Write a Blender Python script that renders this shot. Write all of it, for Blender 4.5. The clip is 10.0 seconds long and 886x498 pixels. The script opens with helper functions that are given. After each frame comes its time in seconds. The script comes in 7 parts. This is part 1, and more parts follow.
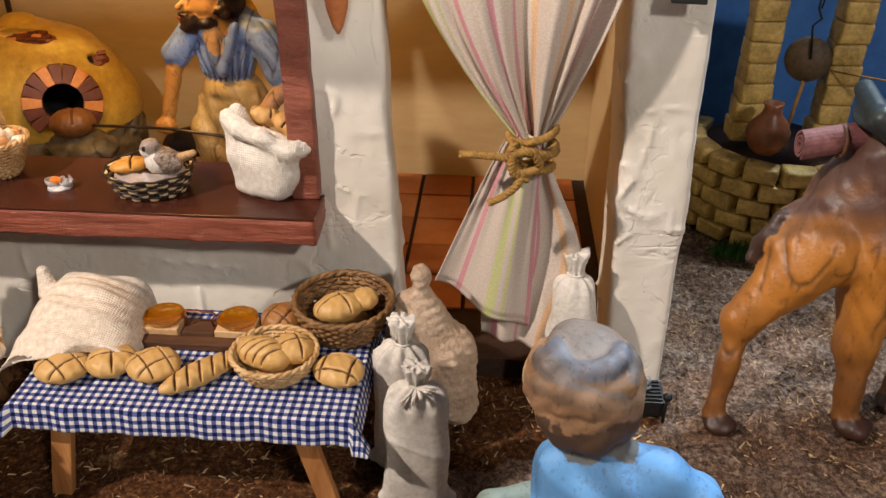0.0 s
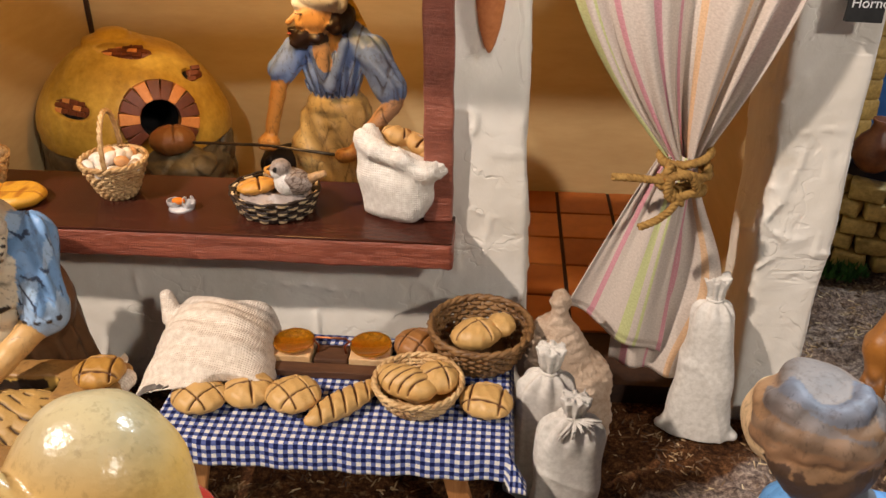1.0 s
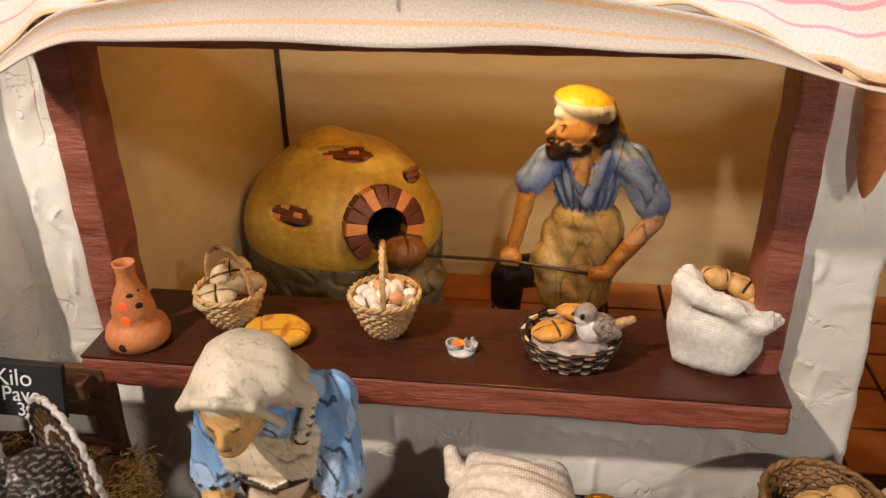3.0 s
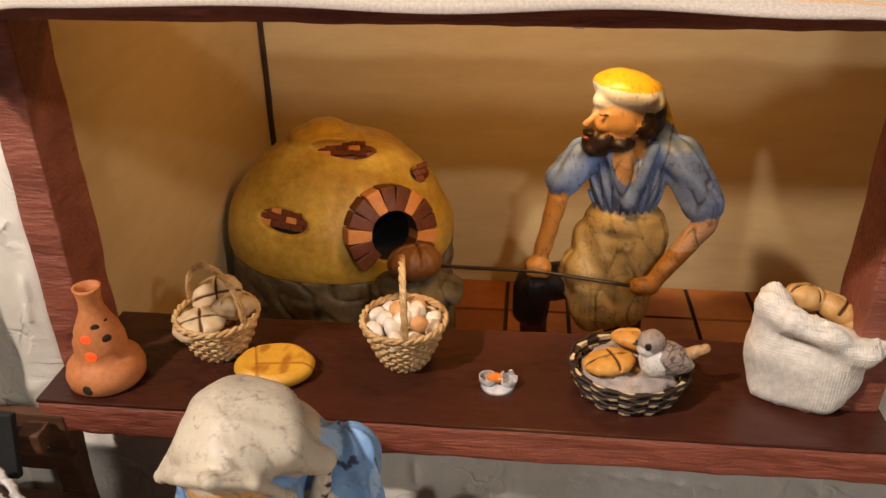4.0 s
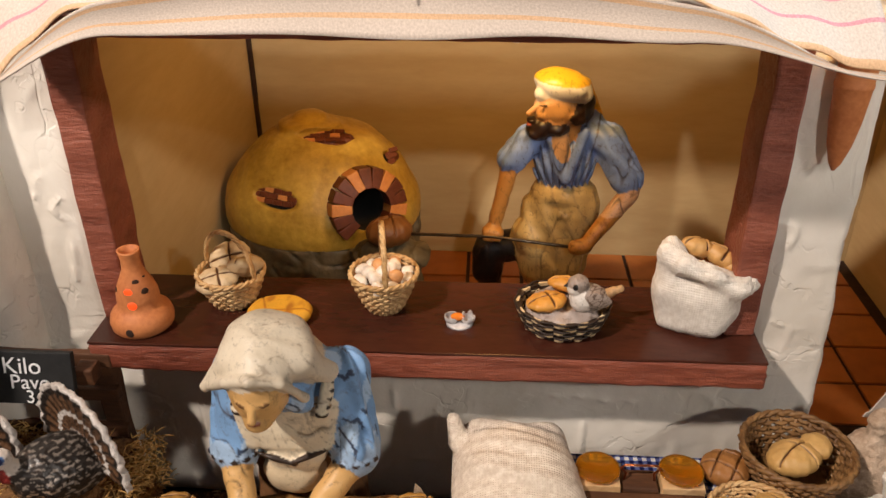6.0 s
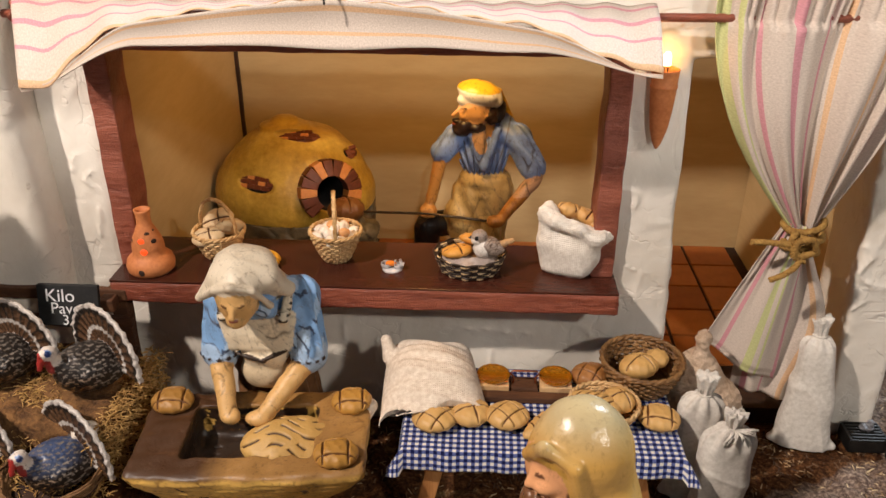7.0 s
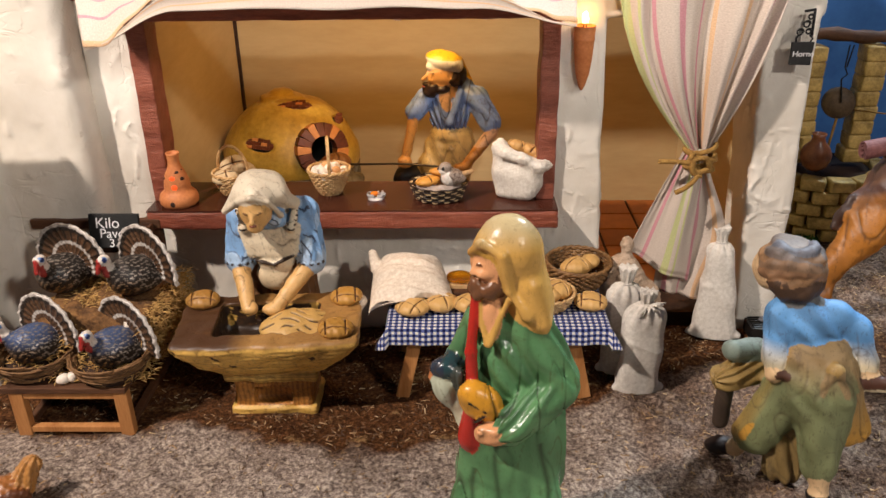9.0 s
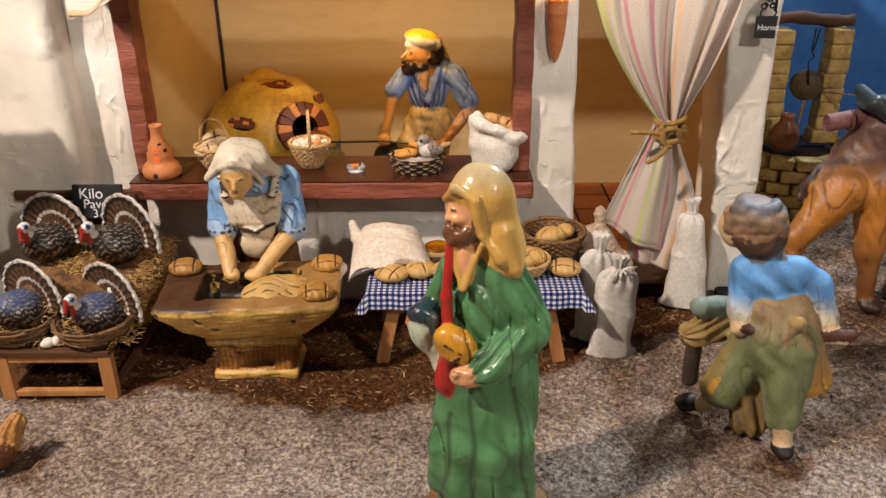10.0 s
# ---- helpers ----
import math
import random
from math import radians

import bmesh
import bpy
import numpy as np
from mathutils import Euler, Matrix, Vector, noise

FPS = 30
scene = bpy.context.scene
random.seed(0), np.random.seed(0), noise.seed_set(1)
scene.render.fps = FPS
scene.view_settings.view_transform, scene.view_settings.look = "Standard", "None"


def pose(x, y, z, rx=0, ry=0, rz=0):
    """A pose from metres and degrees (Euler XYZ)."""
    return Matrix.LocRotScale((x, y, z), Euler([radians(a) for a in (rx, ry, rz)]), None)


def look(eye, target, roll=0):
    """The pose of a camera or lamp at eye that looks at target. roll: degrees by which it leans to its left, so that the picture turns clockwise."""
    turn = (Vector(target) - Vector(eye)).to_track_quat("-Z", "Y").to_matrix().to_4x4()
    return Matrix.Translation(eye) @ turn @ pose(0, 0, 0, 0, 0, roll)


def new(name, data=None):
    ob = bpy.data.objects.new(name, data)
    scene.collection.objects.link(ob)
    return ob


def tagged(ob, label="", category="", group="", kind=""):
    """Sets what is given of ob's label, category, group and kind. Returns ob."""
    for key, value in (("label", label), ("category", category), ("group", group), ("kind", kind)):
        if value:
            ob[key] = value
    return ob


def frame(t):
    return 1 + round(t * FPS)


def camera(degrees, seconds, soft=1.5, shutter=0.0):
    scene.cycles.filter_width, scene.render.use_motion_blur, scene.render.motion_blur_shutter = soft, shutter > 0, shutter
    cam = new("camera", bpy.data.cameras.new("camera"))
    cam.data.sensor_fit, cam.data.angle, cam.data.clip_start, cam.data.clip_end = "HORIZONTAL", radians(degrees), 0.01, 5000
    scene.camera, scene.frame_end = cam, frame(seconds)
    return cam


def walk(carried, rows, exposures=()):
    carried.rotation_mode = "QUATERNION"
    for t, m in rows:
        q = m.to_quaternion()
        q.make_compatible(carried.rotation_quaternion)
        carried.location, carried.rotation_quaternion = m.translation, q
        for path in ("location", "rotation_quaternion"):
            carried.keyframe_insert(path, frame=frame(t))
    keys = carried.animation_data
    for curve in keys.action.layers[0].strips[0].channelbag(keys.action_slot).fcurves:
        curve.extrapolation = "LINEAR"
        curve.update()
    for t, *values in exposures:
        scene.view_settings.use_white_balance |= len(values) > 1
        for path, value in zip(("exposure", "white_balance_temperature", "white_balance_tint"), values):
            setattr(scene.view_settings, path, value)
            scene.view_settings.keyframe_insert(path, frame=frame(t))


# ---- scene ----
cam = camera(57.3, 10.0)
PATH = [
    (0, (0.086, 0.041, 0.365), (-0.026, 1.758, -0.655), 0.5),
    (0.5, (0.043, 0.049, 0.369), (-0.083, 1.772, -0.638), 0.3),
    (1, (0.007, 0.054, 0.365), (-0.118, 1.779, -0.64), 0.4),
    (1.5, (-0.001, 0.043, 0.389), (-0.147, 1.773, -0.605), 0.2),
    (2, (-0.027, 0.04, 0.416), (-0.256, 1.79, -0.525), -0.7),
    (2.5, (-0.099, 0.075, 0.412), (-0.351, 1.825, -0.522), -0.9),
    (3, (-0.141, 0.116, 0.394), (-0.392, 1.867, -0.539), -0.9),
    (4.5, (-0.18, 0.202, 0.368), (-0.327, 1.938, -0.614), -0.6),
    (5, (-0.18, 0.206, 0.373), (-0.3, 1.932, -0.629), -0.7),
    (6.3, (-0.16, 0.038, 0.421), (-0.248, 1.786, -0.546), 0.1),
    (6.5, (-0.148, 0.001, 0.43), (-0.225, 1.763, -0.513), 0.2),
    (7, (-0.121, -0.058, 0.433), (-0.202, 1.718, -0.482), 0.3),
    (7.5, (-0.09, -0.098, 0.437), (-0.185, 1.69, -0.452), -0.0),
    (8, (-0.083, -0.139, 0.436), (-0.177, 1.65, -0.453), -0.3),
    (8.5, (-0.104, -0.187, 0.432), (-0.186, 1.609, -0.444), -0.7),
    (9, (-0.107, -0.224, 0.423), (-0.145, 1.578, -0.443), -0.7),
    (9.5, (-0.099, -0.243, 0.409), (-0.108, 1.564, -0.45), -0.4),
    (10, (-0.103, -0.255, 0.4), (-0.098, 1.555, -0.452), -0.3),
]
walk(cam, [(t, look(eye, target, roll)) for t, eye, target, roll in PATH],
     [(0, 0.12), (1.5, 0.06), (2.5, -0.05), (3.2, -0.14), (4.3, -0.24), (5.2, -0.24), (6.3, -0.16), (7, -0.12), (8, -0.03), (10, 0.06)])

# ---- light and exposure ----
world = bpy.data.worlds.new("hall")
scene.world = world
world.use_nodes = True
world.node_tree.nodes["Background"].inputs["Color"].default_value = (0.62, 0.72, 1.0, 1)
world.node_tree.nodes["Background"].inputs["Strength"].default_value = 0.06
scene.view_settings.exposure = 0.0


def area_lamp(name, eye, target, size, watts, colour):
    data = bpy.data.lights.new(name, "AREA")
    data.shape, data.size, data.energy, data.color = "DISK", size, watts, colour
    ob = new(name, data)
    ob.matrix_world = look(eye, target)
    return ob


def spot_lamp(name, eye, target, cone, watts, colour, size=0.03, blend=0.1):
    data = bpy.data.lights.new(name, "SPOT")
    data.spot_size, data.spot_blend, data.shadow_soft_size, data.energy, data.color = radians(cone), blend, size, watts, colour
    ob = new(name, data)
    ob.matrix_world = look(eye, target)
    return ob


spot_lamp("stage_spot", (0.12, -1.50, 1.37), (-0.15, 0.47, 0.985), 40, 58, (1.0, 0.93, 0.87), 0.03, 0.06)
area_lamp("front_spot", (1.00, -1.00, 1.32), (0.10, 0.47, 0.12), 0.14, 15, (1.0, 0.92, 0.84))
area_lamp("high_spot", (-0.92, -0.23, 1.27), (-0.1, 0.45, 0.08), 0.06, 27, (1.0, 0.86, 0.76))
area_lamp("back_spot", (0.74, 1.10, 1.28), (0.05, 0.40, 0.05), 0.22, 28, (0.80, 0.91, 1.0))
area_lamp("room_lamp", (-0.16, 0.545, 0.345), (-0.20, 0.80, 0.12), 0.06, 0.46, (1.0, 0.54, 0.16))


# ---- materials ----
def srgb(r, g, b):
    def f(v):
        v = v / 255
        return v / 12.92 if v <= 0.04045 else ((v + 0.055) / 1.055) ** 2.4
    return (f(r), f(g), f(b))


class Nodes:
    """A new node material and short ways to add to it."""

    def __init__(self, name):
        self.mat = bpy.data.materials.new(name)
        self.mat.use_nodes = True
        self.tree = self.mat.node_tree
        self.bsdf = self.tree.nodes["Principled BSDF"]

    def add(self, kind, **values):
        node = self.tree.nodes.new(kind)
        for key, value in values.items():
            node.inputs[key.replace("_", " ")].default_value = value
        return node

    def link(self, a, b):
        self.tree.links.new(a, b)

    def coords(self, which="Object", scale=(1, 1, 1)):
        tc = self.tree.nodes.new("ShaderNodeTexCoord")
        mp = self.tree.nodes.new("ShaderNodeMapping")
        mp.inputs["Scale"].default_value = scale
        self.link(tc.outputs[which], mp.inputs["Vector"])
        return mp.outputs["Vector"]

    def noise(self, vec, scale, detail=4, rough=0.6):
        n = self.add("ShaderNodeTexNoise", Scale=scale, Detail=detail, Roughness=rough)
        self.link(vec, n.inputs["Vector"])
        return n.outputs["Fac"]

    def ramp(self, fac, stops):
        r = self.tree.nodes.new("ShaderNodeValToRGB")
        els = r.color_ramp.elements
        while len(els) < len(stops):
            els.new(0.5)
        for e, (p, c) in zip(els, stops):
            e.position, e.color = p, (*c, 1) if len(c) == 3 else c
        self.link(fac, r.inputs["Fac"])
        return r.outputs["Color"]

    def mix(self, a, b, fac, blend="MIX"):
        m = self.tree.nodes.new("ShaderNodeMix")
        m.data_type, m.blend_type = "RGBA", blend
        for sock, v in ((m.inputs[6], a), (m.inputs[7], b), (m.inputs[0], fac)):
            if hasattr(v, "links"):
                self.link(v, sock)
            elif isinstance(v, (int, float)):
                sock.default_value = v
            else:
                sock.default_value = (*v, 1)
        return m.outputs[2]

    def math(self, op, a, b=0.0):
        m = self.tree.nodes.new("ShaderNodeMath")
        m.operation = op
        for sock, v in ((m.inputs[0], a), (m.inputs[1], b)):
            if hasattr(v, "links"):
                self.link(v, sock)
            else:
                sock.default_value = v
        return m.outputs[0]

    def bump(self, height, strength, distance):
        b = self.add("ShaderNodeBump", Strength=strength, Distance=distance)
        self.link(height, b.inputs["Height"])
        if self.bsdf.inputs["Normal"].links:
            self.link(self.bsdf.inputs["Normal"].links[0].from_socket, b.inputs["Normal"])
        self.link(b.outputs["Normal"], self.bsdf.inputs["Normal"])

    def finish(self, colour, rough, metal=0.0, spec=0.5):
        if hasattr(colour, "links"):
            self.link(colour, self.bsdf.inputs["Base Color"])
        else:
            self.bsdf.inputs["Base Color"].default_value = (*colour, 1)
        if hasattr(rough, "links"):
            self.link(rough, self.bsdf.inputs["Roughness"])
        else:
            self.bsdf.inputs["Roughness"].default_value = rough
        self.bsdf.inputs["Metallic"].default_value = metal
        self.bsdf.inputs["Specular IOR Level"].default_value = spec
        return self.mat


def surface(name, low, high, coarse=40, fine=500, rough=0.6, bump=0.4, depth=0.0006, stretch=(1, 1, 1), metal=0.0, stain=None, spec=0.4):
    """A surface that varies at two scales between two colours, with fine relief."""
    n = Nodes(name)
    v = n.coords("Object", stretch)
    a, b = n.noise(v, coarse, 3), n.noise(v, fine, 5, 0.65)
    both = n.math("ADD", n.math("MULTIPLY", a, 0.6), n.math("MULTIPLY", b, 0.4))
    col = n.ramp(both, [(0.36, low), (0.64, high)])
    if stain:
        col = n.mix(col, stain, n.ramp(n.noise(v, coarse * 0.7, 6, 0.7), [(0.60, (0, 0, 0)), (0.72, (0.55, 0.55, 0.55))]))
    n.bump(b, bump, depth)
    n.bump(a, bump * 0.7, depth * 3)
    return n.finish(col, rough, metal, spec)


def painted(name, rough=0.40, grime=0.42):
    """Hand-painted resin: the paint's colour is on the mesh; brown wash in blotches on top."""
    n = Nodes(name)
    v = n.coords()
    at = n.tree.nodes.new("ShaderNodeAttribute")
    at.attribute_name = "paint"
    blot = n.ramp(n.noise(v, 120, 6, 0.7), [(0.56, (0, 0, 0)), (0.66, (grime, grime, grime))])
    streak = n.ramp(n.noise(n.coords("Object", (1, 1, 0.35)), 420, 5, 0.7), [(0.57, (0, 0, 0)), (0.66, (grime, grime, grime))])
    col = n.mix(n.mix(at.outputs["Color"], srgb(58, 36, 20), blot), srgb(46, 30, 20), streak)
    shade = n.ramp(n.noise(v, 60, 3), [(0.3, (0.82, 0.82, 0.82)), (0.7, (1, 1, 1))])
    col = n.mix(col, shade, 1.0, "MULTIPLY")
    n.bump(n.noise(v, 350, 4), 0.25, 0.0008)
    n.bump(n.noise(v, 90, 3), 0.35, 0.002)
    return n.finish(col, rough)




def wrinkled_plaster():
    n = Nodes("white_plaster")
    v = n.coords()
    base = n.ramp(n.noise(v, 14, 4), [(0.3, srgb(216, 207, 192)), (0.7, srgb(238, 232, 221))])
    base = n.mix(base, srgb(186, 166, 134), n.ramp(n.noise(v, 11, 7, 0.72), [(0.60, (0, 0, 0)), (0.76, (0.45, 0.45, 0.45))]))
    base = n.mix(base, srgb(150, 128, 100), n.ramp(n.noise(v, 70, 5, 0.7), [(0.66, (0, 0, 0)), (0.74, (0.4, 0.4, 0.4))]))
    for stretch, size, where in (((1, 1, 0.4), 24, 19), ((0.45, 1, 1.1), 30, 23), ((1, 1, 1), 44, 15)):
        line = n.ramp(n.noise(n.coords("Object", stretch), size, 3, 0.5), [(0.470, (1, 1, 1)), (0.5, (0, 0, 0)), (0.512, (1, 1, 1))])
        calm = n.ramp(n.noise(v, where, 3, 0.6), [(0.52, (1, 1, 1)), (0.66, (0, 0, 0))])
        n.bump(n.mix(line, calm, 1.0, "LIGHTEN"), 0.55, 0.0011)
    n.bump(n.noise(v, 60, 5, 0.6), 0.35, 0.0022)
    n.bump(n.noise(v, 420, 4), 0.25, 0.0005)
    return n.finish(base, 0.72)


PLASTER = wrinkled_plaster()
BEIGE = surface("beige_painted_board", srgb(178, 152, 108), srgb(196, 171, 126), 9, 90, 0.55, 0.15, 0.0005, (0.3, 0.3, 1.2))
REDWOOD = surface("dark_red_stained_wood", srgb(116, 58, 42), srgb(160, 90, 68), 60, 520, 0.36, 0.9, 0.0009, (0.30, 0.7, 2.6))
REDWOOD_UP = surface("dark_red_stained_wood_upright", srgb(118, 62, 46), srgb(152, 88, 68), 40, 300, 0.42, 0.9, 0.0012, (0.6, 1.5, 2.2))
VARNISH = surface("dark_brown_varnish", srgb(52, 26, 18), srgb(74, 38, 27), 18, 260, 0.26, 0.25, 0.0005, (0.35, 1, 1))
PALEWOOD = surface("pale_wood", srgb(150, 96, 50), srgb(192, 136, 82), 20, 260, 0.6, 0.3, 0.0004, (3, 3, 0.3))
DARKWOOD = surface("dark_old_wood", srgb(58, 34, 20), srgb(96, 62, 38), 25, 260, 0.65, 0.5, 0.0006, (0.5, 3, 3))
JOINT = surface("dark_joint", srgb(40, 24, 16), srgb(62, 40, 26), 60, 300, 0.8)
SKYBLUE = surface("blue_painted_backdrop", srgb(36, 84, 150), srgb(62, 116, 184), 3, 40, 0.7, 0.1)
TERRACOTTA = surface("terracotta", srgb(176, 104, 58), srgb(206, 132, 80), 50, 400, 0.62, 0.2, 0.0003)
STRAW = surface("straw", srgb(140, 100, 50), srgb(212, 172, 104), 80, 300, 0.65, 0.3)
WICKER = surface("pale_wicker", srgb(164, 120, 68), srgb(224, 190, 138), 90, 400, 0.5, 0.3, 0.0003)
WICKER_DARK = surface("brown_wicker", srgb(92, 62, 34), srgb(150, 112, 68), 90, 400, 0.5, 0.3, 0.0003)
ROPE = surface("jute_rope", srgb(120, 86, 36), srgb(180, 140, 74), 120, 500, 0.8, 0.6, 0.0004)
BLACKMETAL = surface("black_metal", srgb(18, 18, 18), srgb(40, 38, 36), 80, 400, 0.45, 0.2, 0.0003, metal=0.3)
STONE = surface("yellow_sandstone", srgb(138, 112, 58), srgb(212, 178, 106), 55, 300, 0.5, 0.6, 0.001, stain=srgb(74, 62, 36))
GREENERY = surface("moss_green", srgb(30, 62, 20), srgb(60, 104, 36), 80, 300, 0.7)
SLATE = surface("black_slate", srgb(22, 22, 22), srgb(38, 38, 38), 60, 300, 0.7, 0.2)
CHALK = surface("white_chalk", srgb(215, 215, 215), srgb(240, 240, 240), 200, 800, 0.9)
RESIN = painted("painted_resin")
RESIN_MATT = painted("painted_matt_clay", 0.48, 0.42)
GLOSS = painted("glossy_painted_resin", 0.26, 0.20)
RESIN_DRY = painted("dry_painted_resin", 0.60, 0.40)
RESIN_PALE = painted("pale_painted_clay", 0.46, 0.26)


def cloth_material(name, low, high, weave=1400, rough=0.85, ridge=None):
    n = Nodes(name)
    v = n.coords("UV")
    w1 = n.add("ShaderNodeTexWave", Scale=weave / 6.28, Distortion=1.0)
    w2 = n.add("ShaderNodeTexWave", Scale=weave / 6.28, Distortion=1.0)
    w2.bands_direction = "Y"
    n.link(v, w1.inputs["Vector"]), n.link(v, w2.inputs["Vector"])
    weft = n.math("ADD", w1.outputs["Fac"], w2.outputs["Fac"])
    fuzz = n.noise(n.coords(), 300, 5)
    col = n.ramp(fuzz, [(0.3, low), (0.7, high)])
    n.bump(weft, 0.5 if ridge else 0.3, ridge or 0.0002)
    n.bump(fuzz, 0.3, 0.0005)
    n.bump(n.noise(n.coords(), 45, 3), 0.2, 0.002)
    return n.finish(col, rough, spec=0.1)


def gingham():
    n = Nodes("blue_gingham")
    sep = n.tree.nodes.new("ShaderNodeSeparateXYZ")
    n.link(n.coords("UV", (1 / 0.0050, 1 / 0.0050, 1)), sep.inputs[0])
    bands = [n.math("GREATER_THAN", n.math("FRACT", sep.outputs[i]), 0.5) for i in (0, 1)]
    both = n.math("MULTIPLY", n.math("ADD", bands[0], bands[1]), 0.5)
    col = n.ramp(both, [(0.0, srgb(226, 221, 212)), (0.5, srgb(92, 102, 152)), (1.0, srgb(22, 28, 70))])
    v = n.coords()
    n.bump(n.noise(v, 900, 2), 0.5, 0.0004)
    col = n.mix(col, n.ramp(n.noise(v, 500, 3), [(0.3, (0.75, 0.75, 0.75)), (0.7, (1, 1, 1))]), 1.0, "MULTIPLY")
    return n.finish(col, 0.85, spec=0.1)


def striped_linen():
    """Stripes run along v; u is in metres across the cloth."""
    n = Nodes("striped_linen")
    sep = n.tree.nodes.new("ShaderNodeSeparateXYZ")
    n.link(n.coords("UV", (1 / 0.112, 1, 1)), sep.inputs[0])
    u = n.math("FRACT", sep.outputs[0])
    white, pink, orange, green = srgb(211, 197, 184), srgb(212, 152, 160), srgb(222, 184, 146), srgb(204, 206, 148)
    stops = [(0.0, green), (0.045, white), (0.075, green), (0.09, white), (0.20, pink), (0.225, white), (0.33, pink), (0.36, white),
             (0.46, pink), (0.475, white), (0.58, orange), (0.61, white), (0.72, orange), (0.74, white), (0.86, pink), (0.885, white)]
    col = n.ramp(u, stops)
    for nd in n.tree.nodes:
        if nd.type == "VALTORGB":
            nd.color_ramp.interpolation = "CONSTANT"
    v = n.coords("UV", (900, 900, 1))
    w = n.noise(v, 1.0, 2)
    col = n.mix(col, n.ramp(w, [(0.3, (0.78, 0.76, 0.74)), (0.7, (1, 1, 1))]), 1.0, "MULTIPLY")
    n.bump(w, 0.4, 0.0004)
    mat = n.finish(col, 0.9, spec=0.1)
    return mat


GINGHAM, LINEN = gingham(), striped_linen()
SACKCLOTH = cloth_material("white_sackcloth", srgb(200, 193, 182), srgb(228, 222, 213), 3600)
KNIT = cloth_material("cream_knit", srgb(212, 202, 188), srgb(240, 233, 222), 1500, ridge=0.0004)
KNIT_TAN = cloth_material("tan_knit", srgb(204, 186, 166), srgb(236, 224, 208), 1500, ridge=0.0004)


# ---- shaping tools ----
def part(name, data, material, parent=None, label=""):
    """Links a mesh or bmesh as one object, under parent if given."""
    if isinstance(data, bmesh.types.BMesh):
        me = bpy.data.meshes.new(name)
        data.to_mesh(me)
        data.free()
    else:
        me = data
    me.materials.clear()
    me.materials.append(material)
    ob = new(name, me)
    if parent:
        ob.parent = parent
    if label:
        ob["label"] = label
    return ob


def thing(name, label, category, group="", at=(0, 0, 0), turn=0.0, kind=""):
    ob = new(name)
    ob.matrix_world = pose(*at, 0, 0, turn)
    return tagged(ob, label, category, group, kind)


def smooth(me, on=True):
    me.polygons.foreach_set("use_smooth", [on] * len(me.polygons))
    return me


def wob(p, size, seed=0, n=5):
    """A cheap smooth random field of the points p, about -1 to 1, with features of that size."""
    rng = np.random.RandomState(seed)
    out = np.zeros(p.shape[:-1])
    for i in range(n):
        d = rng.normal(size=3)
        d /= np.linalg.norm(d)
        out += np.sin(p @ d * (6.283 / size) * rng.uniform(0.6, 1.6) + rng.uniform(0, 6.28))
    return out / n * 1.6


def rot(rx, ry, rz):
    return np.array(Euler([radians(a) for a in (rx, ry, rz)]).to_matrix())


def cap(a, b, ra, rb, paint, folds=None):
    """A rounded cone from a to b. folds: (depth, count) of ridges along it."""
    a, b = np.array(a, float), np.array(b, float)
    ab, r = b - a, max(ra, rb) + (folds[0] if folds else 0)
    axis = ab / max(np.linalg.norm(ab), 1e-9)
    side = np.cross(axis, (0.31, 0.87, 0.39))
    side /= np.linalg.norm(side)
    other = np.cross(axis, side)

    def f(p):
        q = p - a
        h = np.clip(q @ ab / max(ab @ ab, 1e-12), 0, 1)
        d = np.linalg.norm(q - h[..., None] * ab, axis=-1) - (ra + (rb - ra) * h)
        if folds:
            th = np.arctan2(q @ other, q @ side)
            d = d + folds[0] * np.sin(folds[1] * th + 2.2 * np.sin(2 * th) + 5 * h)
        return d
    return dict(f=f, lo=np.minimum(a, b) - r, hi=np.maximum(a, b) + r, paint=paint)


def ell(c, radii, paint, turn=(0, 0, 0), extra=None, pad=0.0):
    """An ellipsoid; extra(q) is added to the distance, in the ellipsoid's own frame."""
    c, radii = np.array(c, float), np.array(radii, float)
    m = rot(*turn)

    def f(p):
        q = (p - c) @ m
        k0 = np.linalg.norm(q / radii, axis=-1)
        k1 = np.linalg.norm(q / radii ** 2, axis=-1)
        d = k0 * (k0 - 1) / np.maximum(k1, 1e-9)
        return d + extra(q) if extra else d
    ext = np.abs(m) @ radii + pad
    return dict(f=f, lo=c - ext, hi=c + ext, paint=paint)


def box(lo, hi, r, paint, slant=(0, 0), turn=0.0):
    """A rounded block; slant: shift in x of its left and right sides per metre of height."""
    lo, hi = np.array(lo, float), np.array(hi, float)
    mid = (lo + hi) / 2
    m = rot(0, 0, turn)

    def f(p):
        p = (p - mid) @ m + mid
        dz = p[..., 2] - lo[2]
        q = np.stack([np.maximum(lo[0] + slant[0] * dz - p[..., 0], p[..., 0] - hi[0] - slant[1] * dz),
                      np.abs(p[..., 1] - mid[1]) - (hi - mid)[1], np.abs(p[..., 2] - mid[2]) - (hi - mid)[2]], -1) + r
        return np.linalg.norm(np.maximum(q, 0), axis=-1) + np.minimum(q.max(-1), 0) - r
    s = max(abs(slant[0]), abs(slant[1])) * (hi[2] - lo[2]) + (0.42 * max(hi[0] - lo[0], hi[1] - lo[1]) if turn else 0)
    return dict(f=f, lo=lo - (s, s, 0), hi=hi + (s, s, 0), paint=paint)


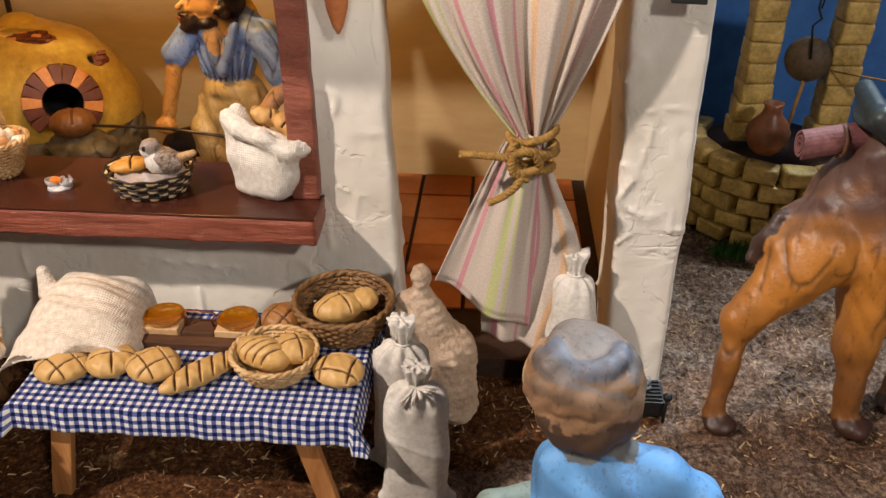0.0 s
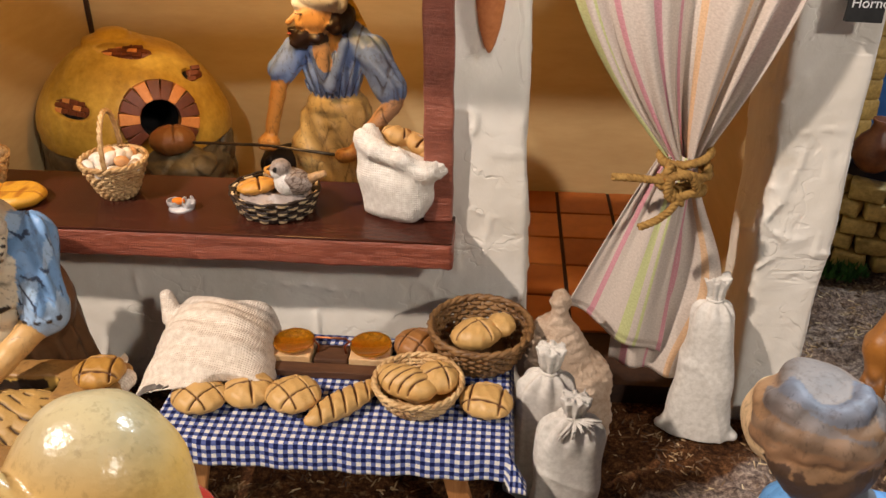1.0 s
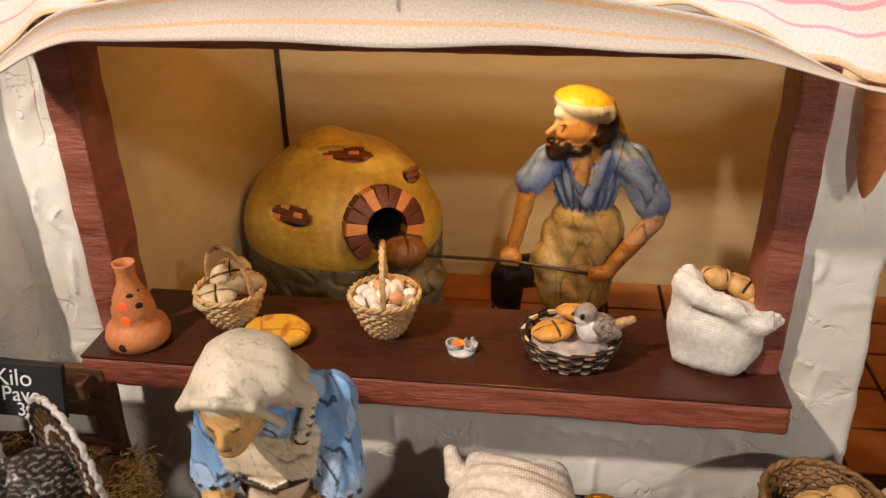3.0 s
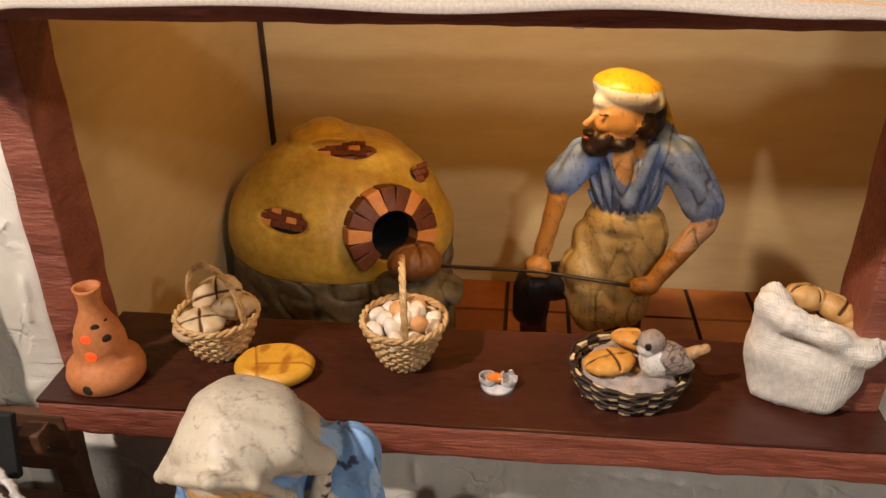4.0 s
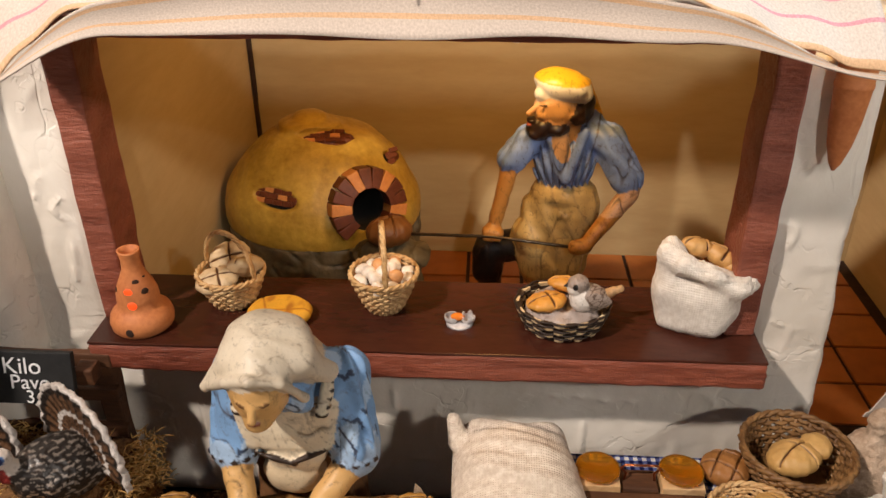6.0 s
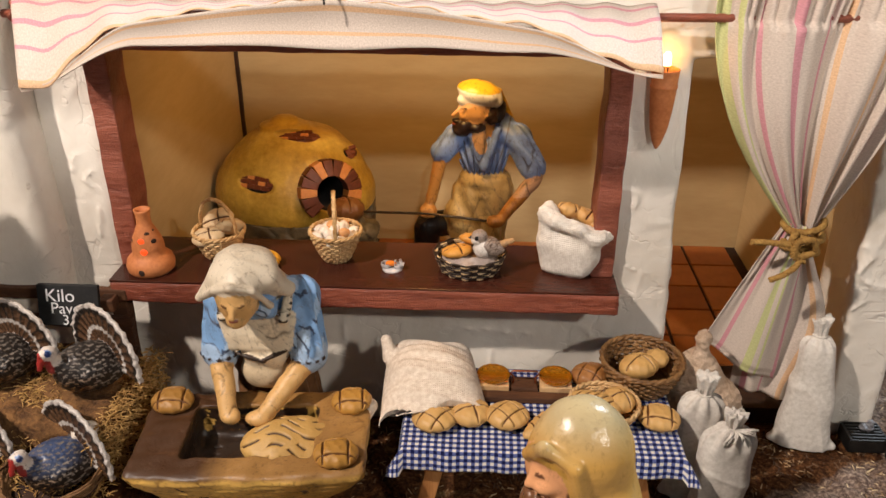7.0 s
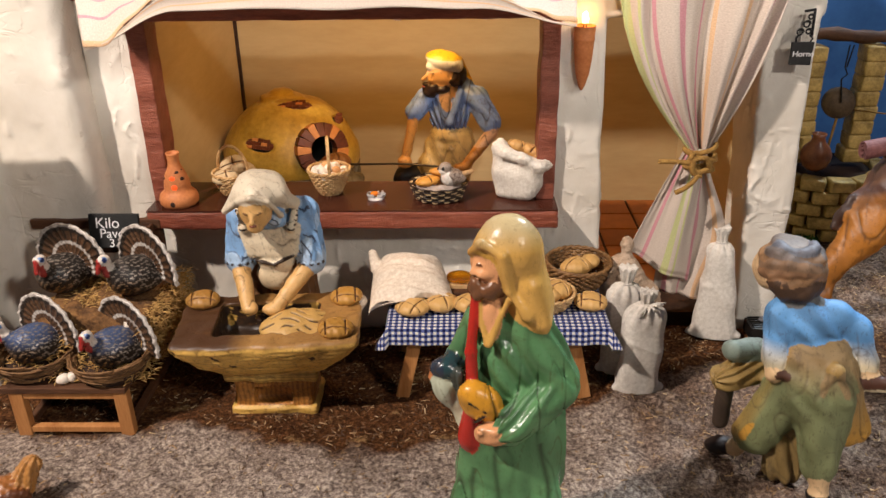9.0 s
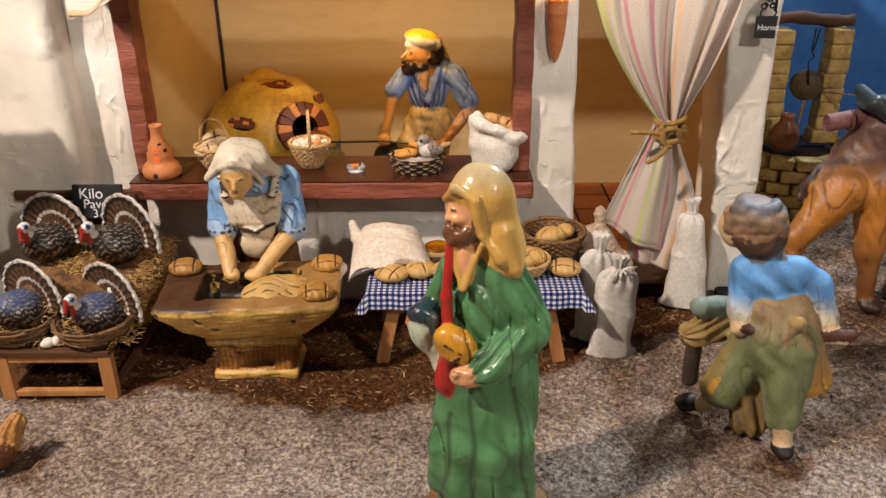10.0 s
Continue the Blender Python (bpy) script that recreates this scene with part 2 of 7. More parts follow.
def sculpt(name, prims, cell, blend=0.004, cuts=(), rough=None, floor=None):
    """One closed mesh round the smooth union of prims, less the cuts, by surface nets; each prim's paint goes into "paint".
    rough(p): added to the distance. floor: nothing below this height."""
    pad = blend + 3 * cell
    lo = np.min([q["lo"] for q in prims], 0) - pad
    hi = np.max([q["hi"] for q in prims], 0) + pad
    n = np.ceil((hi - lo) / cell).astype(int) + 1
    ax = [lo[i] + cell * np.arange(n[i]) for i in range(3)]
    field = np.full(n, 1.0)

    def block(q):
        a = np.maximum(((q["lo"] - pad - lo) / cell).astype(int), 0)
        b = np.minimum(((q["hi"] + pad - lo) / cell).astype(int) + 2, n)
        s = tuple(slice(a[i], b[i]) for i in range(3))
        return s, np.stack(np.meshgrid(*[ax[i][s[i]] for i in range(3)], indexing="ij"), -1)

    for q in prims:
        s, p = block(q)
        d, k = q["f"](p), q.get("blend", blend)
        h = np.maximum(k - np.abs(field[s] - d), 0) / k
        field[s] = np.minimum(field[s], d) - h * h * k * 0.25
    for q in cuts:
        s, p = block(q)
        field[s] = np.maximum(field[s], -q["f"](p))
    if rough:
        near = np.nonzero(np.abs(field) < 4 * cell + 0.004)
        field[near] += rough(np.stack([ax[i][near[i]] for i in range(3)], -1))
    if floor is not None:
        field = np.maximum(field, (floor - ax[2])[None, None, :])
    neg = field < 0
    cells = n - 1
    total, count = np.zeros((*cells, 3)), np.zeros(cells)
    corners = [(i, j, k) for i in (0, 1) for j in (0, 1) for k in (0, 1)]
    view = {c: field[c[0]:c[0] + cells[0], c[1]:c[1] + cells[1], c[2]:c[2] + cells[2]] for c in corners}
    for c in corners:
        for axis in range(3):
            if c[axis] == 0:
                e = tuple(1 if i == axis else c[i] for i in range(3))
                va, vb = view[c], view[e]
                cross = (va < 0) != (vb < 0)
                t = np.where(cross, va / np.where(cross, va - vb, 1), 0)
                for i in range(3):
                    total[..., i] += np.where(cross, c[i] + (t if i == axis else 0), 0)
                count += cross
    live = count > 0
    index = np.full(cells, -1)
    index[live] = np.arange(live.sum())
    base = np.stack(np.nonzero(live), -1)
    verts = lo + cell * (base + total[live] / count[live][:, None])
    faces = []
    for axis in range(3):
        u, v = [(1, 2), (2, 0), (0, 1)][axis]
        a = [slice(1, -1)] * 3
        b = [slice(1, -1)] * 3
        a[axis], b[axis] = slice(0, -1), slice(1, None)
        na, nb = neg[tuple(a)], neg[tuple(b)]
        for flip, hit in ((False, na & ~nb), (True, ~na & nb)):
            pos = np.stack(np.nonzero(hit), -1)
            off = np.ones(3, int)
            off[axis] = 0
            pos = pos + off
            du, dv = np.eye(3, dtype=int)[u], np.eye(3, dtype=int)[v]
            quad = [index[tuple((pos - k).T)] for k in (du + dv, dv, du * 0, du)]
            if flip:
                quad.reverse()
            faces.append(np.stack(quad, -1))
    faces = np.concatenate(faces)
    faces = faces[(faces >= 0).all(1)]
    me = bpy.data.meshes.new(name)
    me.vertices.add(len(verts))
    me.vertices.foreach_set("co", verts.astype(np.float32).ravel())
    me.loops.add(faces.size)
    me.loops.foreach_set("vertex_index", faces.astype(np.int32).ravel())
    me.polygons.add(len(faces))
    me.polygons.foreach_set("loop_start", np.arange(0, faces.size, 4, dtype=np.int32))
    me.update(calc_edges=True)
    smooth(me)
    best, col = np.full(len(verts), 9.0), np.zeros((len(verts), 4))
    for q in prims:
        if q["paint"] is None:
            continue
        near = ((verts > q["lo"] - 0.02) & (verts < q["hi"] + 0.02)).all(1)
        d = np.full(len(verts), 8.0)
        d[near] = q["f"](verts[near])
        win = d < best
        best[win] = d[win]
        paint = q["paint"](verts[win]) if callable(q["paint"]) else np.tile(q["paint"], (win.sum(), 1))
        col[win, :3] = paint
    col[:, 3] = 1
    at = me.color_attributes.new("paint", "FLOAT_COLOR", "POINT")
    at.data.foreach_set("color", col.astype(np.float32).ravel())
    return me


def block(lo, hi, bevel=0.0, rough=0.0, cuts=0, seed=0):
    """A bevelled box bmesh; cuts and rough give hand-hewn faces."""
    bm = bmesh.new()
    bmesh.ops.create_cube(bm, size=1)
    for v in bm.verts:
        for i in range(3):
            v.co[i] = lo[i] + (v.co[i] + 0.5) * (hi[i] - lo[i])
    if cuts:
        size = [hi[i] - lo[i] for i in range(3)]
        long = size.index(max(size))
        bmesh.ops.subdivide_edges(bm, edges=[e for e in bm.edges if abs((e.verts[0].co - e.verts[1].co)[long]) > 1e-9], cuts=cuts, use_grid_fill=True)
    if bevel:
        edges = [e for e in bm.edges if len(e.link_faces) == 2 and e.calc_face_angle(0) > 0.5]
        bmesh.ops.bevel(bm, geom=edges, offset=bevel, segments=2, affect="EDGES", profile=0.6)
    if rough:
        for v in bm.verts:
            v.co += noise.noise_vector(v.co * 60 + Vector((seed, 0, 0))) * rough
    return bm


def plank(a, b, wide, thick, side=(0, 1, 0), bevel=0.0008):
    """A straight board from a to b; wide lies along side."""
    a, b = Vector(a), Vector(b)
    z = (b - a).normalized()
    x = Vector(side)
    x = (x - z * x.dot(z)).normalized()
    y = z.cross(x)
    bm = block((-wide / 2, -thick / 2, 0), (wide / 2, thick / 2, (b - a).length), bevel)
    bm.transform(Matrix.Translation(a) @ Matrix((x, y, z)).transposed().to_4x4())
    return bm


def tube(bm, pts, radius, sides=6, closed=False):
    """A round rod through pts in bm; radius: a number or one for each point."""
    pts = [Vector(p) for p in pts]
    m = len(pts)
    rings = []
    up = Vector((0.13, 0.21, 0.97))
    for i, p in enumerate(pts):
        d = pts[(i + 1) % m] - pts[i - 1] if closed else pts[min(i + 1, m - 1)] - pts[max(i - 1, 0)]
        d = d.normalized() if d.length > 1e-9 else Vector((0, 0, 1))
        x = up - d * up.dot(d)
        if x.length < 0.1:
            x = Vector((1, 0, 0)) - d * d.x
        x.normalize()
        y = d.cross(x)
        up = x
        r = radius[i] if isinstance(radius, (list, tuple)) else radius
        rings.append([bm.verts.new(p + (x * math.cos(t) + y * math.sin(t)) * r) for t in (6.2832 * k / sides for k in range(sides))])
    for i in range(m if closed else m - 1):
        a, b = rings[i], rings[(i + 1) % m]
        for k in range(sides):
            f = bm.faces.new((a[k], a[(k + 1) % sides], b[(k + 1) % sides], b[k]))
            f.smooth = True
    if not closed:
        bm.faces.new(rings[0][::-1]), bm.faces.new(rings[-1])


def lathe(profile, sides=40):
    """A turned bmesh from (radius, height) pairs."""
    bm = bmesh.new()
    rings = [[bm.verts.new((r * math.cos(6.2832 * k / sides), r * math.sin(6.2832 * k / sides), z)) for k in range(sides)] for r, z in profile]
    for a, b in zip(rings, rings[1:]):
        for k in range(sides):
            bm.faces.new((a[k], a[(k + 1) % sides], b[(k + 1) % sides], b[k])).smooth = True
    bm.faces.new(rings[0][::-1]), bm.faces.new(rings[-1])
    return bm


def sheet(name, nu, nv, place, uv, material, thick=0.0008, parent=None):
    """A cloth: place(u, v) and uv(u, v) over the unit square."""
    me = bpy.data.meshes.new(name)
    verts = [place(i / nu, j / nv) for j in range(nv + 1) for i in range(nu + 1)]
    faces = [(j * (nu + 1) + i, j * (nu + 1) + i + 1, (j + 1) * (nu + 1) + i + 1, (j + 1) * (nu + 1) + i) for j in range(nv) for i in range(nu)]
    me.from_pydata(verts, [], faces)
    smooth(me)
    lay = me.uv_layers.new(name="UVMap")
    for loop in me.loops:
        k = loop.vertex_index
        lay.data[loop.index].uv = uv((k % (nu + 1)) / nu, (k // (nu + 1)) / nv)
    ob = part(name, me, material, parent)
    mod = ob.modifiers.new("thickness", "SOLIDIFY")
    mod.thickness = thick
    return ob


def rope_strands(bm, pts, radius, strands=3, pitch=0.008):
    """A twisted rope through pts."""
    pts = [Vector(p) for p in pts]
    fine = []
    for a, b in zip(pts, pts[1:]):
        k = max(2, int((b - a).length / 0.0012))
        fine += [a.lerp(b, j / k) for j in range(k)]
    fine.append(pts[-1])
    for _ in range(6):
        fine = [fine[0]] + [(fine[i - 1] + fine[i] * 2 + fine[i + 1]) / 4 for i in range(1, len(fine) - 1)] + [fine[-1]]
    for s in range(strands):
        run, out = 0.0, []
        for i, p in enumerate(fine):
            d = (fine[min(i + 1, len(fine) - 1)] - fine[max(i - 1, 0)]).normalized()
            x = d.cross(Vector((0.2, 0.3, 0.93))).normalized()
            y = d.cross(x)
            if i:
                run += (p - fine[i - 1]).length
            t = run / pitch * 6.2832 + s * 6.2832 / strands
            out.append(p + (x * math.cos(t) + y * math.sin(t)) * radius * 0.5)
        tube(bm, out, radius * 0.6, 6)


def lerp(a, b, t):
    return a + (b - a) * t


def ease(a, b, t):
    t = min(max((t - a) / (b - a), 0), 1)
    return t * t * (3 - 2 * t)

# ---- the stall's structure ----
def paint_of(*rgb):
    return np.array(srgb(*rgb))


WHITE = paint_of(236, 230, 218)


def creases(p):
    """Wrinkled paper-and-plaster skin: flat, with a few thin folded ridges."""
    a = wob(p, 0.10, 3) * 0.0014
    fold = wob(p * (1, 1, 0.45), 0.060, 11)
    b = -np.exp(-(fold / 0.05) ** 2) * 0.0026 * np.clip(wob(p, 0.05, 17) * 1.6 - 0.2, 0, 1)
    fold2 = wob(p * (0.5, 1, 1), 0.050, 29)
    c = -np.exp(-(fold2 / 0.05) ** 2) * 0.0024 * np.clip(wob(p, 0.045, 31) * 1.6 - 0.2, 0, 1)
    return a + b + c + wob(p, 0.012, 7) * 0.00025


def white_wall():
    prims = [
        box((-0.437, 0.485, -0.01), (-0.388, 0.512, 0.350), 0.003, WHITE),
        box((-0.437, 0.485, -0.01), (0.030, 0.512, 0.121), 0.003, WHITE, (0, -0.02)),
        box((-0.024, 0.485, -0.01), (0.0315, 0.512, 0.350), 0.003, WHITE, (0, -0.036)),
        box((-0.437, 0.485, 0.300), (0.205, 0.512, 0.350), 0.003, WHITE),
        box((0.170, 0.483, -0.01), (0.207, 0.545, 0.350), 0.004, WHITE, (-0.05, -0.02)),
    ]
    me = sculpt("wall_front", prims, 0.0024, 0.003, rough=creases)
    ob = part("wall_front", me, PLASTER)
    tagged(ob, "white plastered stall front with window and doorway, wrinkled surface", "wall", kind="structure")


white_wall()


def room():
    for name, lo, hi, mat, label in (
            ("wall_back", (-0.42, 0.80, 0.0), (0.21, 0.815, 0.42), BEIGE, "beige painted back wall of the bakery"),
            ("wall_left", (-0.400, 0.5125, 0.0), (-0.385, 0.798, 0.42), BEIGE, "beige painted side wall of the bakery"),
            ("wall_right", (0.180, 0.546, 0.0), (0.195, 0.798, 0.42), BEIGE, "beige painted side wall beside the doorway")):
        tagged(part(name, block(lo, hi, 0.0008), mat), label, "wall", kind="structure")
    # Unseen board, added to keep the high and back lamps out of the bakery.
    tagged(part("ceiling", block((-0.42, 0.5125, 0.4205), (0.21, 0.815, 0.428)), BEIGE), "plain unseen board added over the bakery to block lamps", "ceiling", kind="structure")
    tagged(part("trim", block((-0.3848, 0.7955, 0.004), (-0.3812, 0.7995, 0.35), 0.0003, 0.0006, 20), JOINT),
           "dark open joint in the corner of the bakery walls", "joint", kind="structure")


room()


def side_column():
    grey = paint_of(222, 218, 212)
    prims = [box((-0.60, 0.455, -0.01), (-0.4345, 0.50, 0.40), 0.014, grey, (0, 0.0)),
             box((-0.72, 0.43, -0.01), (-0.52, 0.50, 0.40), 0.02, grey)]
    me = sculpt("wall_side", prims, 0.004, 0.01, rough=lambda p: creases(p) * 1.5 + 0.0016 * wob(p * (1, 1, 0.3), 0.06, 5))
    tagged(part("wall_side", me, PLASTER), "rounded white plaster wall beside the stall", "wall", kind="structure")


side_column()


def shade_wall():
    """An unseen wall with a ledge beyond the picture's edge, added to shade the column."""
    prims = [box((-0.86, 0.372, -0.01), (-0.515, 0.400, 0.260), 0.004, WHITE), box((-0.86, 0.345, 0.246), (-0.486, 0.404, 0.270), 0.004, WHITE)]
    me = sculpt("wall_shading", prims, 0.004, 0.004, rough=creases)
    tagged(part("wall_shading", me, PLASTER), "plain white plastered wall with a ledge, unseen, added to shade the column", "wall", kind="structure")


shade_wall()


def window_frame():
    win = thing("window_1", "wide stall window with a dark red wooden frame", "window", at=(-0.204, 0.49, 0.137), kind="structure")
    inv = Matrix.Translation((0.204, -0.49, -0.137))
    for name, lo, hi, slant in (("jamb", (-0.3915, 0.4765, 0.137), (-0.3750, 0.5060, 0.3015), 0.0), ("jamb", (-0.0350, 0.4765, 0.137), (-0.0185, 0.5060, 0.3015), 0.0),
                                ("lintel", (-0.3915, 0.4755, 0.3015), (-0.0185, 0.5070, 0.3125), 0.0)):
        bm = block(lo, hi, 0.0016, 0.0010, 40, seed=lo[0] * 50)
        bm.transform(inv)
        part(name, bm, REDWOOD if name == "lintel" else REDWOOD_UP, win)


window_frame()


def counter():
    root = thing("counter", "thick dark red wooden counter slab with a varnished top", "counter", at=(-0.204, 0.489, 0.1185))
    inv = Matrix.Translation((0.204, -0.489, -0.1185))
    me = sculpt("slab", [box((-0.392, 0.4515, 0.1185), (-0.0165, 0.527, 0.1358), 0.002, WHITE)], 0.0016, 0.002,
                rough=lambda p: (0.0005 * wob(p * (0.35, 1, 2.2), 0.007, 21) + 0.0007 * wob(p, 0.05, 22)) * np.clip((0.135 - p[..., 2]) / 0.004, 0, 1))
    me.transform(inv)
    part("slab", me, REDWOOD, root)
    bm = block((-0.3918, 0.4520, 0.1354), (-0.0168, 0.5268, 0.1370), 0.0007, 0.0003, 30, 4)
    bm.transform(inv)
    part("top_board", bm, VARNISH, root, "dark brown varnished top board")


counter()


def paving():
    base = part("floor", block((-0.40, 0.500, -0.02), (0.195, 0.815, 0.0028)), JOINT)
    tagged(base, "terracotta tiled floor of the bakery with dark joints", "floor", kind="structure")


paving()


# ---- ground and backdrop ----
def ground_colour(x, y):
    """How brown (0 grey sand, 1 brown sawdust) the ground is, painted-in shade included."""
    b = 0.0
    wave = 0.016 * noise.noise(Vector((x * 22, y * 22, 5))) + 0.008 * noise.noise(Vector((x * 70, y * 70, 9)))
    # Brown edge before the stall: sawdust, with the stall's shade painted in.
    edge = float(np.interp(x, (-0.60, -0.334, -0.169, 0.006, 0.06, 0.20), (0.30, 0.312, 0.285, 0.340, 0.385, 0.440))) + wave
    if x > 0.20 and y > 0.30:
        b = 0.40 * ease(0.20, 0.26, x) * ease(0.30, 0.36, y)
    if x < 0.20:
        b = max(b, 0.95 * ease(edge - 0.010, edge + 0.018, y))
    if x > 0.02:
        b = max(b, 0.44 * ease(0.15, 0.5, 0.5 + wave * 16) * ease(0.02, 0.05, x) * ease(0.20, 0.26, y))
    # Brown rounds at feet paint in the shadows that figures cast.
    for cx, cy, r in ((0.25, 0.44, 0.045), (0.31, 0.452, 0.05), (0.15, 0.225, 0.03), (0.11, 0.275, 0.035), (-0.07, 0.18, 0.05), (-0.42, 0.225, 0.03), (0.19, 0.46, 0.03)):
        d = math.hypot(x - cx, (y - cy)) / r + 0.5 * noise.noise(Vector((x * 60, y * 60, 2)))
        b = max(b, 0.5 - 0.5 * ease(0.5, 1.1, d))
    return b


def ground_height(x, y):
    p = Vector((x, y, 0))
    clump = max(0.0, noise.noise(p * 85 + Vector((3, 1, 0)))) ** 1.5
    rut = max(0.0, 1 - abs(noise.noise(p * 24 + Vector((7, 2, 0)))) * 7)
    loose = ease(-0.04, 0.06, x)
    return 0.0035 * noise.noise(p * 14) + 0.0030 * noise.noise(p * 40) + (0.0034 + 0.0030 * loose) * clump + 0.0018 * noise.noise(p * 150) - 0.0030 * rut * loose - 0.0008


def ground():
    nx, ny, x0, x1, y0, y1 = 480, 330, -0.60, 0.56, -0.02, 0.76
    xs = [-6.0, -3.0, -1.2] + [lerp(x0, x1, i / nx) for i in range(nx + 1)] + [1.2, 3.0, 6.0]
    ys = [-6.0, -3.0, -0.6] + [lerp(y0, y1, j / ny) for j in range(ny + 1)] + [1.0, 1.3, 3.0]
    verts, cols = [], []
    for y in ys:
        for x in xs:
            inside = x0 <= x <= x1 and y0 <= y <= y1
            z = 0.0
            if inside:
                stall = ease(0.475, 0.487, y) * (1 - ease(0.19, 0.205, x)) * ease(-0.47, -0.44, x)
                z = lerp(ground_height(x, y), -0.012, stall)
            verts.append((x, y, z - 0.001))
            b = ground_colour(x, y) if inside else 0.0
            cols.append((b, b, b, 1))
    m = len(xs)
    faces = [(j * m + i, j * m + i + 1, (j + 1) * m + i + 1, (j + 1) * m + i) for j in range(len(ys) - 1) for i in range(m - 1)]
    me = bpy.data.meshes.new("ground")
    me.from_pydata(verts, [], faces)
    smooth(me)
    at = me.color_attributes.new("sawdust_and_shade", "FLOAT_COLOR", "POINT")
    at.data.foreach_set("color", np.array(cols, np.float32).ravel())
    n = Nodes("sandy_ground")
    v = n.coords()
    fine, mid, big = n.noise(v, 300, 6, 0.78), n.noise(v, 110, 5, 0.6), n.noise(v, 22, 4)
    grey = n.ramp(fine, [(0.36, srgb(74, 62, 56)), (0.50, srgb(146, 130, 120)), (0.62, srgb(206, 190, 172))])
    brown = n.ramp(fine, [(0.36, srgb(42, 25, 14)), (0.51, srgb(84, 53, 31)), (0.68, srgb(138, 96, 58))])
    at = n.tree.nodes.new("ShaderNodeAttribute")
    at.attribute_name = "sawdust_and_shade"
    fac = n.math("ADD", n.math("MULTIPLY", at.outputs["Fac"], 1.45), n.math("MULTIPLY", n.math("SUBTRACT", big, 0.5), 0.9))
    fac = n.math("MINIMUM", n.math("MAXIMUM", fac, 0.0), 1.0)
    litter = n.ramp(n.noise(n.coords("Object", (1, 1.6, 1)), 36, 5, 0.65), [(0.60, (0, 0, 0)), (0.70, (0.7, 0.7, 0.7))])
    pale = n.ramp(fine, [(0.30, srgb(112, 84, 52)), (0.55, srgb(178, 144, 98)), (0.74, srgb(222, 194, 146))])
    brown = n.mix(brown, pale, litter)
    dark = n.ramp(n.noise(v, 30, 5, 0.65), [(0.34, (0.78, 0.76, 0.74)), (0.50, (1, 1, 1))])
    col = n.mix(n.mix(grey, brown, fac), dark, 1.0, "MULTIPLY")
    col = n.mix(col, n.ramp(mid, [(0.38, (0.78, 0.76, 0.74)), (0.56, (1, 1, 1))]), 1.0, "MULTIPLY")
    n.bump(mid, 1.0, 0.0036)
    n.bump(fine, 1.0, 0.0016)
    tagged(part("ground", me, n.finish(col, 0.95, spec=0.1)), "sandy ground with grey grit, brown sawdust and painted-in shade", "ground", kind="structure")


ground()
tagged(part("backdrop", block((-2.2, 0.905, -0.05), (2.2, 0.915, 0.72)), SKYBLUE), "plain blue painted sky backdrop", "backdrop", kind="structure")


def shavings():
    """Wood shavings and chips strewn over the ground."""
    rng = random.Random(5)
    bm = bmesh.new()
    for i in range(26000):
        x, y = rng.uniform(-0.52, 0.48), rng.uniform(0.10, 0.66)
        if y > 0.478 and x < 0.21:
            continue
        if noise.noise(Vector((x * 28, y * 40, 3))) < 0.05 and rng.random() > 0.22:
            continue
        if ground_colour(x, y) < 0.25 and rng.random() > 0.30:
            continue
        l, w = rng.uniform(0.0010, 0.0034), rng.uniform(0.0003, 0.0007)
        z = ground_height(x, y) - 0.001
        m = pose(x, y, z + 0.0002, rng.uniform(-25, 25), rng.uniform(-20, 20), rng.uniform(0, 360))
        q = [m @ Vector(c) for c in ((-l, -w, 0), (l, -w * 0.5, 0.0003), (l, w * 0.5, 0.0006), (-l, w, 0.0003), (0, 0, 0.0009))]
        vs = [bm.verts.new(c) for c in q]
        for a, b in ((0, 1), (1, 2), (2, 3), (3, 0)):
            bm.faces.new((vs[a], vs[b], vs[4]))
    n = Nodes("wood_shavings")
    geo = n.tree.nodes.new("ShaderNodeNewGeometry")
    col = n.ramp(geo.outputs["Random Per Island"], [(0.0, srgb(62, 42, 28)), (0.5, srgb(112, 84, 56)), (0.85, srgb(162, 130, 90)), (1.0, srgb(206, 180, 140))])
    tagged(part("wood_shavings", bm, n.finish(col, 0.9)), "pale and brown wood shavings strewn on the sand", "shavings", kind="stuff")


shavings()


# ---- curtain, valance, rod ----
def rod():
    bm = bmesh.new()
    tube(bm, [(-0.437, 0.470, 0.326), (0.21, 0.470, 0.331)], 0.0028, 10)
    ob = part("curtain_rod", bm, REDWOOD)
    tagged(ob, "thin dark red wooden curtain rod", "curtain rod")
    for x in (-0.427, 0.190):
        bm = bmesh.new()
        tube(bm, [(x + 0.002 * math.sin(t * 3), 0.474 + 0.0075 * math.cos(t), 0.3265 + (x + 0.437) * 0.008 + 0.0065 * math.sin(t)) for t in (k * 0.3927 for k in range(16))], 0.0016, 6, True)
        part("ring", bm, REDWOOD, ob)


rod()


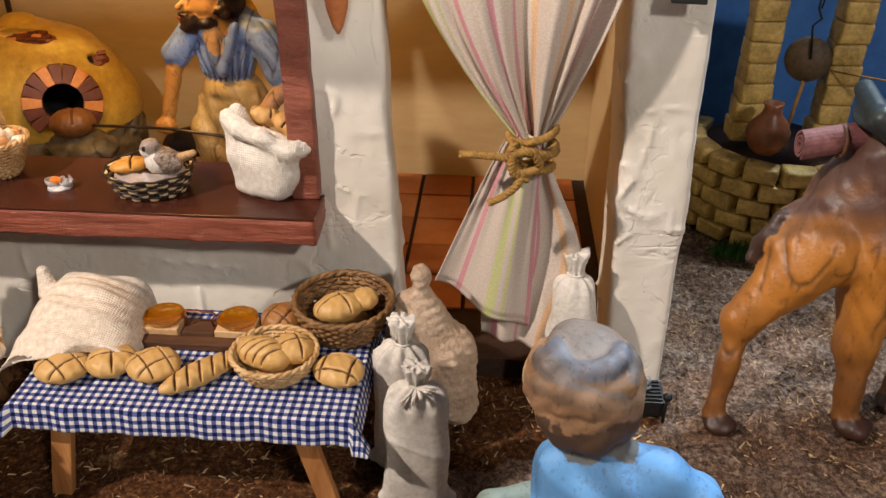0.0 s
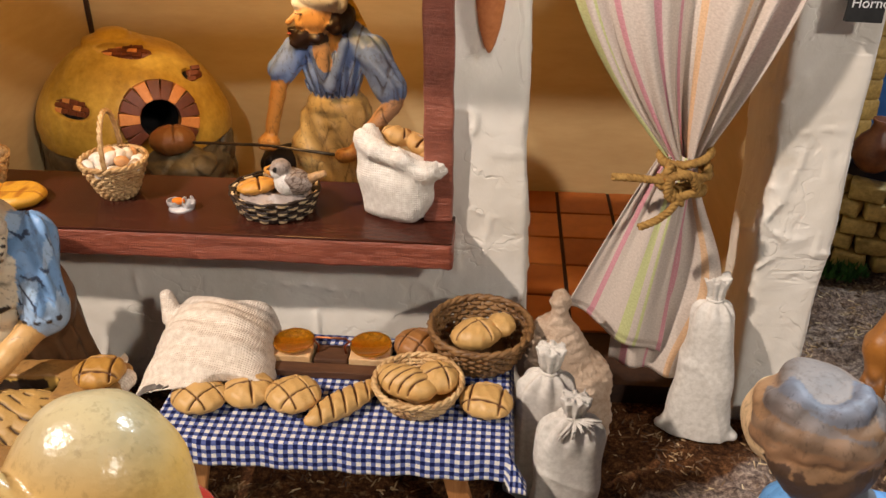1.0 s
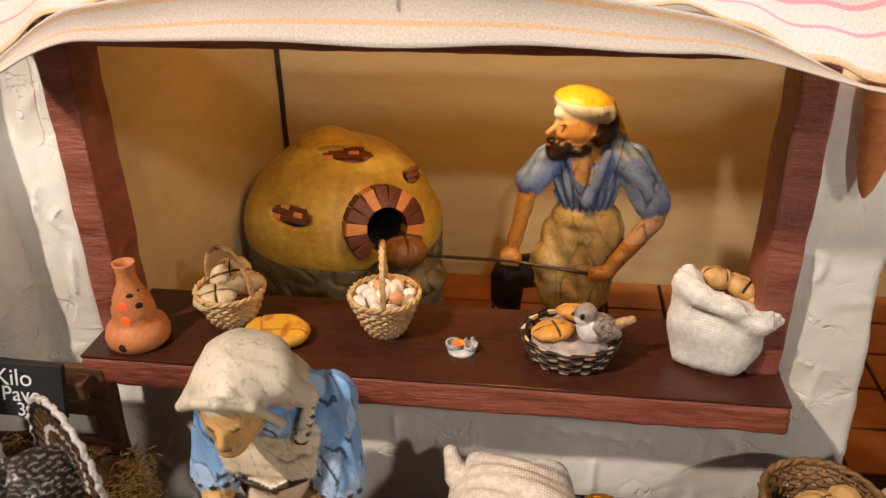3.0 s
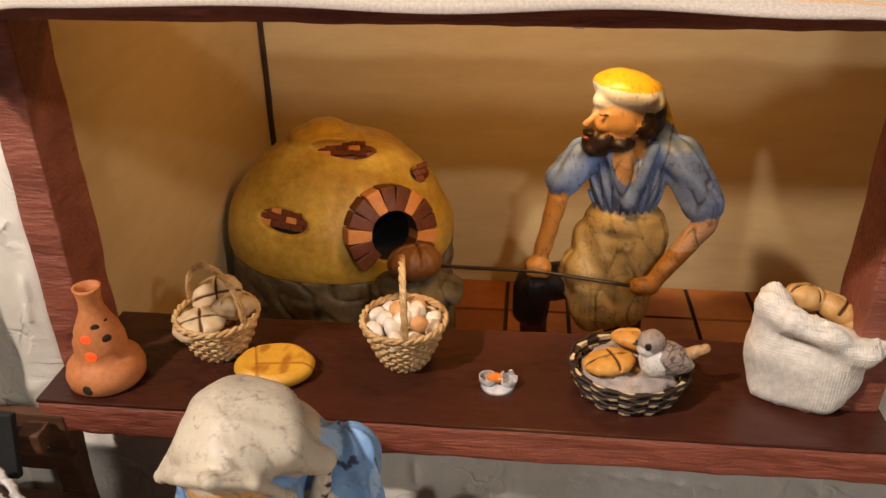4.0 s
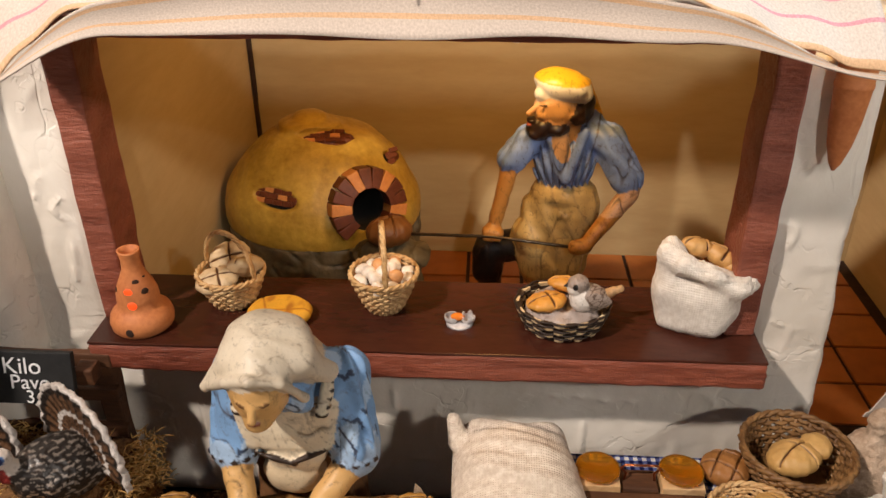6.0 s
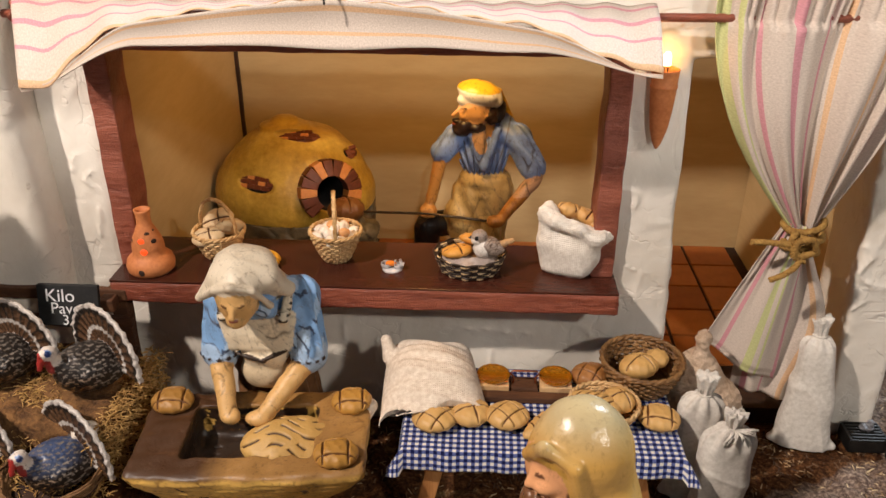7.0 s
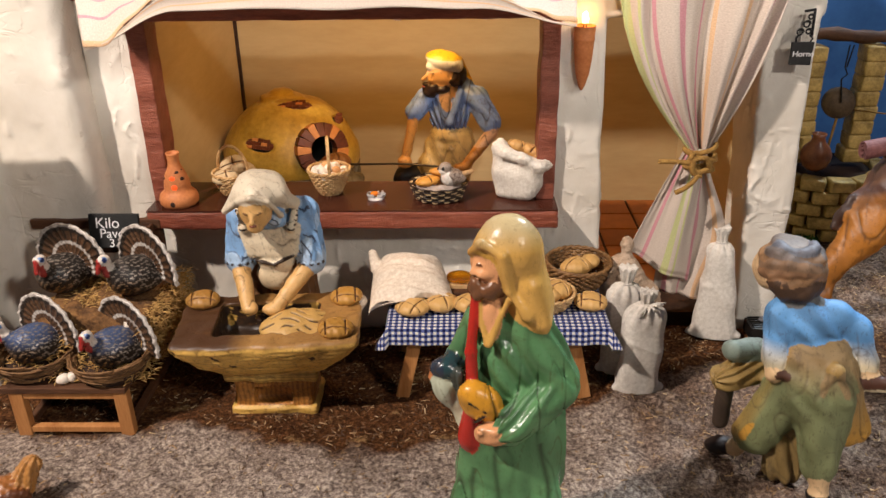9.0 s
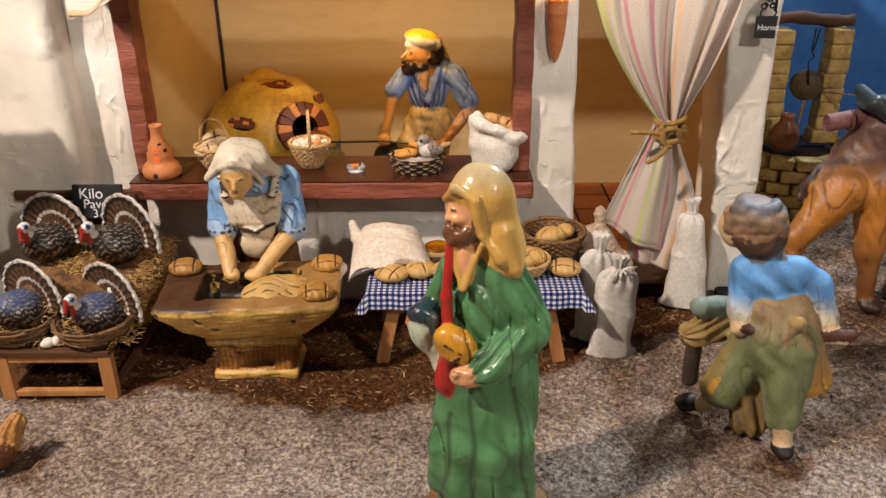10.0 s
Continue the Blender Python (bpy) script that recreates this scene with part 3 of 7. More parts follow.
def curtain():
    top_z, knot_z = 0.348, 0.186
    root = thing("curtain", "striped linen curtain gathered with a rope in the doorway", "curtain", at=(0.097, 0.470, 0.331))
    inv = Matrix.Translation((-0.097, -0.470, -0.331))

    def upper(u, v):
        z = lerp(top_z, knot_z, v)
        xl, xr = lerp(0.025, 0.100, v ** 1.7), lerp(0.173, 0.116, v ** 0.95)
        sag = 0.010 * math.sin(v * 3.14) ** 1.0
        x = lerp(xl - sag * (1 - u) * 0.6, xr + 0.006 * math.sin(v * 3.14) * u, u) + 0.0035 * math.sin(u * 17 + 2.2 * v) * (1 - v)
        pleat = math.sin(u * 27 + 2.4 * math.sin(u * 7 + 0.8 * v) + 1.6 * v) * 0.0062 * (1 - 0.45 * v) + 0.004 * math.sin(u * 13 + 1 + v) + 0.0016 * math.sin(u * 71 + 3 * v) * v
        gather = 0.0022 * math.sin(u * 120) * (1 - ease(0.06, 0.2, v))
        y = 0.464 + pleat + gather - 0.006 * math.sin(v * 3.14) + 0.004 * v
        if v < 0.12:
            y = lerp(y, 0.4665 + gather + 0.5 * pleat, 0.7)
            z += 0.0016 * math.sin(u * 60 + 2 * math.sin(u * 23))
        return inv @ Vector((x, y, z))

    sheet("upper_cloth", 260, 60, upper, lambda u, v: (u * 0.1115, v * 0.17), LINEN, 0.0007, root)

    def lower(u, v):
        z = lerp(knot_z + 0.004, lerp(0.085, 0.052, u) + 0.0016 * math.sin(u * 9), v)
        x = lerp(0.095 + 0.018 * u, lerp(0.0525, 0.114, u), v ** 0.92)
        pleat = math.sin(u * 6.5 + 0.6) * 0.0050 * (0.5 + 0.6 * v) + math.sin(u * 34 + 2 * math.sin(u * 5)) * 0.0016 * (1 - v) ** 1.5 + 0.0014 * (1 if v > 0.955 else 0)
        return inv @ Vector((x, 0.4655 + pleat + 0.003 * v, z))

    sheet("lower_cloth", 150, 60, lower, lambda u, v: (0.0985 - 0.013 + u * 0.052, v * 0.14), LINEN, 0.0007, root)

    def tail(u, v):
        z = lerp(knot_z + 0.004, 0.032 + 0.012 * (1 - u), v)
        x = lerp(0.104 + 0.012 * u, lerp(0.086, 0.143, u) + 0.003 * math.sin(v * 5) - 0.012 * ease(0.6, 1, v) * u, ease(0, 0.62, v))
        return inv @ Vector((x, 0.4745 + 0.003 * math.sin(u * 12 + v), z))

    sheet("back_cloth", 60, 50, tail, lambda u, v: (0.030 + u * 0.045, v * 0.15), LINEN, 0.0007, root)

    rope = bmesh.new()
    for zz, tilt, r in ((0.1905, 0.003, 0.0128), (0.1845, -0.004, 0.0138), (0.1785, 0.005, 0.0132), (0.1740, -0.003, 0.0122)):
        rope_strands(rope, [(0.108 + r * math.cos(t), 0.466 + 0.0135 * math.sin(t), zz + tilt * math.cos(t)) for t in (j * 0.2618 for j in range(25))], 0.0024)
    rope_strands(rope, [(0.098, 0.453, 0.190), (0.094, 0.449, 0.182), (0.102, 0.447, 0.173), (0.113, 0.449, 0.177), (0.108, 0.4455, 0.188), (0.097, 0.446, 0.186), (0.097, 0.447, 0.174), (0.106, 0.448, 0.170)], 0.0024)
    rope_strands(rope, [(0.100, 0.450, 0.181), (0.088, 0.447, 0.1835), (0.078, 0.449, 0.1835), (0.068, 0.450, 0.183)], 0.0022)
    rope_strands(rope, [(0.105, 0.449, 0.176), (0.100, 0.445, 0.167), (0.093, 0.4455, 0.160), (0.085, 0.447, 0.155)], 0.0022)
    rope.transform(inv)
    part("rope_tie", rope, ROPE, root, "knotted golden jute rope")


curtain()


def valance():
    root = thing("valance", "striped linen awning cloth draped from the rod over the window", "awning", at=(-0.205, 0.470, 0.330))
    inv = Matrix.Translation((0.205, -0.470, -0.330))

    def hem(u):
        """The lower edge: level over the window, drooping at both corners."""
        s = 2 * u - 1
        d = ease(0.60, 1.0, abs(s))
        return Vector((lerp(-0.398, -0.016, u), 0.4080, lerp(0.3215, 0.292 if s < 0 else 0.307, d)))

    def fold(u):
        """The front fold, held up in the middle by a wire."""
        s = abs(2 * u - 1)
        k = max(0.0, 1 - (s / 0.9) ** 1.4)
        p = hem(u)
        return Vector((p.x, lerp(0.4085, 0.4100, k), p.z + 0.0022 + 0.0245 * k))

    def top(u, v):
        e = fold(u)
        droop = abs(2 * u - 1) ** 3
        a = Vector((lerp(-0.426, -0.012, u), 0.470, 0.3365))
        p = a.lerp(e, v)
        p.z += 0.006 * math.sin(v * 3.14) * droop + 0.0020 * math.sin(u * 38 + 3 * v) * v * (0.3 + droop) + 0.001 * math.sin(u * 90)
        p.y += 0.0016 * math.sin(u * 25 + 4 * v) * v * droop
        return inv @ p

    def flap(u, v):
        p = fold(u).lerp(hem(u), v)
        p.y += 0.0040 * math.sin(v * 3.1) * (1 - abs(2 * u - 1)) + 0.0010 * math.sin(u * 30 + 1) * v
        p.z += 0.0008 * math.sin(u * 22) * v
        return inv @ p

    sheet("top_cloth", 150, 16, top, lambda u, v: (0.018 + v * 0.050, u * 0.41), LINEN, 0.0008, root)
    sheet("front_flap", 150, 12, flap, lambda u, v: (0.0625 + v * 0.028, u * 0.41), LINEN, 0.0008, root)
    b = bmesh.new()
    tube(b, [(-0.209, 0.402, 0.347), (-0.209, 0.403, 0.372), (-0.207, 0.405, 0.40)], 0.0006, 6)
    b.transform(inv)
    part("wire", b, BLACKMETAL, root, "thin holding wire")


valance()

# ---- bread, baskets, sacks ----
CRUST, CRUST_D = paint_of(208, 164, 98), paint_of(96, 58, 24)
BREAD = painted("baked_clay_bread", 0.5, 0.12)


def loaf(name, at, radii, pattern, turn=0.0, tilt=(0, 0), label="round golden clay loaf with a scored crust", group="loaves", crust=CRUST):
    """A scored loaf; pattern: 'grid', 'cross', 'square', 'slash'."""
    rx, ry, rz = radii
    w = 0.00062

    def score(q):
        x, y, z = q[..., 0], q[..., 1], q[..., 2]
        lines = {"grid": [x + y - 0.55 * rx, x + y + 0.5 * rx, x - y - 0.55 * rx, x - y + 0.5 * rx], "cross": [x - 0.1 * rx, y + 0.05 * rx],
                 "square": [np.abs(x) - 0.55 * rx, np.abs(y) - 0.5 * ry], "slash": [x - 0.5 * y - k * rx * 0.34 for k in (-1.8, -0.9, 0, 0.9, 1.8)], "plain": []}[pattern]
        g = np.zeros(x.shape)
        for l in lines:
            g = np.maximum(g, np.exp(-(l / w) ** 2))
        return g * 0.0017 * (z > 0) * np.clip(1.25 - np.hypot(x / rx, y / ry), 0, 0.5) * 2 + 0.0003 * np.sin(x * 900) * np.sin(y * 700)

    def colour(p):
        g = np.clip(score(p) / 0.0007 - 0.45, 0, 1)[:, None]
        return crust * (1 - g) + CRUST_D * g
    me = sculpt(name, [ell((0, 0, 0), radii, colour, extra=score)], min(radii) * 0.055 + 0.0001, 0.001, rough=lambda p: 0.0004 * wob(p, 0.02, int(rx * 1e5)))
    ob = part(name, me, BREAD)
    ob.matrix_world = pose(at[0], at[1], at[2] + rz * 0.92, tilt[0], tilt[1], turn)
    return tagged(ob, label, "bread", group)


def basket(name, at, rb, rt, h, rows, material, label, handle=0.0, stakes=20, rod_r=0.0011, handle_turn=0.0, amp=0.0007, oval=1.0, turn=0.0):
    root = thing(name, label, "basket", at=at, turn=turn)
    bm = bmesh.new()
    seg = stakes * 4
    for i in range(rows):
        f = i / (rows - 1)
        r, z = lerp(rb, rt, f ** 0.8), rod_r + f * (h - rod_r)
        tube(bm, [((r + amp * math.cos(stakes * t + i * 3.1416)) * math.cos(t) * oval, (r + amp * math.cos(stakes * t + i * 3.1416)) * math.sin(t), z + 0.0004 * math.sin(stakes * t / 2 + i))
                  for t in (6.2832 * k / seg for k in range(seg))], rod_r, 5, True)
    part("weave", bm, material, root)
    for k in range(stakes):
        t = 6.2832 * (k + 0.5) / stakes
        bm = bmesh.new()
        tube(bm, [(lerp(rb, rt, f ** 0.8) * math.cos(t) * oval, lerp(rb, rt, f ** 0.8) * math.sin(t), f * h) for f in (0.02, 0.35, 0.7, 1.0)], rod_r * 0.8, 5)
        part("stake", bm, material, root)
    bm = bmesh.new()
    for s in (0, 3.1416):
        tube(bm, [((rt + 0.0006 * math.cos(14 * t + s)) * math.cos(t) * oval, (rt + 0.0006 * math.cos(14 * t + s)) * math.sin(t), h + 0.0008 + 0.0009 * math.sin(14 * t + s)) for t in (6.2832 * k / 84 for k in range(84))], rod_r * 1.1, 5, True)
    part("rim", bm, material, root)
    bm = lathe([(0.0001, 0), (rb, 0), (rb * 1.0, 0.0015), (0.0001, 0.0015)], 32)
    for v in bm.verts:
        v.co.x *= oval
    part("base", bm, material, root)
    if handle:
        bm = bmesh.new()
        c, s = math.cos(radians(handle_turn)), math.sin(radians(handle_turn))
        for ph in (0, 2.1, 4.2):
            pts = []
            for k in range(33):
                t = 3.1416 * k / 32
                r, tw = rt * math.cos(t), 0.0009
                off = tw * math.cos(k * 0.9 + ph)
                pts.append((c * r - s * off, s * r + c * off, h + handle * max(math.sin(t), 0) ** 0.8 + tw * math.sin(k * 0.9 + ph)))
            tube(bm, pts, rod_r * 0.95, 5)
        part("handle", bm, material, root, "twisted wicker handle")
    return root


def sack(name, at, rb, rs, ry, hs, hn, ht, label, seed, turn=0.0, lean=(0, 0), bow=False):
    """A filled cloth bag: base and shoulder half-widths rb and rs, depth ry; shoulder, neck and top heights."""
    lx, ly = lean

    def f(p):
        z = p[..., 2]
        k = np.clip(z / hn, 0, 1.3)
        x, y = p[..., 0] - lx * k ** 2, p[..., 1] - ly * k ** 2
        body = rb + (rs - rb) * np.clip(z / hs, 0, 1) ** 1.5
        dome = np.sqrt(np.clip(1 - ((z - hs) / (hn - hs)) ** 2, 0, 1)) ** 0.75
        tuft = 0.0034 + 0.0046 * np.clip((z - hn) / (ht - hn), 0, 1.2)
        w = np.where(z < hs, body, np.where(z < hn, 0.0034 + (rs - 0.0034) * dome ** 1.3, tuft))
        d = np.where(z < hs, ry * (1 - 0.12 * np.clip(z / hs, 0, 1)), np.where(z < hn, 0.0034 + (ry * 0.88 - 0.0034) * dome ** 1.3, tuft * 0.8))
        th = np.arctan2(y, x)
        near = np.exp(-((z - hn) / (0.34 * (hn - hs) + 0.008)) ** 2)
        e = 2.0 + 0.9 * (1 - near)
        r = (np.abs(x / w) ** e + np.abs(y / d) ** e) ** (1 / e)
        out = (r - 1) * np.minimum(w, d) * 0.9 + 0.0013 * near * np.sin(9 * th + 1.5 * np.sin(2 * th))
        return np.maximum(np.maximum(out, z - ht + 0.0012 * np.sin(7 * th)), -z)
    prim = dict(f=f, lo=np.array((-rb - abs(lx) - 0.003, -ry - abs(ly) - 0.003, 0.0)), hi=np.array((rb + abs(lx) + 0.003, ry + abs(ly) + 0.003, ht)), paint=WHITE)
    ears = [cap((sx * rb * 0.8, -ry * 0.1, 0.003), (sx * rb * 1.10, -ry * 0.2, 0.002), 0.0045, 0.0030, WHITE) for sx in (-1, 1)]
    me = sculpt(name, [prim] + ears, 0.0010, 0.004, rough=lambda p: 0.0006 * wob(p, 0.035, seed) - 0.0006 * np.exp(-(wob(p * (1, 1, 0.5), 0.05, seed + 4) / 0.10) ** 2), floor=0.0)
    root = thing(name, label, "sack", at=at, turn=turn)
    part("bag", box_uv(me), SACKCLOTH, root)
    bm = bmesh.new()
    kx, ky = lx, ly
    tie = bmesh.new()
    for dz in (-0.0008, 0.0008):
        tube(tie, [(kx + 0.0048 * math.cos(t), ky + 0.0044 * math.sin(t), hn + dz) for t in (k * 0.3927 for k in range(16))], 0.0008, 5, True)
    part("tie", tie, SACKCLOTH, root, "white string tie")
    r = random.Random(seed)
    if bow:
        for k in range(26):
            a, l = r.uniform(-2.9, 0.2), r.uniform(0.006, 0.012)
            d = Vector((math.cos(a) * l, -0.004 - 0.004 * r.random(), math.sin(a + 0.9) * l * 0.7))
            o = Vector((kx, ky - 0.0045, hn + 0.001))
            tube(bm, [o, o + d * 0.6 + Vector((0, -0.002, 0.002)), o + d], 0.0007, 4)
    for k in range(14):
        a = k * 0.45
        o = Vector((kx * 1.2 + 0.0062 * math.cos(a), ky * 1.2 + 0.005 * math.sin(a), ht - 0.001))
        tube(bm, [o, o + Vector((r.uniform(-0.0012, 0.0012), r.uniform(-0.001, 0.001), r.uniform(0.0008, 0.0028)))], 0.0003, 3)
    tagged(part("fray", bm, SACKCLOTH, root, "frayed white threads"), kind="stuff")
    return root


def box_uv(me):
    """UVs in metres, laid on from the side that each face looks to."""
    lay = me.uv_layers.new(name="UVMap")
    co = np.empty(len(me.vertices) * 3, np.float32)
    me.vertices.foreach_get("co", co)
    co = co.reshape(-1, 3)
    nor = np.empty(len(me.polygons) * 3, np.float32)
    me.polygons.foreach_get("normal", nor)
    big = np.abs(nor.reshape(-1, 3)).argmax(1)
    idx = np.empty(len(me.loops), np.int32)
    me.loops.foreach_get("vertex_index", idx)
    pick = np.array([(1, 2), (0, 2), (0, 1)])[np.repeat(big, 4)]
    uv = np.take_along_axis(co[idx], pick, 1)
    lay.data.foreach_set("uv", uv.astype(np.float32).ravel())
    return me


# ---- on the counter ----
TOP = 0.137


def oil_burner():
    root = thing("oil_burner", "terracotta candle burner with a narrow neck and round holes", "burner", at=(-0.366, 0.4715, TOP))
    bm = lathe([(0.0155, 0), (0.0172, 0.002), (0.0178, 0.006), (0.0165, 0.0105), (0.0135, 0.0135), (0.0118, 0.015), (0.0118, 0.019), (0.0115, 0.023),
                (0.0100, 0.028), (0.0075, 0.0335), (0.0056, 0.038), (0.0051, 0.043), (0.0058, 0.048), (0.0062, 0.0495), (0.0050, 0.0495), (0.0043, 0.045), (0.0043, 0.040)], 48)
    part("body", bm, TERRACOTTA, root)
    glow = Nodes("ember_glow")
    glow.bsdf.inputs["Emission Color"].default_value = (1.0, 0.07, 0.01, 1)
    glow.bsdf.inputs["Emission Strength"].default_value = 1.3
    lit = glow.finish(srgb(200, 60, 20), 0.5)
    for ang, z, r, rad, mat in ((-84, 0.0195, 0.0026, 0.0114, lit), (-92, 0.0272, 0.0025, 0.0098, lit), (-40, 0.0265, 0.0023, 0.0101, JOINT), (-62, 0.0320, 0.0021, 0.0076, JOINT),
                                (-92, 0.0052, 0.0026, 0.0172, JOINT), (-150, 0.026, 0.002, 0.0102, JOINT), (-20, 0.0330, 0.0016, 0.0070, JOINT)):
        b = bmesh.new()
        bmesh.ops.create_uvsphere(b, u_segments=12, v_segments=8, radius=r)
        b.transform(pose(rad * math.cos(radians(ang)), rad * math.sin(radians(ang)), z) @ Matrix.Rotation(radians(ang), 4, "Z") @ Matrix.Diagonal((0.35, 1, 1, 1)))
        part("hole", b, mat, root)


oil_burner()
basket("bread_basket", (-0.3205, 0.4985, TOP), 0.0115, 0.0195, 0.020, 9, WICKER, "small pale wicker basket with a handle, full of rolls", 0.026, 18, 0.0010, 150)
PALE = paint_of(210, 182, 140)
for dx, dy, dz, tl, tn in ((-0.006, -0.007, 0.0135, (12, -8), 20), (0.009, 0.003, 0.0175, (-24, 34), 70), (-0.003, 0.011, 0.0185, (40, -14), 10)):
    loaf("bread_roll", (-0.3205 + dx, 0.4985 + dy, TOP + dz), (0.0130, 0.0105, 0.0056), "cross", tn, tl, "pale floury roll with a cross cut", "rolls in the basket", PALE)
basket("egg_basket", (-0.229, 0.4965, TOP), 0.0095, 0.0195, 0.0235, 11, WICKER, "small pale wicker basket with a tall handle, full of eggs", 0.031, 18, 0.0010, 100)
SHELL = surface("egg_shell", srgb(214, 200, 182), srgb(238, 228, 214), 60, 500, 0.4, 0.1)
SHELL_BROWN = surface("brown_egg_shell", srgb(196, 140, 88), srgb(216, 166, 116), 60, 500, 0.4, 0.1)
rng = random.Random(3)


def egg(at, r, mat, group, label):
    bm = bmesh.new()
    bmesh.ops.create_uvsphere(bm, u_segments=16, v_segments=10, radius=r)
    for v in bm.verts:
        v.co.z *= 1.28
        k = 1 - 0.16 * (v.co.z / r)
        v.co.x *= k
        v.co.y *= k
    for f in bm.faces:
        f.smooth = True
    ob = part("egg", bm, mat)
    ob.matrix_world = pose(*at, rng.uniform(40, 120), rng.uniform(-40, 40), rng.uniform(0, 360))
    return tagged(ob, label, "egg", group)


for k in range(16):
    ring = 0 if k < 3 else (1 if k < 8 else 2)
    a = k * 2.4
    r = (0.004, 0.009, 0.0145)[ring]
    z = TOP + (0.0265, 0.0245, 0.0215)[ring]
    brown = k in (1, 5, 11)
    egg((-0.229 + r * math.cos(a), 0.4965 + r * math.sin(a), z), 0.0040, SHELL_BROWN if brown else SHELL, "eggs in the basket",
        "small brown egg in the basket" if brown else "small white egg in the basket")


def carved_plate():
    y, brown = paint_of(218, 160, 48), paint_of(160, 92, 28)

    def score(q):
        x, yy = q[..., 0], q[..., 1]
        g = np.exp(-((x + 0.35 * yy + 0.0085) / 0.0006) ** 2) + np.exp(-((yy - 0.10 * x + 0.0035) / 0.0006) ** 2) * (x > -0.008)
        return 0.0008 * g * (q[..., 2] > 0)

    def tone(p):
        m = np.clip((wob(p, 0.016, 6) + 0.8 * wob(p, 0.005, 7, 8))[:, None] * 0.9, 0, 1) * (np.hypot(p[:, 0:1] / 0.015, p[:, 1:2] / 0.012) < 1)
        return y + (brown - y) * np.maximum(0.75 * m, np.clip(score(p)[:, None] / 0.0008, 0, 1))
    me = sculpt("flatbread", [ell((0, 0, 0), (0.0190, 0.0155, 0.0070), tone, extra=score)], 0.0006, 0.001, cuts=[box((-0.03, -0.03, 0.0040), (0.03, 0.03, 0.02), 0.001, None)], rough=lambda p: 0.0003 * wob(p, 0.012, 4), floor=-0.0040)
    ob = part("flatbread", me, BREAD)
    ob.location = (-0.2885, 0.4815, TOP + 0.0042)
    tagged(ob, "thick yellow oval flatbread with browned scored top", "bread")


carved_plate()


def broken_egg():
    root = thing("broken_egg", "broken egg with two silvery shell halves and orange yolk", "egg", at=(-0.184, 0.4815, TOP))
    shell = surface("grey_shell", srgb(170, 166, 166), srgb(214, 210, 208), 80, 400, 0.25, 0.1)
    yolk = surface("orange_yolk", srgb(214, 110, 30), srgb(232, 140, 52), 80, 400, 0.2, 0.1)
    for dx, tip in ((-0.0045, 0.0), (0.0048, 0.0028)):
        bm = bmesh.new()
        bmesh.ops.create_uvsphere(bm, u_segments=20, v_segments=14, radius=0.0043)
        bmesh.ops.delete(bm, geom=[v for v in bm.verts if v.co.z > 0.0012 + tip * (0.4 + math.sin(v.co.x * 1400) * 0.6)], context="VERTS")
        bmesh.ops.translate(bm, verts=bm.verts, vec=(dx, 0, 0.0043))
        ob = part("shell_half", bm, shell, root)
        ob.modifiers.new("thickness", "SOLIDIFY").thickness = 0.0005
    bm = bmesh.new()
    bmesh.ops.create_uvsphere(bm, u_segments=16, v_segments=10, radius=0.003)
    bm.transform(pose(-0.001, -0.001, 0.0052) @ Matrix.Diagonal((1.4, 0.9, 0.7, 1)))
    part("yolk", bm, yolk, root)
    part("egg_white", lathe([(0.0001, 0), (0.0078, 0), (0.0070, 0.0012), (0.0001, 0.0015)], 24), shell, root)


broken_egg()


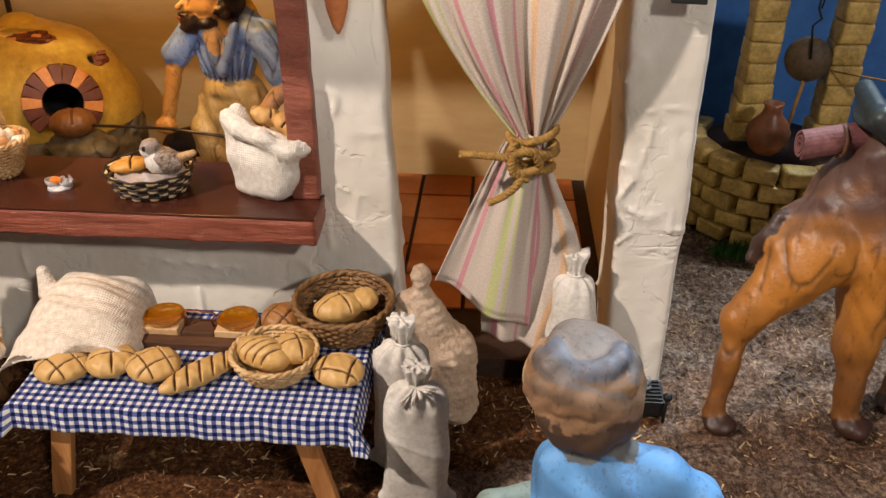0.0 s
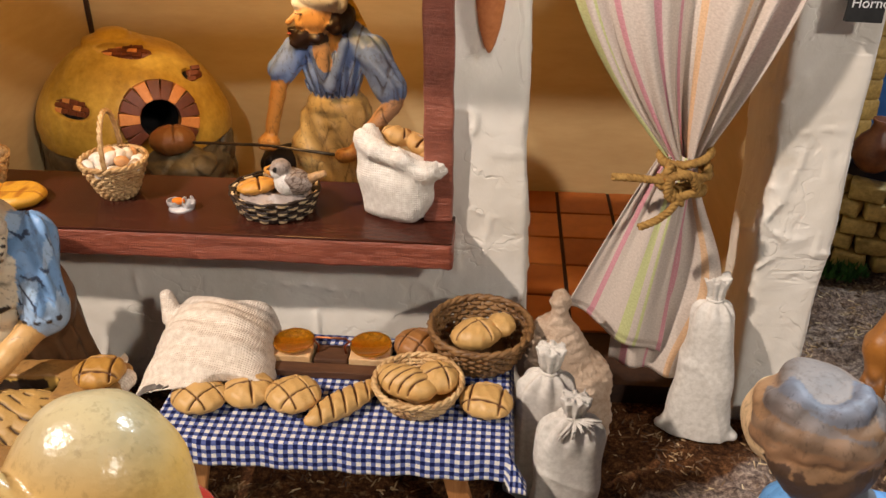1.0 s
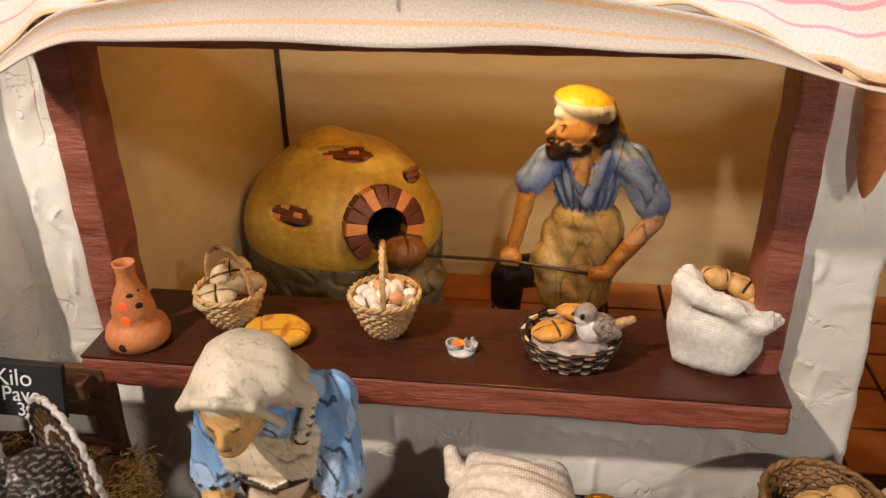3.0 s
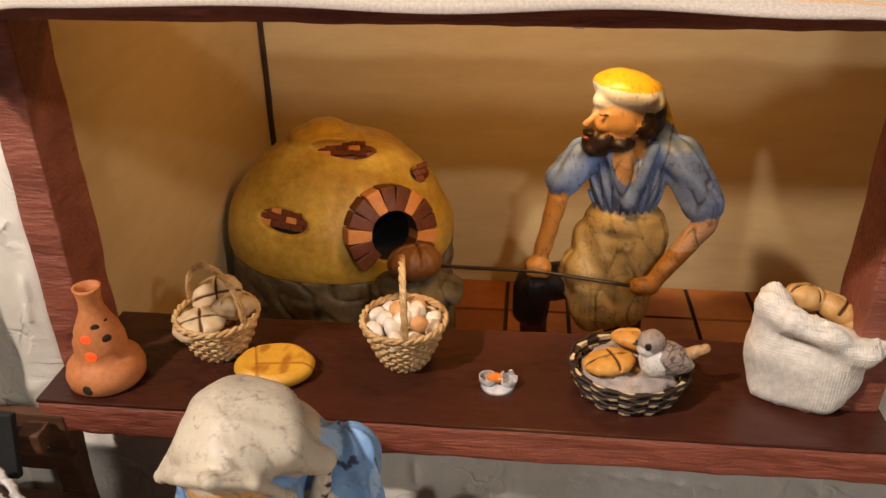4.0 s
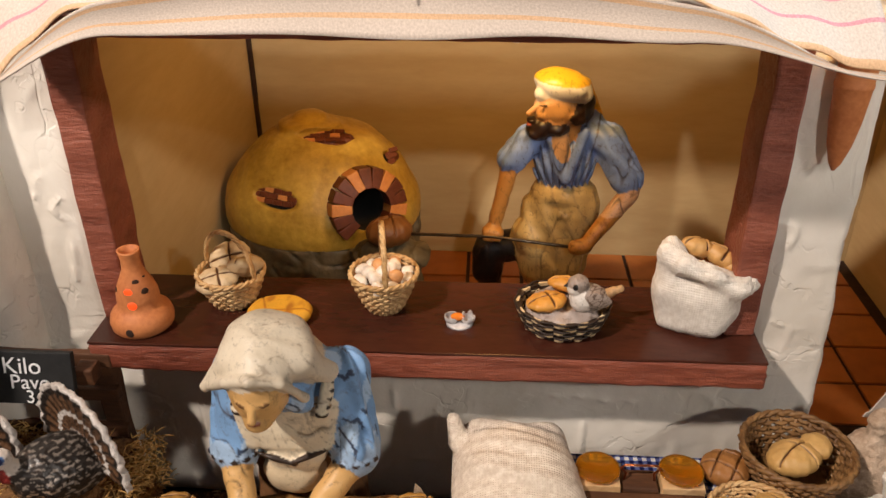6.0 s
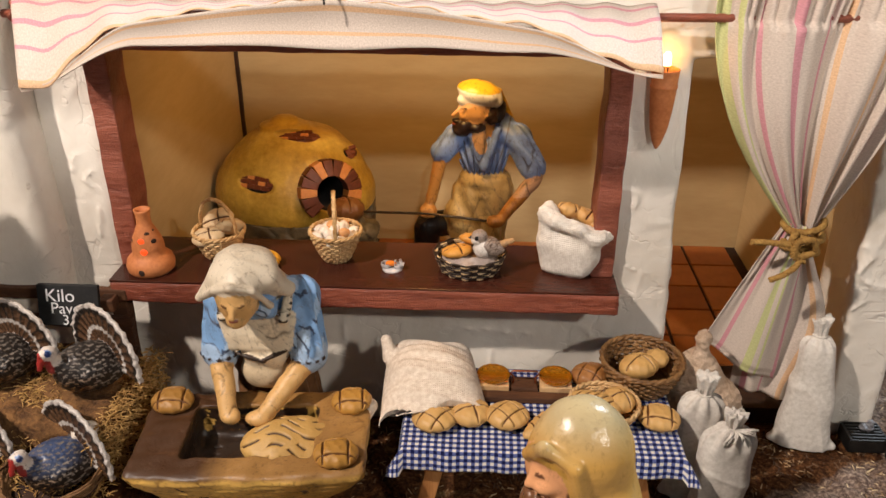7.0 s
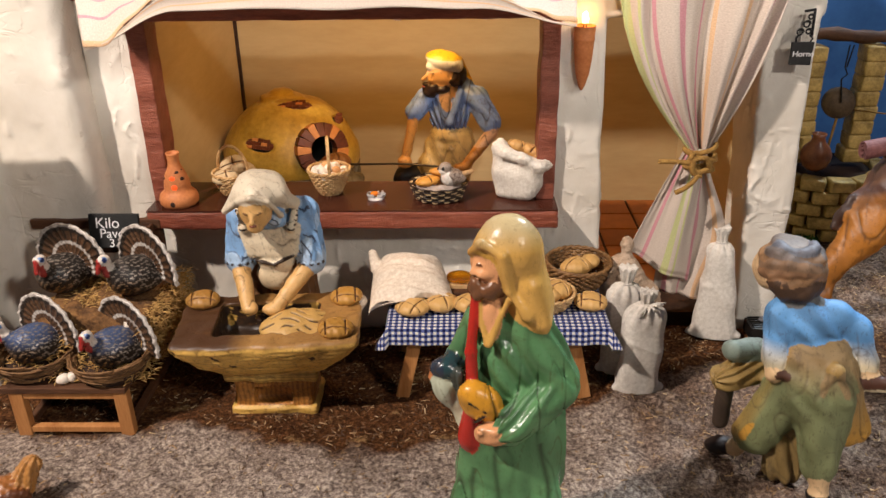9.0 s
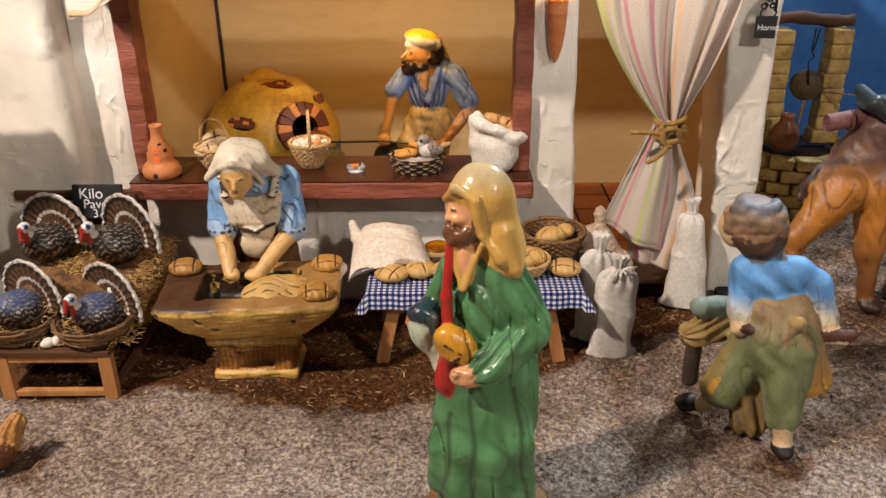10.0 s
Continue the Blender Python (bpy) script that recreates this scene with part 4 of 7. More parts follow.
def two_tone_basket():
    x, y = -0.1255, 0.4840
    root = thing("bread_basket", "low basket woven from black and cream strips", "basket", at=(x, y, TOP))
    black = surface("black_strip", srgb(38, 28, 22), srgb(60, 46, 36), 90, 400, 0.5, 0.2)
    cream = surface("cream_strip", srgb(206, 178, 132), srgb(230, 208, 168), 90, 400, 0.55, 0.2)
    seg = 24
    rings = bmesh.new()
    for row in range(5):
        z0, z1 = 0.0007 + row * 0.0030, 0.0028 + row * 0.0030
        tube(rings, [((0.0200 + row * 0.0010 + 0.0005 * math.cos(seg * t / 2)) * math.cos(t) * 1.12, (0.0200 + row * 0.0010 + 0.0005 * math.cos(seg * t / 2)) * math.sin(t), z1 + 0.0004 + 0.0003 * math.sin(seg * t / 2 + row * 3.14)) for t in (6.2832 * k / 96 for k in range(96))], 0.00075, 5, True)
        for k in range(seg):
            bm = bmesh.new()
            a0, a1 = 6.2832 * (k + 0.06) / seg, 6.2832 * (k + 0.94) / seg
            out = (k + row) % 2
            r0, r1 = 0.0185 + row * 0.0010 + 0.0007 * out, 0.0192 + row * 0.0010 + 0.0007 * out
            vs = []
            for a in (a0, (a0 + a1) / 2, a1):
                bulge = 0.0008 if a not in (a0, a1) else 0.0
                for r, z in ((r0 - 0.0012, z0), (r0 - 0.0012, z1), (r1 + bulge, z1), (r0 + bulge, z0)):
                    vs.append(bm.verts.new((r * math.cos(a) * 1.12, r * math.sin(a), z)))
            for i in (0, 4):
                for j in range(4):
                    bm.faces.new((vs[i + j], vs[i + (j + 1) % 4], vs[i + 4 + (j + 1) % 4], vs[i + 4 + j]))
            bm.faces.new(vs[0:4]), bm.faces.new(vs[8:12][::-1])
            part("strip", bm, cream if out else black, root)
    part("binding", rings, black, root, "dark brown binding strands")
    bm = lathe([(0.0001, 0), (0.0185, 0), (0.0185, 0.0014), (0.0001, 0.0014)], 32)
    part("base", bm, black, root)
    grey = paint_of(176, 160, 150)
    lining = sculpt("lining", [ell((0, 0, 0.009), (0.0215, 0.0195, 0.010), grey)], 0.0010, 0.001, cuts=[ell((0, -0.001, 0.0225), (0.019, 0.017, 0.0090), None)],
                    rough=lambda p: 0.0011 * wob(p, 0.009, 9))
    part("lining", lining, RESIN_MATT, root, "crumpled grey cloth lining")
    gold = paint_of(214, 152, 66)
    loaf("bread_roll", (x - 0.0095, y - 0.004, TOP + 0.0135), (0.0118, 0.0098, 0.0046), "cross", 20, (-8, -4), "golden roll in the two-tone basket", "rolls beside the bird", gold)
    loaf("bread_roll", (x + 0.004, y + 0.009, TOP + 0.0165), (0.0125, 0.008, 0.0046), "cross", -10, (-16, 6), "golden roll in the two-tone basket", "rolls beside the bird", gold)
    g, w, d = paint_of(160, 144, 132), paint_of(232, 224, 214), paint_of(16, 12, 10)

    def coat(p):
        mark = (np.abs(wob(p, 0.0040, 8, 6)) < 0.16)[:, None] & (p[:, 0:1] > -0.004)
        return np.where(mark, paint_of(104, 84, 70), g)
    bird = [ell((0.0005, 0, -0.0008), (0.0102, 0.0072, 0.0078), coat, (0, 22, 0)), ell((-0.0072, 0, 0.0080), (0.0060, 0.0056, 0.0054), coat), ell((-0.0046, -0.0008, -0.0012), (0.0072, 0.0064, 0.0080), w, (0, -20, 0)), ell((-0.0095, -0.001, 0.0056), (0.0040, 0.0044, 0.0034), w),
            cap((-0.0125, 0, 0.0078), (-0.0150, -0.0003, 0.0074), 0.0014, 0.0004, d), cap((0.0080, 0, 0.0000), (0.0170, 0.0004, 0.0035), 0.0032, 0.0021, paint_of(190, 150, 104)),
            ell((-0.0098, -0.0050, 0.0090), (0.0012, 0.0009, 0.0013), d), ell((0.003, -0.0058, 0.0004), (0.0082, 0.0020, 0.0046), coat, (0, 18, 0))]
    me = sculpt("bird_figurine", bird, 0.0005, 0.0014, rough=lambda p: 0.00018 * wob(p, 0.003, 8))
    ob = part("bird_figurine", me, RESIN_MATT)
    ob.matrix_world = pose(x + 0.0140, y - 0.0060, TOP + 0.0235, 0, 0, 8)
    tagged(ob, "small grey-brown toy sparrow perched on the basket rim", "figurine")


two_tone_basket()


def knit_sack():
    x, y = -0.0515, 0.4860
    root = thing("knit_sack", "cream knitted sack lying open with loaves inside", "sack", at=(x, y, TOP))
    c = WHITE
    prims = [ell((0.0, 0.0, 0.0190), (0.0245, 0.0150, 0.0220), c, (0, 6, -22)), box((-0.0195, -0.0115, 0.0), (0.0180, 0.0115, 0.0300), 0.0070, c, (0.06, -0.02), -22),
             cap((-0.0135, 0.0020, 0.0290), (-0.0155, 0.0020, 0.0460), 0.0110, 0.0070, c), ell((0.0080, -0.0040, 0.0330), (0.0165, 0.0105, 0.0090), c, (0, 16, -20))]
    rim = [(-0.0165, 0.0060, 0.0500), (-0.0190, -0.0010, 0.0480), (-0.0110, -0.0085, 0.0450), (0.0040, -0.0135, 0.0400), (0.0180, -0.0135, 0.0345), (0.0255, -0.0060, 0.0340), (0.0220, 0.0050, 0.0385)]
    prims += [dict(cap(a, b, 0.0046, 0.0046, c, (0.0005, 5)), blend=0.0040) for a, b in zip(rim, rim[1:])]
    cuts = [ell((0.0060, 0.0080, 0.0480), (0.0200, 0.0100, 0.0140), None, (0, 20, -20))]
    me = sculpt("bag", prims, 0.0009, 0.0050, cuts, rough=lambda p: 0.0008 * wob(p, 0.030, 33) - 0.0006 * np.exp(-(wob(p, 0.03, 36) / 0.12) ** 2), floor=0.0)
    part("bag", box_uv(me), KNIT, root)
    gold = paint_of(206, 160, 96)
    for dx, dy, dz, tn in ((0.000, 0.0110, 0.0400, 20), (0.0130, 0.0080, 0.0360, -30), (0.0215, 0.0050, 0.0300, 10)):
        loaf("bread_roll", (x + dx, y + dy, TOP + dz), (0.0105, 0.0070, 0.0060), "cross", tn, (-10, 22), "golden bread roll in the knitted sack", "rolls in the sack", gold)


knit_sack()


def wall_torch():
    root = thing("wall_torch", "terracotta cone torch with a small glowing bulb on the pillar", "lamp", at=(0.0, 0.473, 0.243))
    part("cone", lathe([(0.0008, -0.002), (0.0030, 0.002), (0.0058, 0.012), (0.0075, 0.024), (0.0083, 0.036), (0.0086, 0.0405), (0.0090, 0.041), (0.0090, 0.0425), (0.0086, 0.043),
                        (0.0091, 0.0515), (0.0093, 0.053), (0.0080, 0.053), (0.0074, 0.048)], 36), TERRACOTTA, root)
    b = bmesh.new()
    tube(b, [(0.0012, 0, 0.048), (0.0012, 0, 0.056)], 0.0005, 6)
    part("wire", b, BLACKMETAL, root)
    b = bmesh.new()
    tube(b, [(-0.0012, 0, 0.048), (-0.0012, 0, 0.056)], 0.0005, 6)
    part("wire", b, BLACKMETAL, root)
    glow = Nodes("flame_bulb")
    glow.bsdf.inputs["Emission Color"].default_value = (1.0, 0.52, 0.10, 1)
    glow.bsdf.inputs["Emission Strength"].default_value = 40
    part("bulb", lathe([(0.0001, 0.0555), (0.0026, 0.0555), (0.0028, 0.0585), (0.0024, 0.0620), (0.0012, 0.0640), (0.0001, 0.0645)], 20), glow.finish(srgb(255, 190, 90), 0.3), root, "glowing amber bulb")


wall_torch()

# ---- table of loaves ----
TBL = 0.072


def table():
    root = thing("table", "small pale wooden trestle table under a gingham cloth", "table", at=(-0.075, 0.400, 0))
    inv = Matrix.Translation((0.075, -0.400, 0))

    def add(name, bm):
        bm.transform(inv)
        part(name, bm, PALEWOOD, root)
    add("tabletop", block((-0.164, 0.3565, 0.0640), (0.0155, 0.4440, 0.0702), 0.001))
    for x, s in ((-0.142, -1), (-0.012, 1)):
        for y in (0.3620, 0.4340):
            add("leg", plank((x, y, 0.064), (x + s * 0.0145, y, -0.002), 0.0115, 0.0058, (1, 0, 0)))
        add("stretcher", plank((x + s * 0.003, 0.362, 0.052), (x + s * 0.003, 0.434, 0.052), 0.008, 0.004, (0, 0, 1)))


table()


def tablecloth():
    x0, x1, y0, y1, drop = -0.1665, 0.0185, 0.3545, 0.4470, 0.0165
    L, W = x1 - x0 + 2 * drop, y1 - y0 + 2 * drop

    def place(u, v):
        a, b = -drop + u * L, -drop + v * W
        dx = min(a, 0) if a < 0 else max(a - (x1 - x0), 0)
        dy = min(b, 0) if b < 0 else max(b - (y1 - y0), 0)
        x, y = x0 + min(max(a, 0), x1 - x0), y0 + min(max(b, 0), y1 - y0)
        down = math.hypot(dx, dy) if dx * dy == 0 else max(abs(dx), abs(dy)) * 1.05
        wave = 0.0005 * math.sin(a * 150) + 0.0004 * math.sin(a * 330 + 1)
        k = 0.18 if dx * dy == 0 else 0.55
        round_ = min(down / 0.004, 1)
        x += dx * k + (0.001 * round_ * (1 if dx > 0 else -1) if dx else 0)
        y += dy * k + ((wave - 0.0012) * round_ * (1 if dy > 0 else -1) * -1 if dy < 0 else 0)
        z = TBL + 0.0002 - max(down - 0.001, 0) * 0.93 + 0.0004 * noise.noise(Vector((a * 40, b * 40, 0)))
        return (x, y, z)
    ob = sheet("tablecloth", 150, 90, place, lambda u, v: (u * L, v * W), GINGHAM, 0.0006)
    tagged(ob, "blue and white gingham tablecloth hanging over the table edges", "tablecloth")


tablecloth()
Z = TBL + 0.0006
loaf("loaf", (-0.1460, 0.3780, Z), (0.0150, 0.0130, 0.0072), "grid", 10)
loaf("loaf", (-0.1215, 0.3850, Z), (0.0140, 0.0125, 0.0072), "cross", 20)
loaf("loaf", (-0.0965, 0.3830, Z), (0.0152, 0.0130, 0.0074), "grid", 0)
loaf("loaf", (0.0065, 0.3870, Z), (0.0145, 0.0130, 0.0070), "square", -8)
loaf("loaf", (-0.0350, 0.4320, Z), (0.0140, 0.0125, 0.0080), "grid", 15, crust=paint_of(160, 108, 56))
loaf("baguette", (-0.0690, 0.3800, Z), (0.0245, 0.0078, 0.0062), "slash", 47, label="long golden clay baguette with slashed crust")
basket("bread_basket", (-0.0305, 0.3925, Z), 0.0165, 0.0225, 0.0125, 7, WICKER, "shallow wicker basket holding sliced bread", 0, 22, 0.0011, oval=1.05)
loaf("loaf", (-0.0370, 0.3920, Z + 0.0040), (0.0190, 0.0100, 0.0085), "slash", -28, (6, -4), "sliced golden loaf in the wicker basket")
loaf("loaf", (-0.0200, 0.3965, Z + 0.0060), (0.0115, 0.0115, 0.0075), "cross", 30, (0, 12), "round roll in the wicker basket")
basket("bread_basket", (0.0015, 0.4340, Z), 0.0200, 0.0290, 0.0210, 9, WICKER_DARK, "round dark brown wicker basket with loaves", 0, 22, 0.0014, amp=0.0011)
loaf("loaf", (-0.0010, 0.4310, Z + 0.0100), (0.0150, 0.0130, 0.0085), "cross", 40, (-10, 5), "round loaf with a cross cut in the dark basket")
loaf("loaf", (0.0130, 0.4390, Z + 0.0130), (0.0085, 0.0085, 0.0065), "plain", 0, (0, 0), "small plain roll in the dark basket")


def covered_bread():
    """A knitted bag lying on the table, its mouth spread over two loaves."""
    c = WHITE

    def f(p):
        x, y, z = p[..., 0] + 0.10 * (p[..., 1] - 0.02), p[..., 1], p[..., 2]
        k = np.clip((y + 0.022) / 0.066, 0, 1)
        side = np.clip(1 - np.abs((x - 0.001) / (0.039 - 0.005 * k)) ** 2.6, 0, 1)
        h = (0.0135 + 0.0175 * np.sin(2.3 * k)) * side ** 0.62
        arc = y - 6.0 * (x - 0.004) ** 2
        h = h + side ** 0.5 * (0.0015 * np.sin(arc * 330 + 1.3 * np.sin(x * 70)) * np.clip(1.15 - k, 0, 1) + 0.0006 * np.sin(arc * 700 + 2 * np.sin(x * 60)))
        lip = -0.020 + 0.006 * np.sin(x * 60) - 3.0 * (x + 0.010) ** 2 * (x < 0.0)
        return np.maximum(np.maximum((z - h) * 0.75, lip - y), y - 0.046 + 0.004 * np.cos(x * 120))
    prims = [dict(f=f, lo=np.array((-0.048, -0.032, 0.0)), hi=np.array((0.048, 0.052, 0.040)), paint=c), cap((-0.0310, 0.0390, 0.014), (-0.0345, 0.0430, 0.0260), 0.0060, 0.0042, c), cap((-0.0400, -0.0100, 0.006), (-0.0430, -0.0210, 0.0035), 0.0055, 0.0035, c)]
    cuts = [ell((0.002, -0.024, 0.001), (0.034, 0.0185, 0.0125), None)]
    me = sculpt("bread_cloth", prims, 0.0009, 0.004, cuts, rough=lambda p: 0.0010 * wob(p, 0.03, 41), floor=0.0005)
    ob = part("bread_cloth", box_uv(me), KNIT_TAN)
    ob.location = (-0.1510, 0.4000, TBL)
    tagged(ob, "tan knitted bag lying over two loaves on the table", "cloth")


covered_bread()


BLOND = surface("blond_wood", srgb(190, 150, 102), srgb(224, 190, 144), 30, 260, 0.55, 0.3, 0.0004)


def scale():
    x, y, z = -0.0835, 0.4190, TBL + 0.0006
    root = thing("balance_scale", "wooden balance scale with two amber glass pans", "scale", at=(x, y, z))
    part("base", block((-0.033, -0.0135, 0), (0.033, -0.0050, 0.0045), 0.0008, 0.0003, 8), DARKWOOD, root, "dark wooden scale base")
    glass = Nodes("amber_glass")
    glass.bsdf.inputs["Coat Weight"].default_value = 1.0
    glass.bsdf.inputs["Transmission Weight"].default_value = 0.75
    amber = glass.finish(srgb(226, 150, 30), 0.05)
    for sx in (-1, 1):
        part("arm", block((sx * 0.0225 - 0.0115, -0.0045, 0.0), (sx * 0.0225 + 0.0115, 0.013, 0.0078), 0.0008, 0.0003, 4), BLOND, root)
        pan = lathe([(0.0001, 0), (0.008, 0.0003), (0.0112, 0.0012), (0.0122, 0.0028), (0.0114, 0.0030), (0.0098, 0.0018), (0.0001, 0.0012)], 32)
        pan.transform(pose(sx * 0.0225, 0.0065, 0.0080))
        part("pan", pan, amber, root, "shallow amber pan")
    wire = bmesh.new()
    tube(wire, [(-0.0085, 0.004, 0.002), (-0.0075, 0.004, 0.0100), (-0.0105, 0.004, 0.0135), (-0.0085, 0.004, 0.0155), (0.0085, 0.004, 0.0155), (0.0105, 0.004, 0.0135), (0.0075, 0.004, 0.0100), (0.0085, 0.004, 0.002)], 0.0007, 6)
    part("handle", wire, surface("copper_wire", srgb(170, 96, 60), srgb(206, 130, 88), 80, 300, 0.3, metal=1.0), root, "bent copper wire handle")
    part("notch", block((-0.0100, -0.0030, 0.0), (0.0100, 0.012, 0.0050), 0.0016), DARKWOOD, root)


scale()


# ---- sacks on the ground ----
sack("flour_sack", (0.0500, 0.3740, -0.001), 0.0178, 0.0170, 0.0125, 0.0700, 0.0860, 0.0990, "tall white cloth flour sack with a frayed string bow", 51, 3, (0.001, -0.002), True)
sack("flour_sack", (0.0400, 0.4030, -0.001), 0.0172, 0.0160, 0.0120, 0.0740, 0.0890, 0.1050, "white cloth flour sack tied beside the table", 57, -6, (0.000, 0.000))
sack("flour_sack", (0.1430, 0.4640, -0.001), 0.0205, 0.0120, 0.0125, 0.0860, 0.0965, 0.1110, "grey-white linen sack leaning beside the doorway", 63, -12, (-0.004, 0.006))
FLEECE = surface("brown_specked_fleece", srgb(170, 142, 116), srgb(208, 184, 160), 60, 500, 0.9, 0.9, 0.0016, stain=srgb(120, 84, 58))


def wool_bag():
    c = WHITE
    prims = [ell((0.0480, 0.4450, 0.0580), (0.0225, 0.0160, 0.0370), c, (0, -8, 0)), ell((0.0640, 0.4440, 0.0480), (0.0185, 0.0150, 0.0220), c), ell((0.0660, 0.4400, 0.0240), (0.0170, 0.0150, 0.0250), c), ell((0.0460, 0.4450, 0.1060), (0.0055, 0.0050, 0.0055), c),
             box((0.030, 0.433, 0.0), (0.080, 0.457, 0.020), 0.008, c), cap((0.046, 0.445, 0.090), (0.046, 0.445, 0.104), 0.0060, 0.0040, c)]
    at = (0.0560, 0.4450, -0.001)
    me = sculpt("wool_bag", prims, 0.0011, 0.006, rough=lambda p: 0.0014 * wob(p, 0.020, 71) + 0.0006 * wob(p, 0.006, 72), floor=0.0)
    me.transform(Matrix.Translation(-Vector(at)))
    ob = part("wool_bag", me, FLEECE)
    ob.location = at
    tagged(ob, "lumpy beige fleece bag with brown specks", "sack")


wool_bag()


def small_grill():
    root = thing("small_brazier", "small black metal brazier box on the ground", "brazier", at=(0.1900, 0.4620, 0))
    part("body", block((-0.015, -0.011, 0.0), (0.015, 0.011, 0.0125), 0.001), BLACKMETAL, root)
    for k in range(6):
        part("bar", block((-0.013, -0.0095 + k * 0.0036, 0.0127), (0.013, -0.0080 + k * 0.0036, 0.0140), 0.0003), BLACKMETAL, root)
    b = bmesh.new()
    tube(b, [(0.014, -0.014, -0.001), (0.014, -0.014, 0.012), (0.0145, -0.0135, 0.0185)], 0.0012, 8)
    bmesh.ops.create_uvsphere(b, u_segments=12, v_segments=8, radius=0.003, matrix=pose(0.0145, -0.0135, 0.0195))
    part("knob", b, BLACKMETAL, root)
    c = [ell((0, 0, 0), (0.006, 0.004, 0.0028), paint_of(96, 96, 100)), ell((0.0025, 0.001, 0.0035), (0.003, 0.0025, 0.0035), paint_of(120, 120, 124))]
    part("coal", sculpt("coal", c, 0.0006, 0.001, rough=lambda p: 0.0006 * wob(p, 0.004, 3)), RESIN, root).location = (0.001, 0.001, 0.0155)


small_grill()


def hanging_sign():
    root = thing("hanging_sign", "small black hanging sign with white writing and scrolled iron bracket", "sign", at=(0.1835, 0.4705, 0.2730))
    board = block((-0.0095, -0.0013, -0.0110), (0.0090, 0.0013, 0.0085), 0.0008, 0.0005, 4)
    part("board", board, SLATE, root)
    b = bmesh.new()
    tube(b, [(-0.006, 0, 0.0085), (-0.007, -0.001, 0.0115), (-0.0045, 0.001, 0.0140)], 0.0008, 6)
    tube(b, [(0.006, 0, 0.0085), (0.007, -0.001, 0.0115), (0.0045, 0.001, 0.0140)], 0.0008, 6)
    for cx, cz, r in ((-0.004, 0.0165, 0.0030), (0.0030, 0.0170, 0.0026), (0.0005, 0.0230, 0.0032), (0.0030, 0.0290, 0.0024)):
        tube(b, [(cx + r * (1 - k * 0.02) * math.cos(k * 0.4), 0.0004 * math.sin(k), cz + r * (1 - k * 0.02) * math.sin(k * 0.4)) for k in range(22)], 0.0008, 6)
    tube(b, [(0.007, 0.002, 0.0120), (0.0065, 0.003, 0.0340)], 0.0012, 6)
    tube(b, [(-0.003, 0, 0.0335), (0.0065, 0.002, 0.0345)], 0.0011, 6)
    part("bracket", b, BLACKMETAL, root)
    letters("Horno", 0.0068, (-0.0082, -0.0019, -0.0035), 0, CHALK, root)


def letters(text, size, at, roll, material, parent, up=90):
    curve = bpy.data.curves.new("writing", "FONT")
    curve.body, curve.size, curve.extrude, curve.offset = text, size, 0.0001, 0.0
    tmp = new("writing", curve)
    me = bpy.data.meshes.new_from_object(tmp)
    bpy.data.objects.remove(tmp)
    ob = part("writing", me, material, parent, "white hand lettering")
    ob.matrix_local = pose(*at, up, roll, 0)
    return ob


hanging_sign()


# ---- turkeys and their bench ----
def bench():
    root = thing("bench", "low wooden bench carrying straw and turkeys", "bench", at=(-0.42, 0.38, 0))
    inv = Matrix.Translation((0.42, -0.38, 0))

    def add(name, bm, mat=PALEWOOD):
        bm.transform(inv)
        part(name, bm, mat, root)
    add("top", block((-0.475, 0.306, 0.0405), (-0.3735, 0.456, 0.0455), 0.0008, 0.0006, 12), DARKWOOD)
    for x in (-0.4640, -0.3790):
        for y in (0.3110, 0.4500):
            add("leg", block((x - 0.0055, y - 0.004, -0.002), (x + 0.0055, y + 0.004, 0.0402), 0.0008))
    for y in (0.3110, 0.4500):
        add("rail", block((-0.4584, y - 0.003, 0.001), (-0.3846, y + 0.003, 0.0065), 0.0006))
        add("rail", block((-0.4584, y - 0.003, 0.0340), (-0.3846, y + 0.003, 0.0402), 0.0006))
    for x in (-0.4640, -0.3790):
        add("rail", block((x - 0.003, 0.3155, 0.001), (x + 0.003, 0.4455, 0.0065), 0.0006), DARKWOOD)


bench()


def fence():
    root = thing("fence", "dark weathered wooden fence behind the turkeys", "fence", at=(-0.42, 0.455, 0))
    inv = Matrix.Translation((0.42, -0.455, 0))

    def add(name, lo, hi):
        bm = block(lo, hi, 0.0012, 0.0007, 10, lo[0] * 40)
        bm.transform(inv)
        part(name, bm, DARKWOOD, root)
    add("post", (-0.4770, 0.4570, -0.002), (-0.4660, 0.4670, 0.142))
    add("post", (-0.3960, 0.4570, -0.002), (-0.3840, 0.4670, 0.128))
    for z in (0.068, 0.096, 0.120):
        add("rail", (-0.5000, 0.4505, z), (-0.3800, 0.4562, z + 0.009))
    add("peg", (-0.3960, 0.4380, 0.1175), (-0.3850, 0.4495, 0.1275))


fence()


def chalkboard():
    root = thing("chalkboard_sign", "small black chalkboard price sign on the fence", "sign", at=(-0.4150, 0.4380, 0.1300))
    bm = block((-0.0225, -0.002, -0.0155), (0.0225, 0.002, 0.0155), 0.0008)
    part("board", bm, SLATE, root)
    letters("Kilo", 0.0135, (-0.0165, -0.0026, 0.0030), 0, CHALK, root)
    letters("Pavo", 0.0120, (-0.0130, -0.0026, -0.0060), 0, CHALK, root)
    letters("3 \u20ac", 0.0110, (-0.0050, -0.0026, -0.0145), 0, CHALK, root)
    root.matrix_world = pose(-0.4150, 0.4340, 0.1260, -14, 0, 0)


chalkboard()


